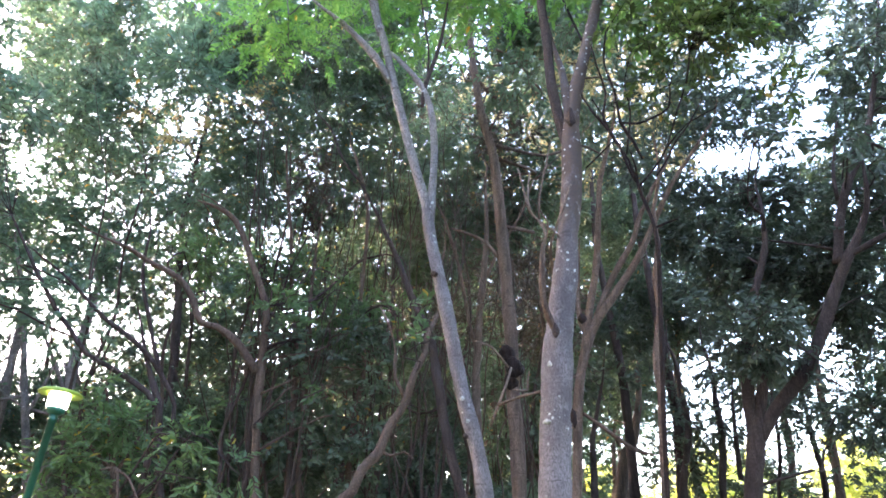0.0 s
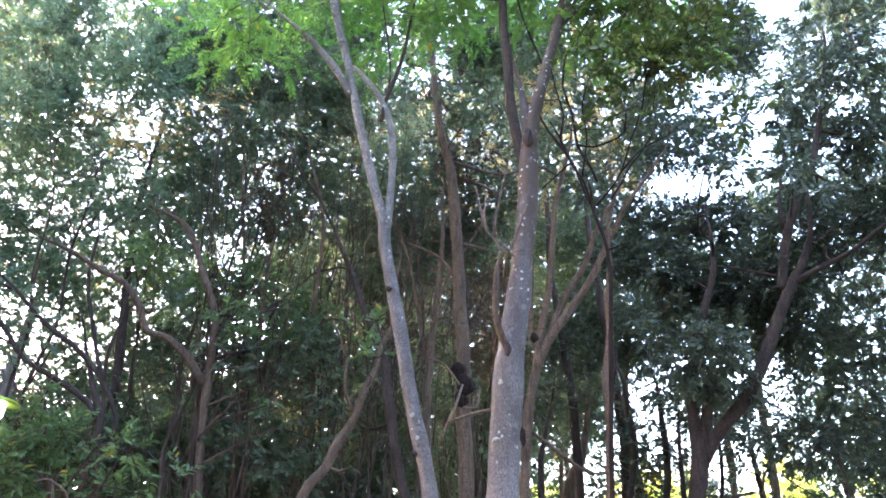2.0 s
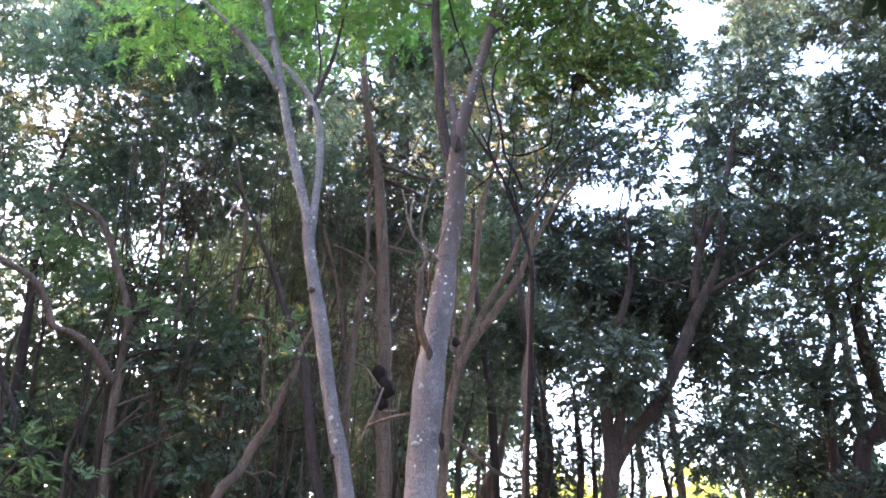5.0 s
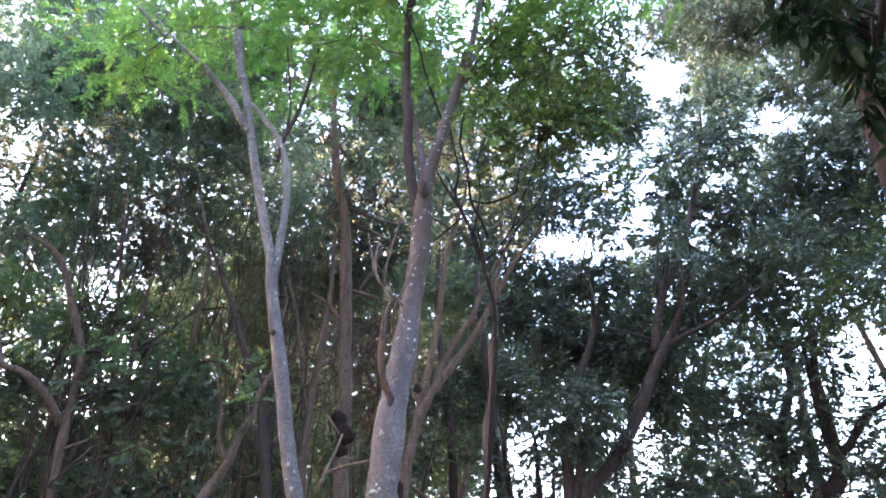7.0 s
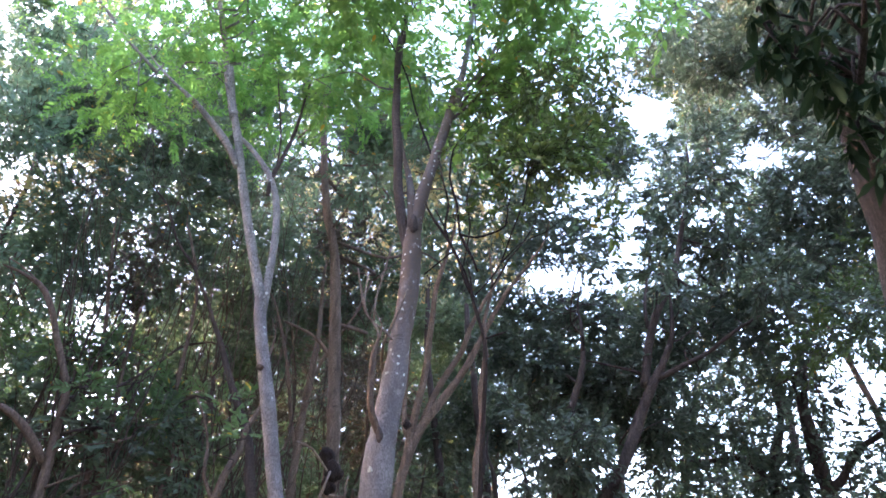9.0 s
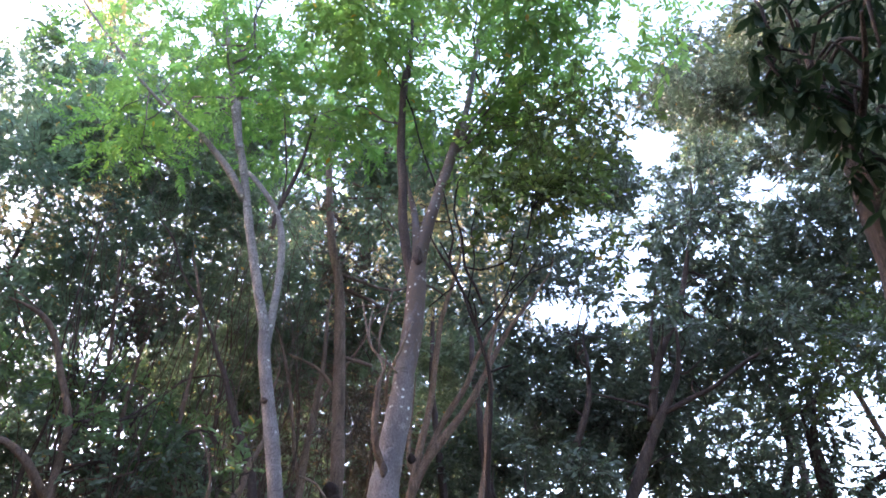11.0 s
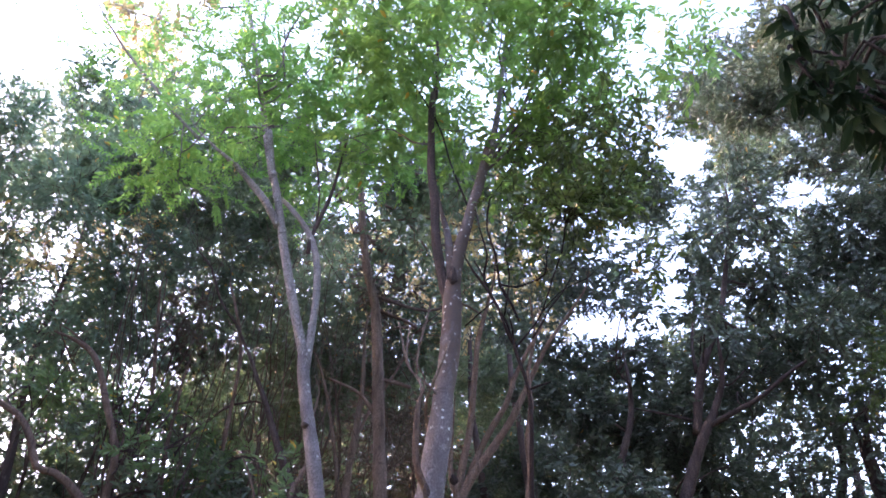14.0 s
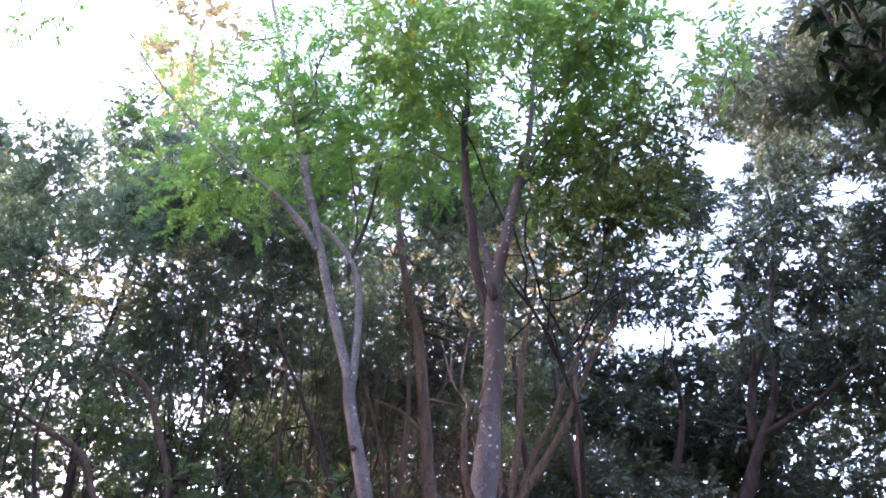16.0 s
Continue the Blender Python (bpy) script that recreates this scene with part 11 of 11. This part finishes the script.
# ---------- shrubs across the clearing, sunshine put into their leaf colour ---
def far_shrub(key, x, y, tall, wide, label, seed):
    rng = random.Random(seed)
    k = tree(key, "shrub", label, x, y, PALE_BARK, "shrubs across the clearing")
    TREES[k]["root"]["category"] = "shrub"
    limb(k, "trunk", [(x, y, -0.05, 0.09), (x + 0.1, y, tall * 0.3, 0.07), (x - 0.1, y + 0.1, tall * 0.6, 0.05), (x, y, tall * 0.9, 0.02)])
    clumps = []
    for _ in range(34):
        a, s, q = rng.uniform(0, 6.28), rng.uniform(0, 1) ** 0.6, rng.uniform(0.12, 1)
        w = wide * (1 - 0.55 * q * q) * s
        clumps.append((x + w * math.cos(a), y + w * math.sin(a), tall * q, rng.uniform(0.45, 0.8)))
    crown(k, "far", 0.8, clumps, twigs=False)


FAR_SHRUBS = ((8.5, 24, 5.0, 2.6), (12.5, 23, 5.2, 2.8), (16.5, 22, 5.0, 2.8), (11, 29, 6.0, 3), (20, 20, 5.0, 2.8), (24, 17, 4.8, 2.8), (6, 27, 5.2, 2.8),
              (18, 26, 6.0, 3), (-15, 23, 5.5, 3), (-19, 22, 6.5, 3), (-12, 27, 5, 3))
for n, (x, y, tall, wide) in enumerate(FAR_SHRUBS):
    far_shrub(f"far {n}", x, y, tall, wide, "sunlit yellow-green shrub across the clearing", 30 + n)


# ---------- leaves on all the trees ----------
for name in TREES:
    for kind, (clumps, twigs) in TREES[name]["crowns"].items():
        grow_crown(name, kind, clumps, twigs)


# ---------- unseen copies round the path, beside and behind the camera, added to block skylight ---
for turn in (130, 180, 232):
    spin = Matrix.Rotation(radians(turn), 4, 'Z')
    for key in ("A", "B"):
        root = TREES[key]["root"]
        copy_thing(root, spin @ Matrix.Translation(root.location))
for turn in (107, 160, 213, 253):
    spin = Matrix.Rotation(radians(turn), 4, 'Z')
    for key in ("C", "G", "H", "K", "M", "R", "U", "V", "X", "P", "I", "Y"):
        root = TREES[key]["root"]
        copy_thing(root, spin @ Matrix.Translation(root.location))
# Unseen copies out to the left, added to keep low sun off the thicket.
spin = Matrix.Rotation(radians(34), 4, 'Z')
for key in ("D0", "D1", "D2", "D3", "D4", "D5", "D6"):
    root = TREES[key]["root"]
    copy_thing(root, spin @ Matrix.Translation(root.location))


# ---------- lamp ----------
def plain_material(name, color, rough, metal=0.0, coat=0.0):
    m, nt, bsdf, out = material(name)
    col = mixed(nt, ramp(nt, noise_at(nt, 18, 5), 0.35, 0.7), color, [c * 0.75 for c in color])
    nt.links.new(col, bsdf.inputs["Base Color"])
    bsdf.inputs["Roughness"].default_value, bsdf.inputs["Metallic"].default_value = rough, metal
    bsdf.inputs["Coat Weight"].default_value = coat
    return m


def turned(profile, sides=32):
    """A body of revolution round z from (radius, height)."""
    verts, faces = [], []
    for r, z in profile:
        verts += [(r * math.cos(2 * math.pi * k / sides), r * math.sin(2 * math.pi * k / sides), z) for k in range(sides)]
    for i in range(len(profile) - 1):
        faces += [(i * sides + k, i * sides + (k + 1) % sides, (i + 1) * sides + (k + 1) % sides, (i + 1) * sides + k) for k in range(sides)]
    faces += [tuple(range(sides - 1, -1, -1)), tuple((len(profile) - 1) * sides + k for k in range(sides))]
    return verts, faces


def park_lamp():
    green = plain_material("green_paint", (0.012, 0.13, 0.085), 0.35, 0.0, 0.3)
    lime = plain_material("lime_shade", (0.30, 0.42, 0.05), 0.4)
    glow, nt, bsdf, out = material("lamp_glow")
    bsdf.inputs["Base Color"].default_value = (0.9, 0.92, 0.85, 1)
    bsdf.inputs["Emission Color"].default_value = (0.93, 1.0, 0.85, 1)
    bsdf.inputs["Emission Strength"].default_value = 0.6
    lamp = new("street_lamp")
    tagged(lamp, "lit green park lamp with a lime disc shade", "street lamp")
    lamp.matrix_basis = pose(-3.63, 6.45, 0, -2.3, 0, 0) @ pose(0, 0, 0, 0, 4.5, 0)
    h = 3.03
    mesh_part("pole", *turned([(0.065, 0), (0.065, 0.03), (0.04, 0.05), (0.04, 0.9), (0.033, 0.93), (0.033, h - 0.12), (0.038, h - 0.12), (0.038, h - 0.06)]), green, lamp)
    mesh_part("collar", *turned([(0.04, h - 0.06), (0.082, h - 0.03), (0.082, h), (0.05, h)]), green, lamp)
    shade = mesh_part("shade", *turned([(0.08, h + 0.137), (0.185, h + 0.12), (0.19, h + 0.13), (0.17, h + 0.15), (0.09, h + 0.172), (0.02, h + 0.178)]), lime, lamp, "lime green disc shade")
    mesh_part("diffuser", *turned([(0.084, h + 0.002), (0.09, h + 0.03), (0.09, h + 0.12), (0.08, h + 0.135)]), glow, shade, "glowing white diffuser")
    return lamp


park_lamp()
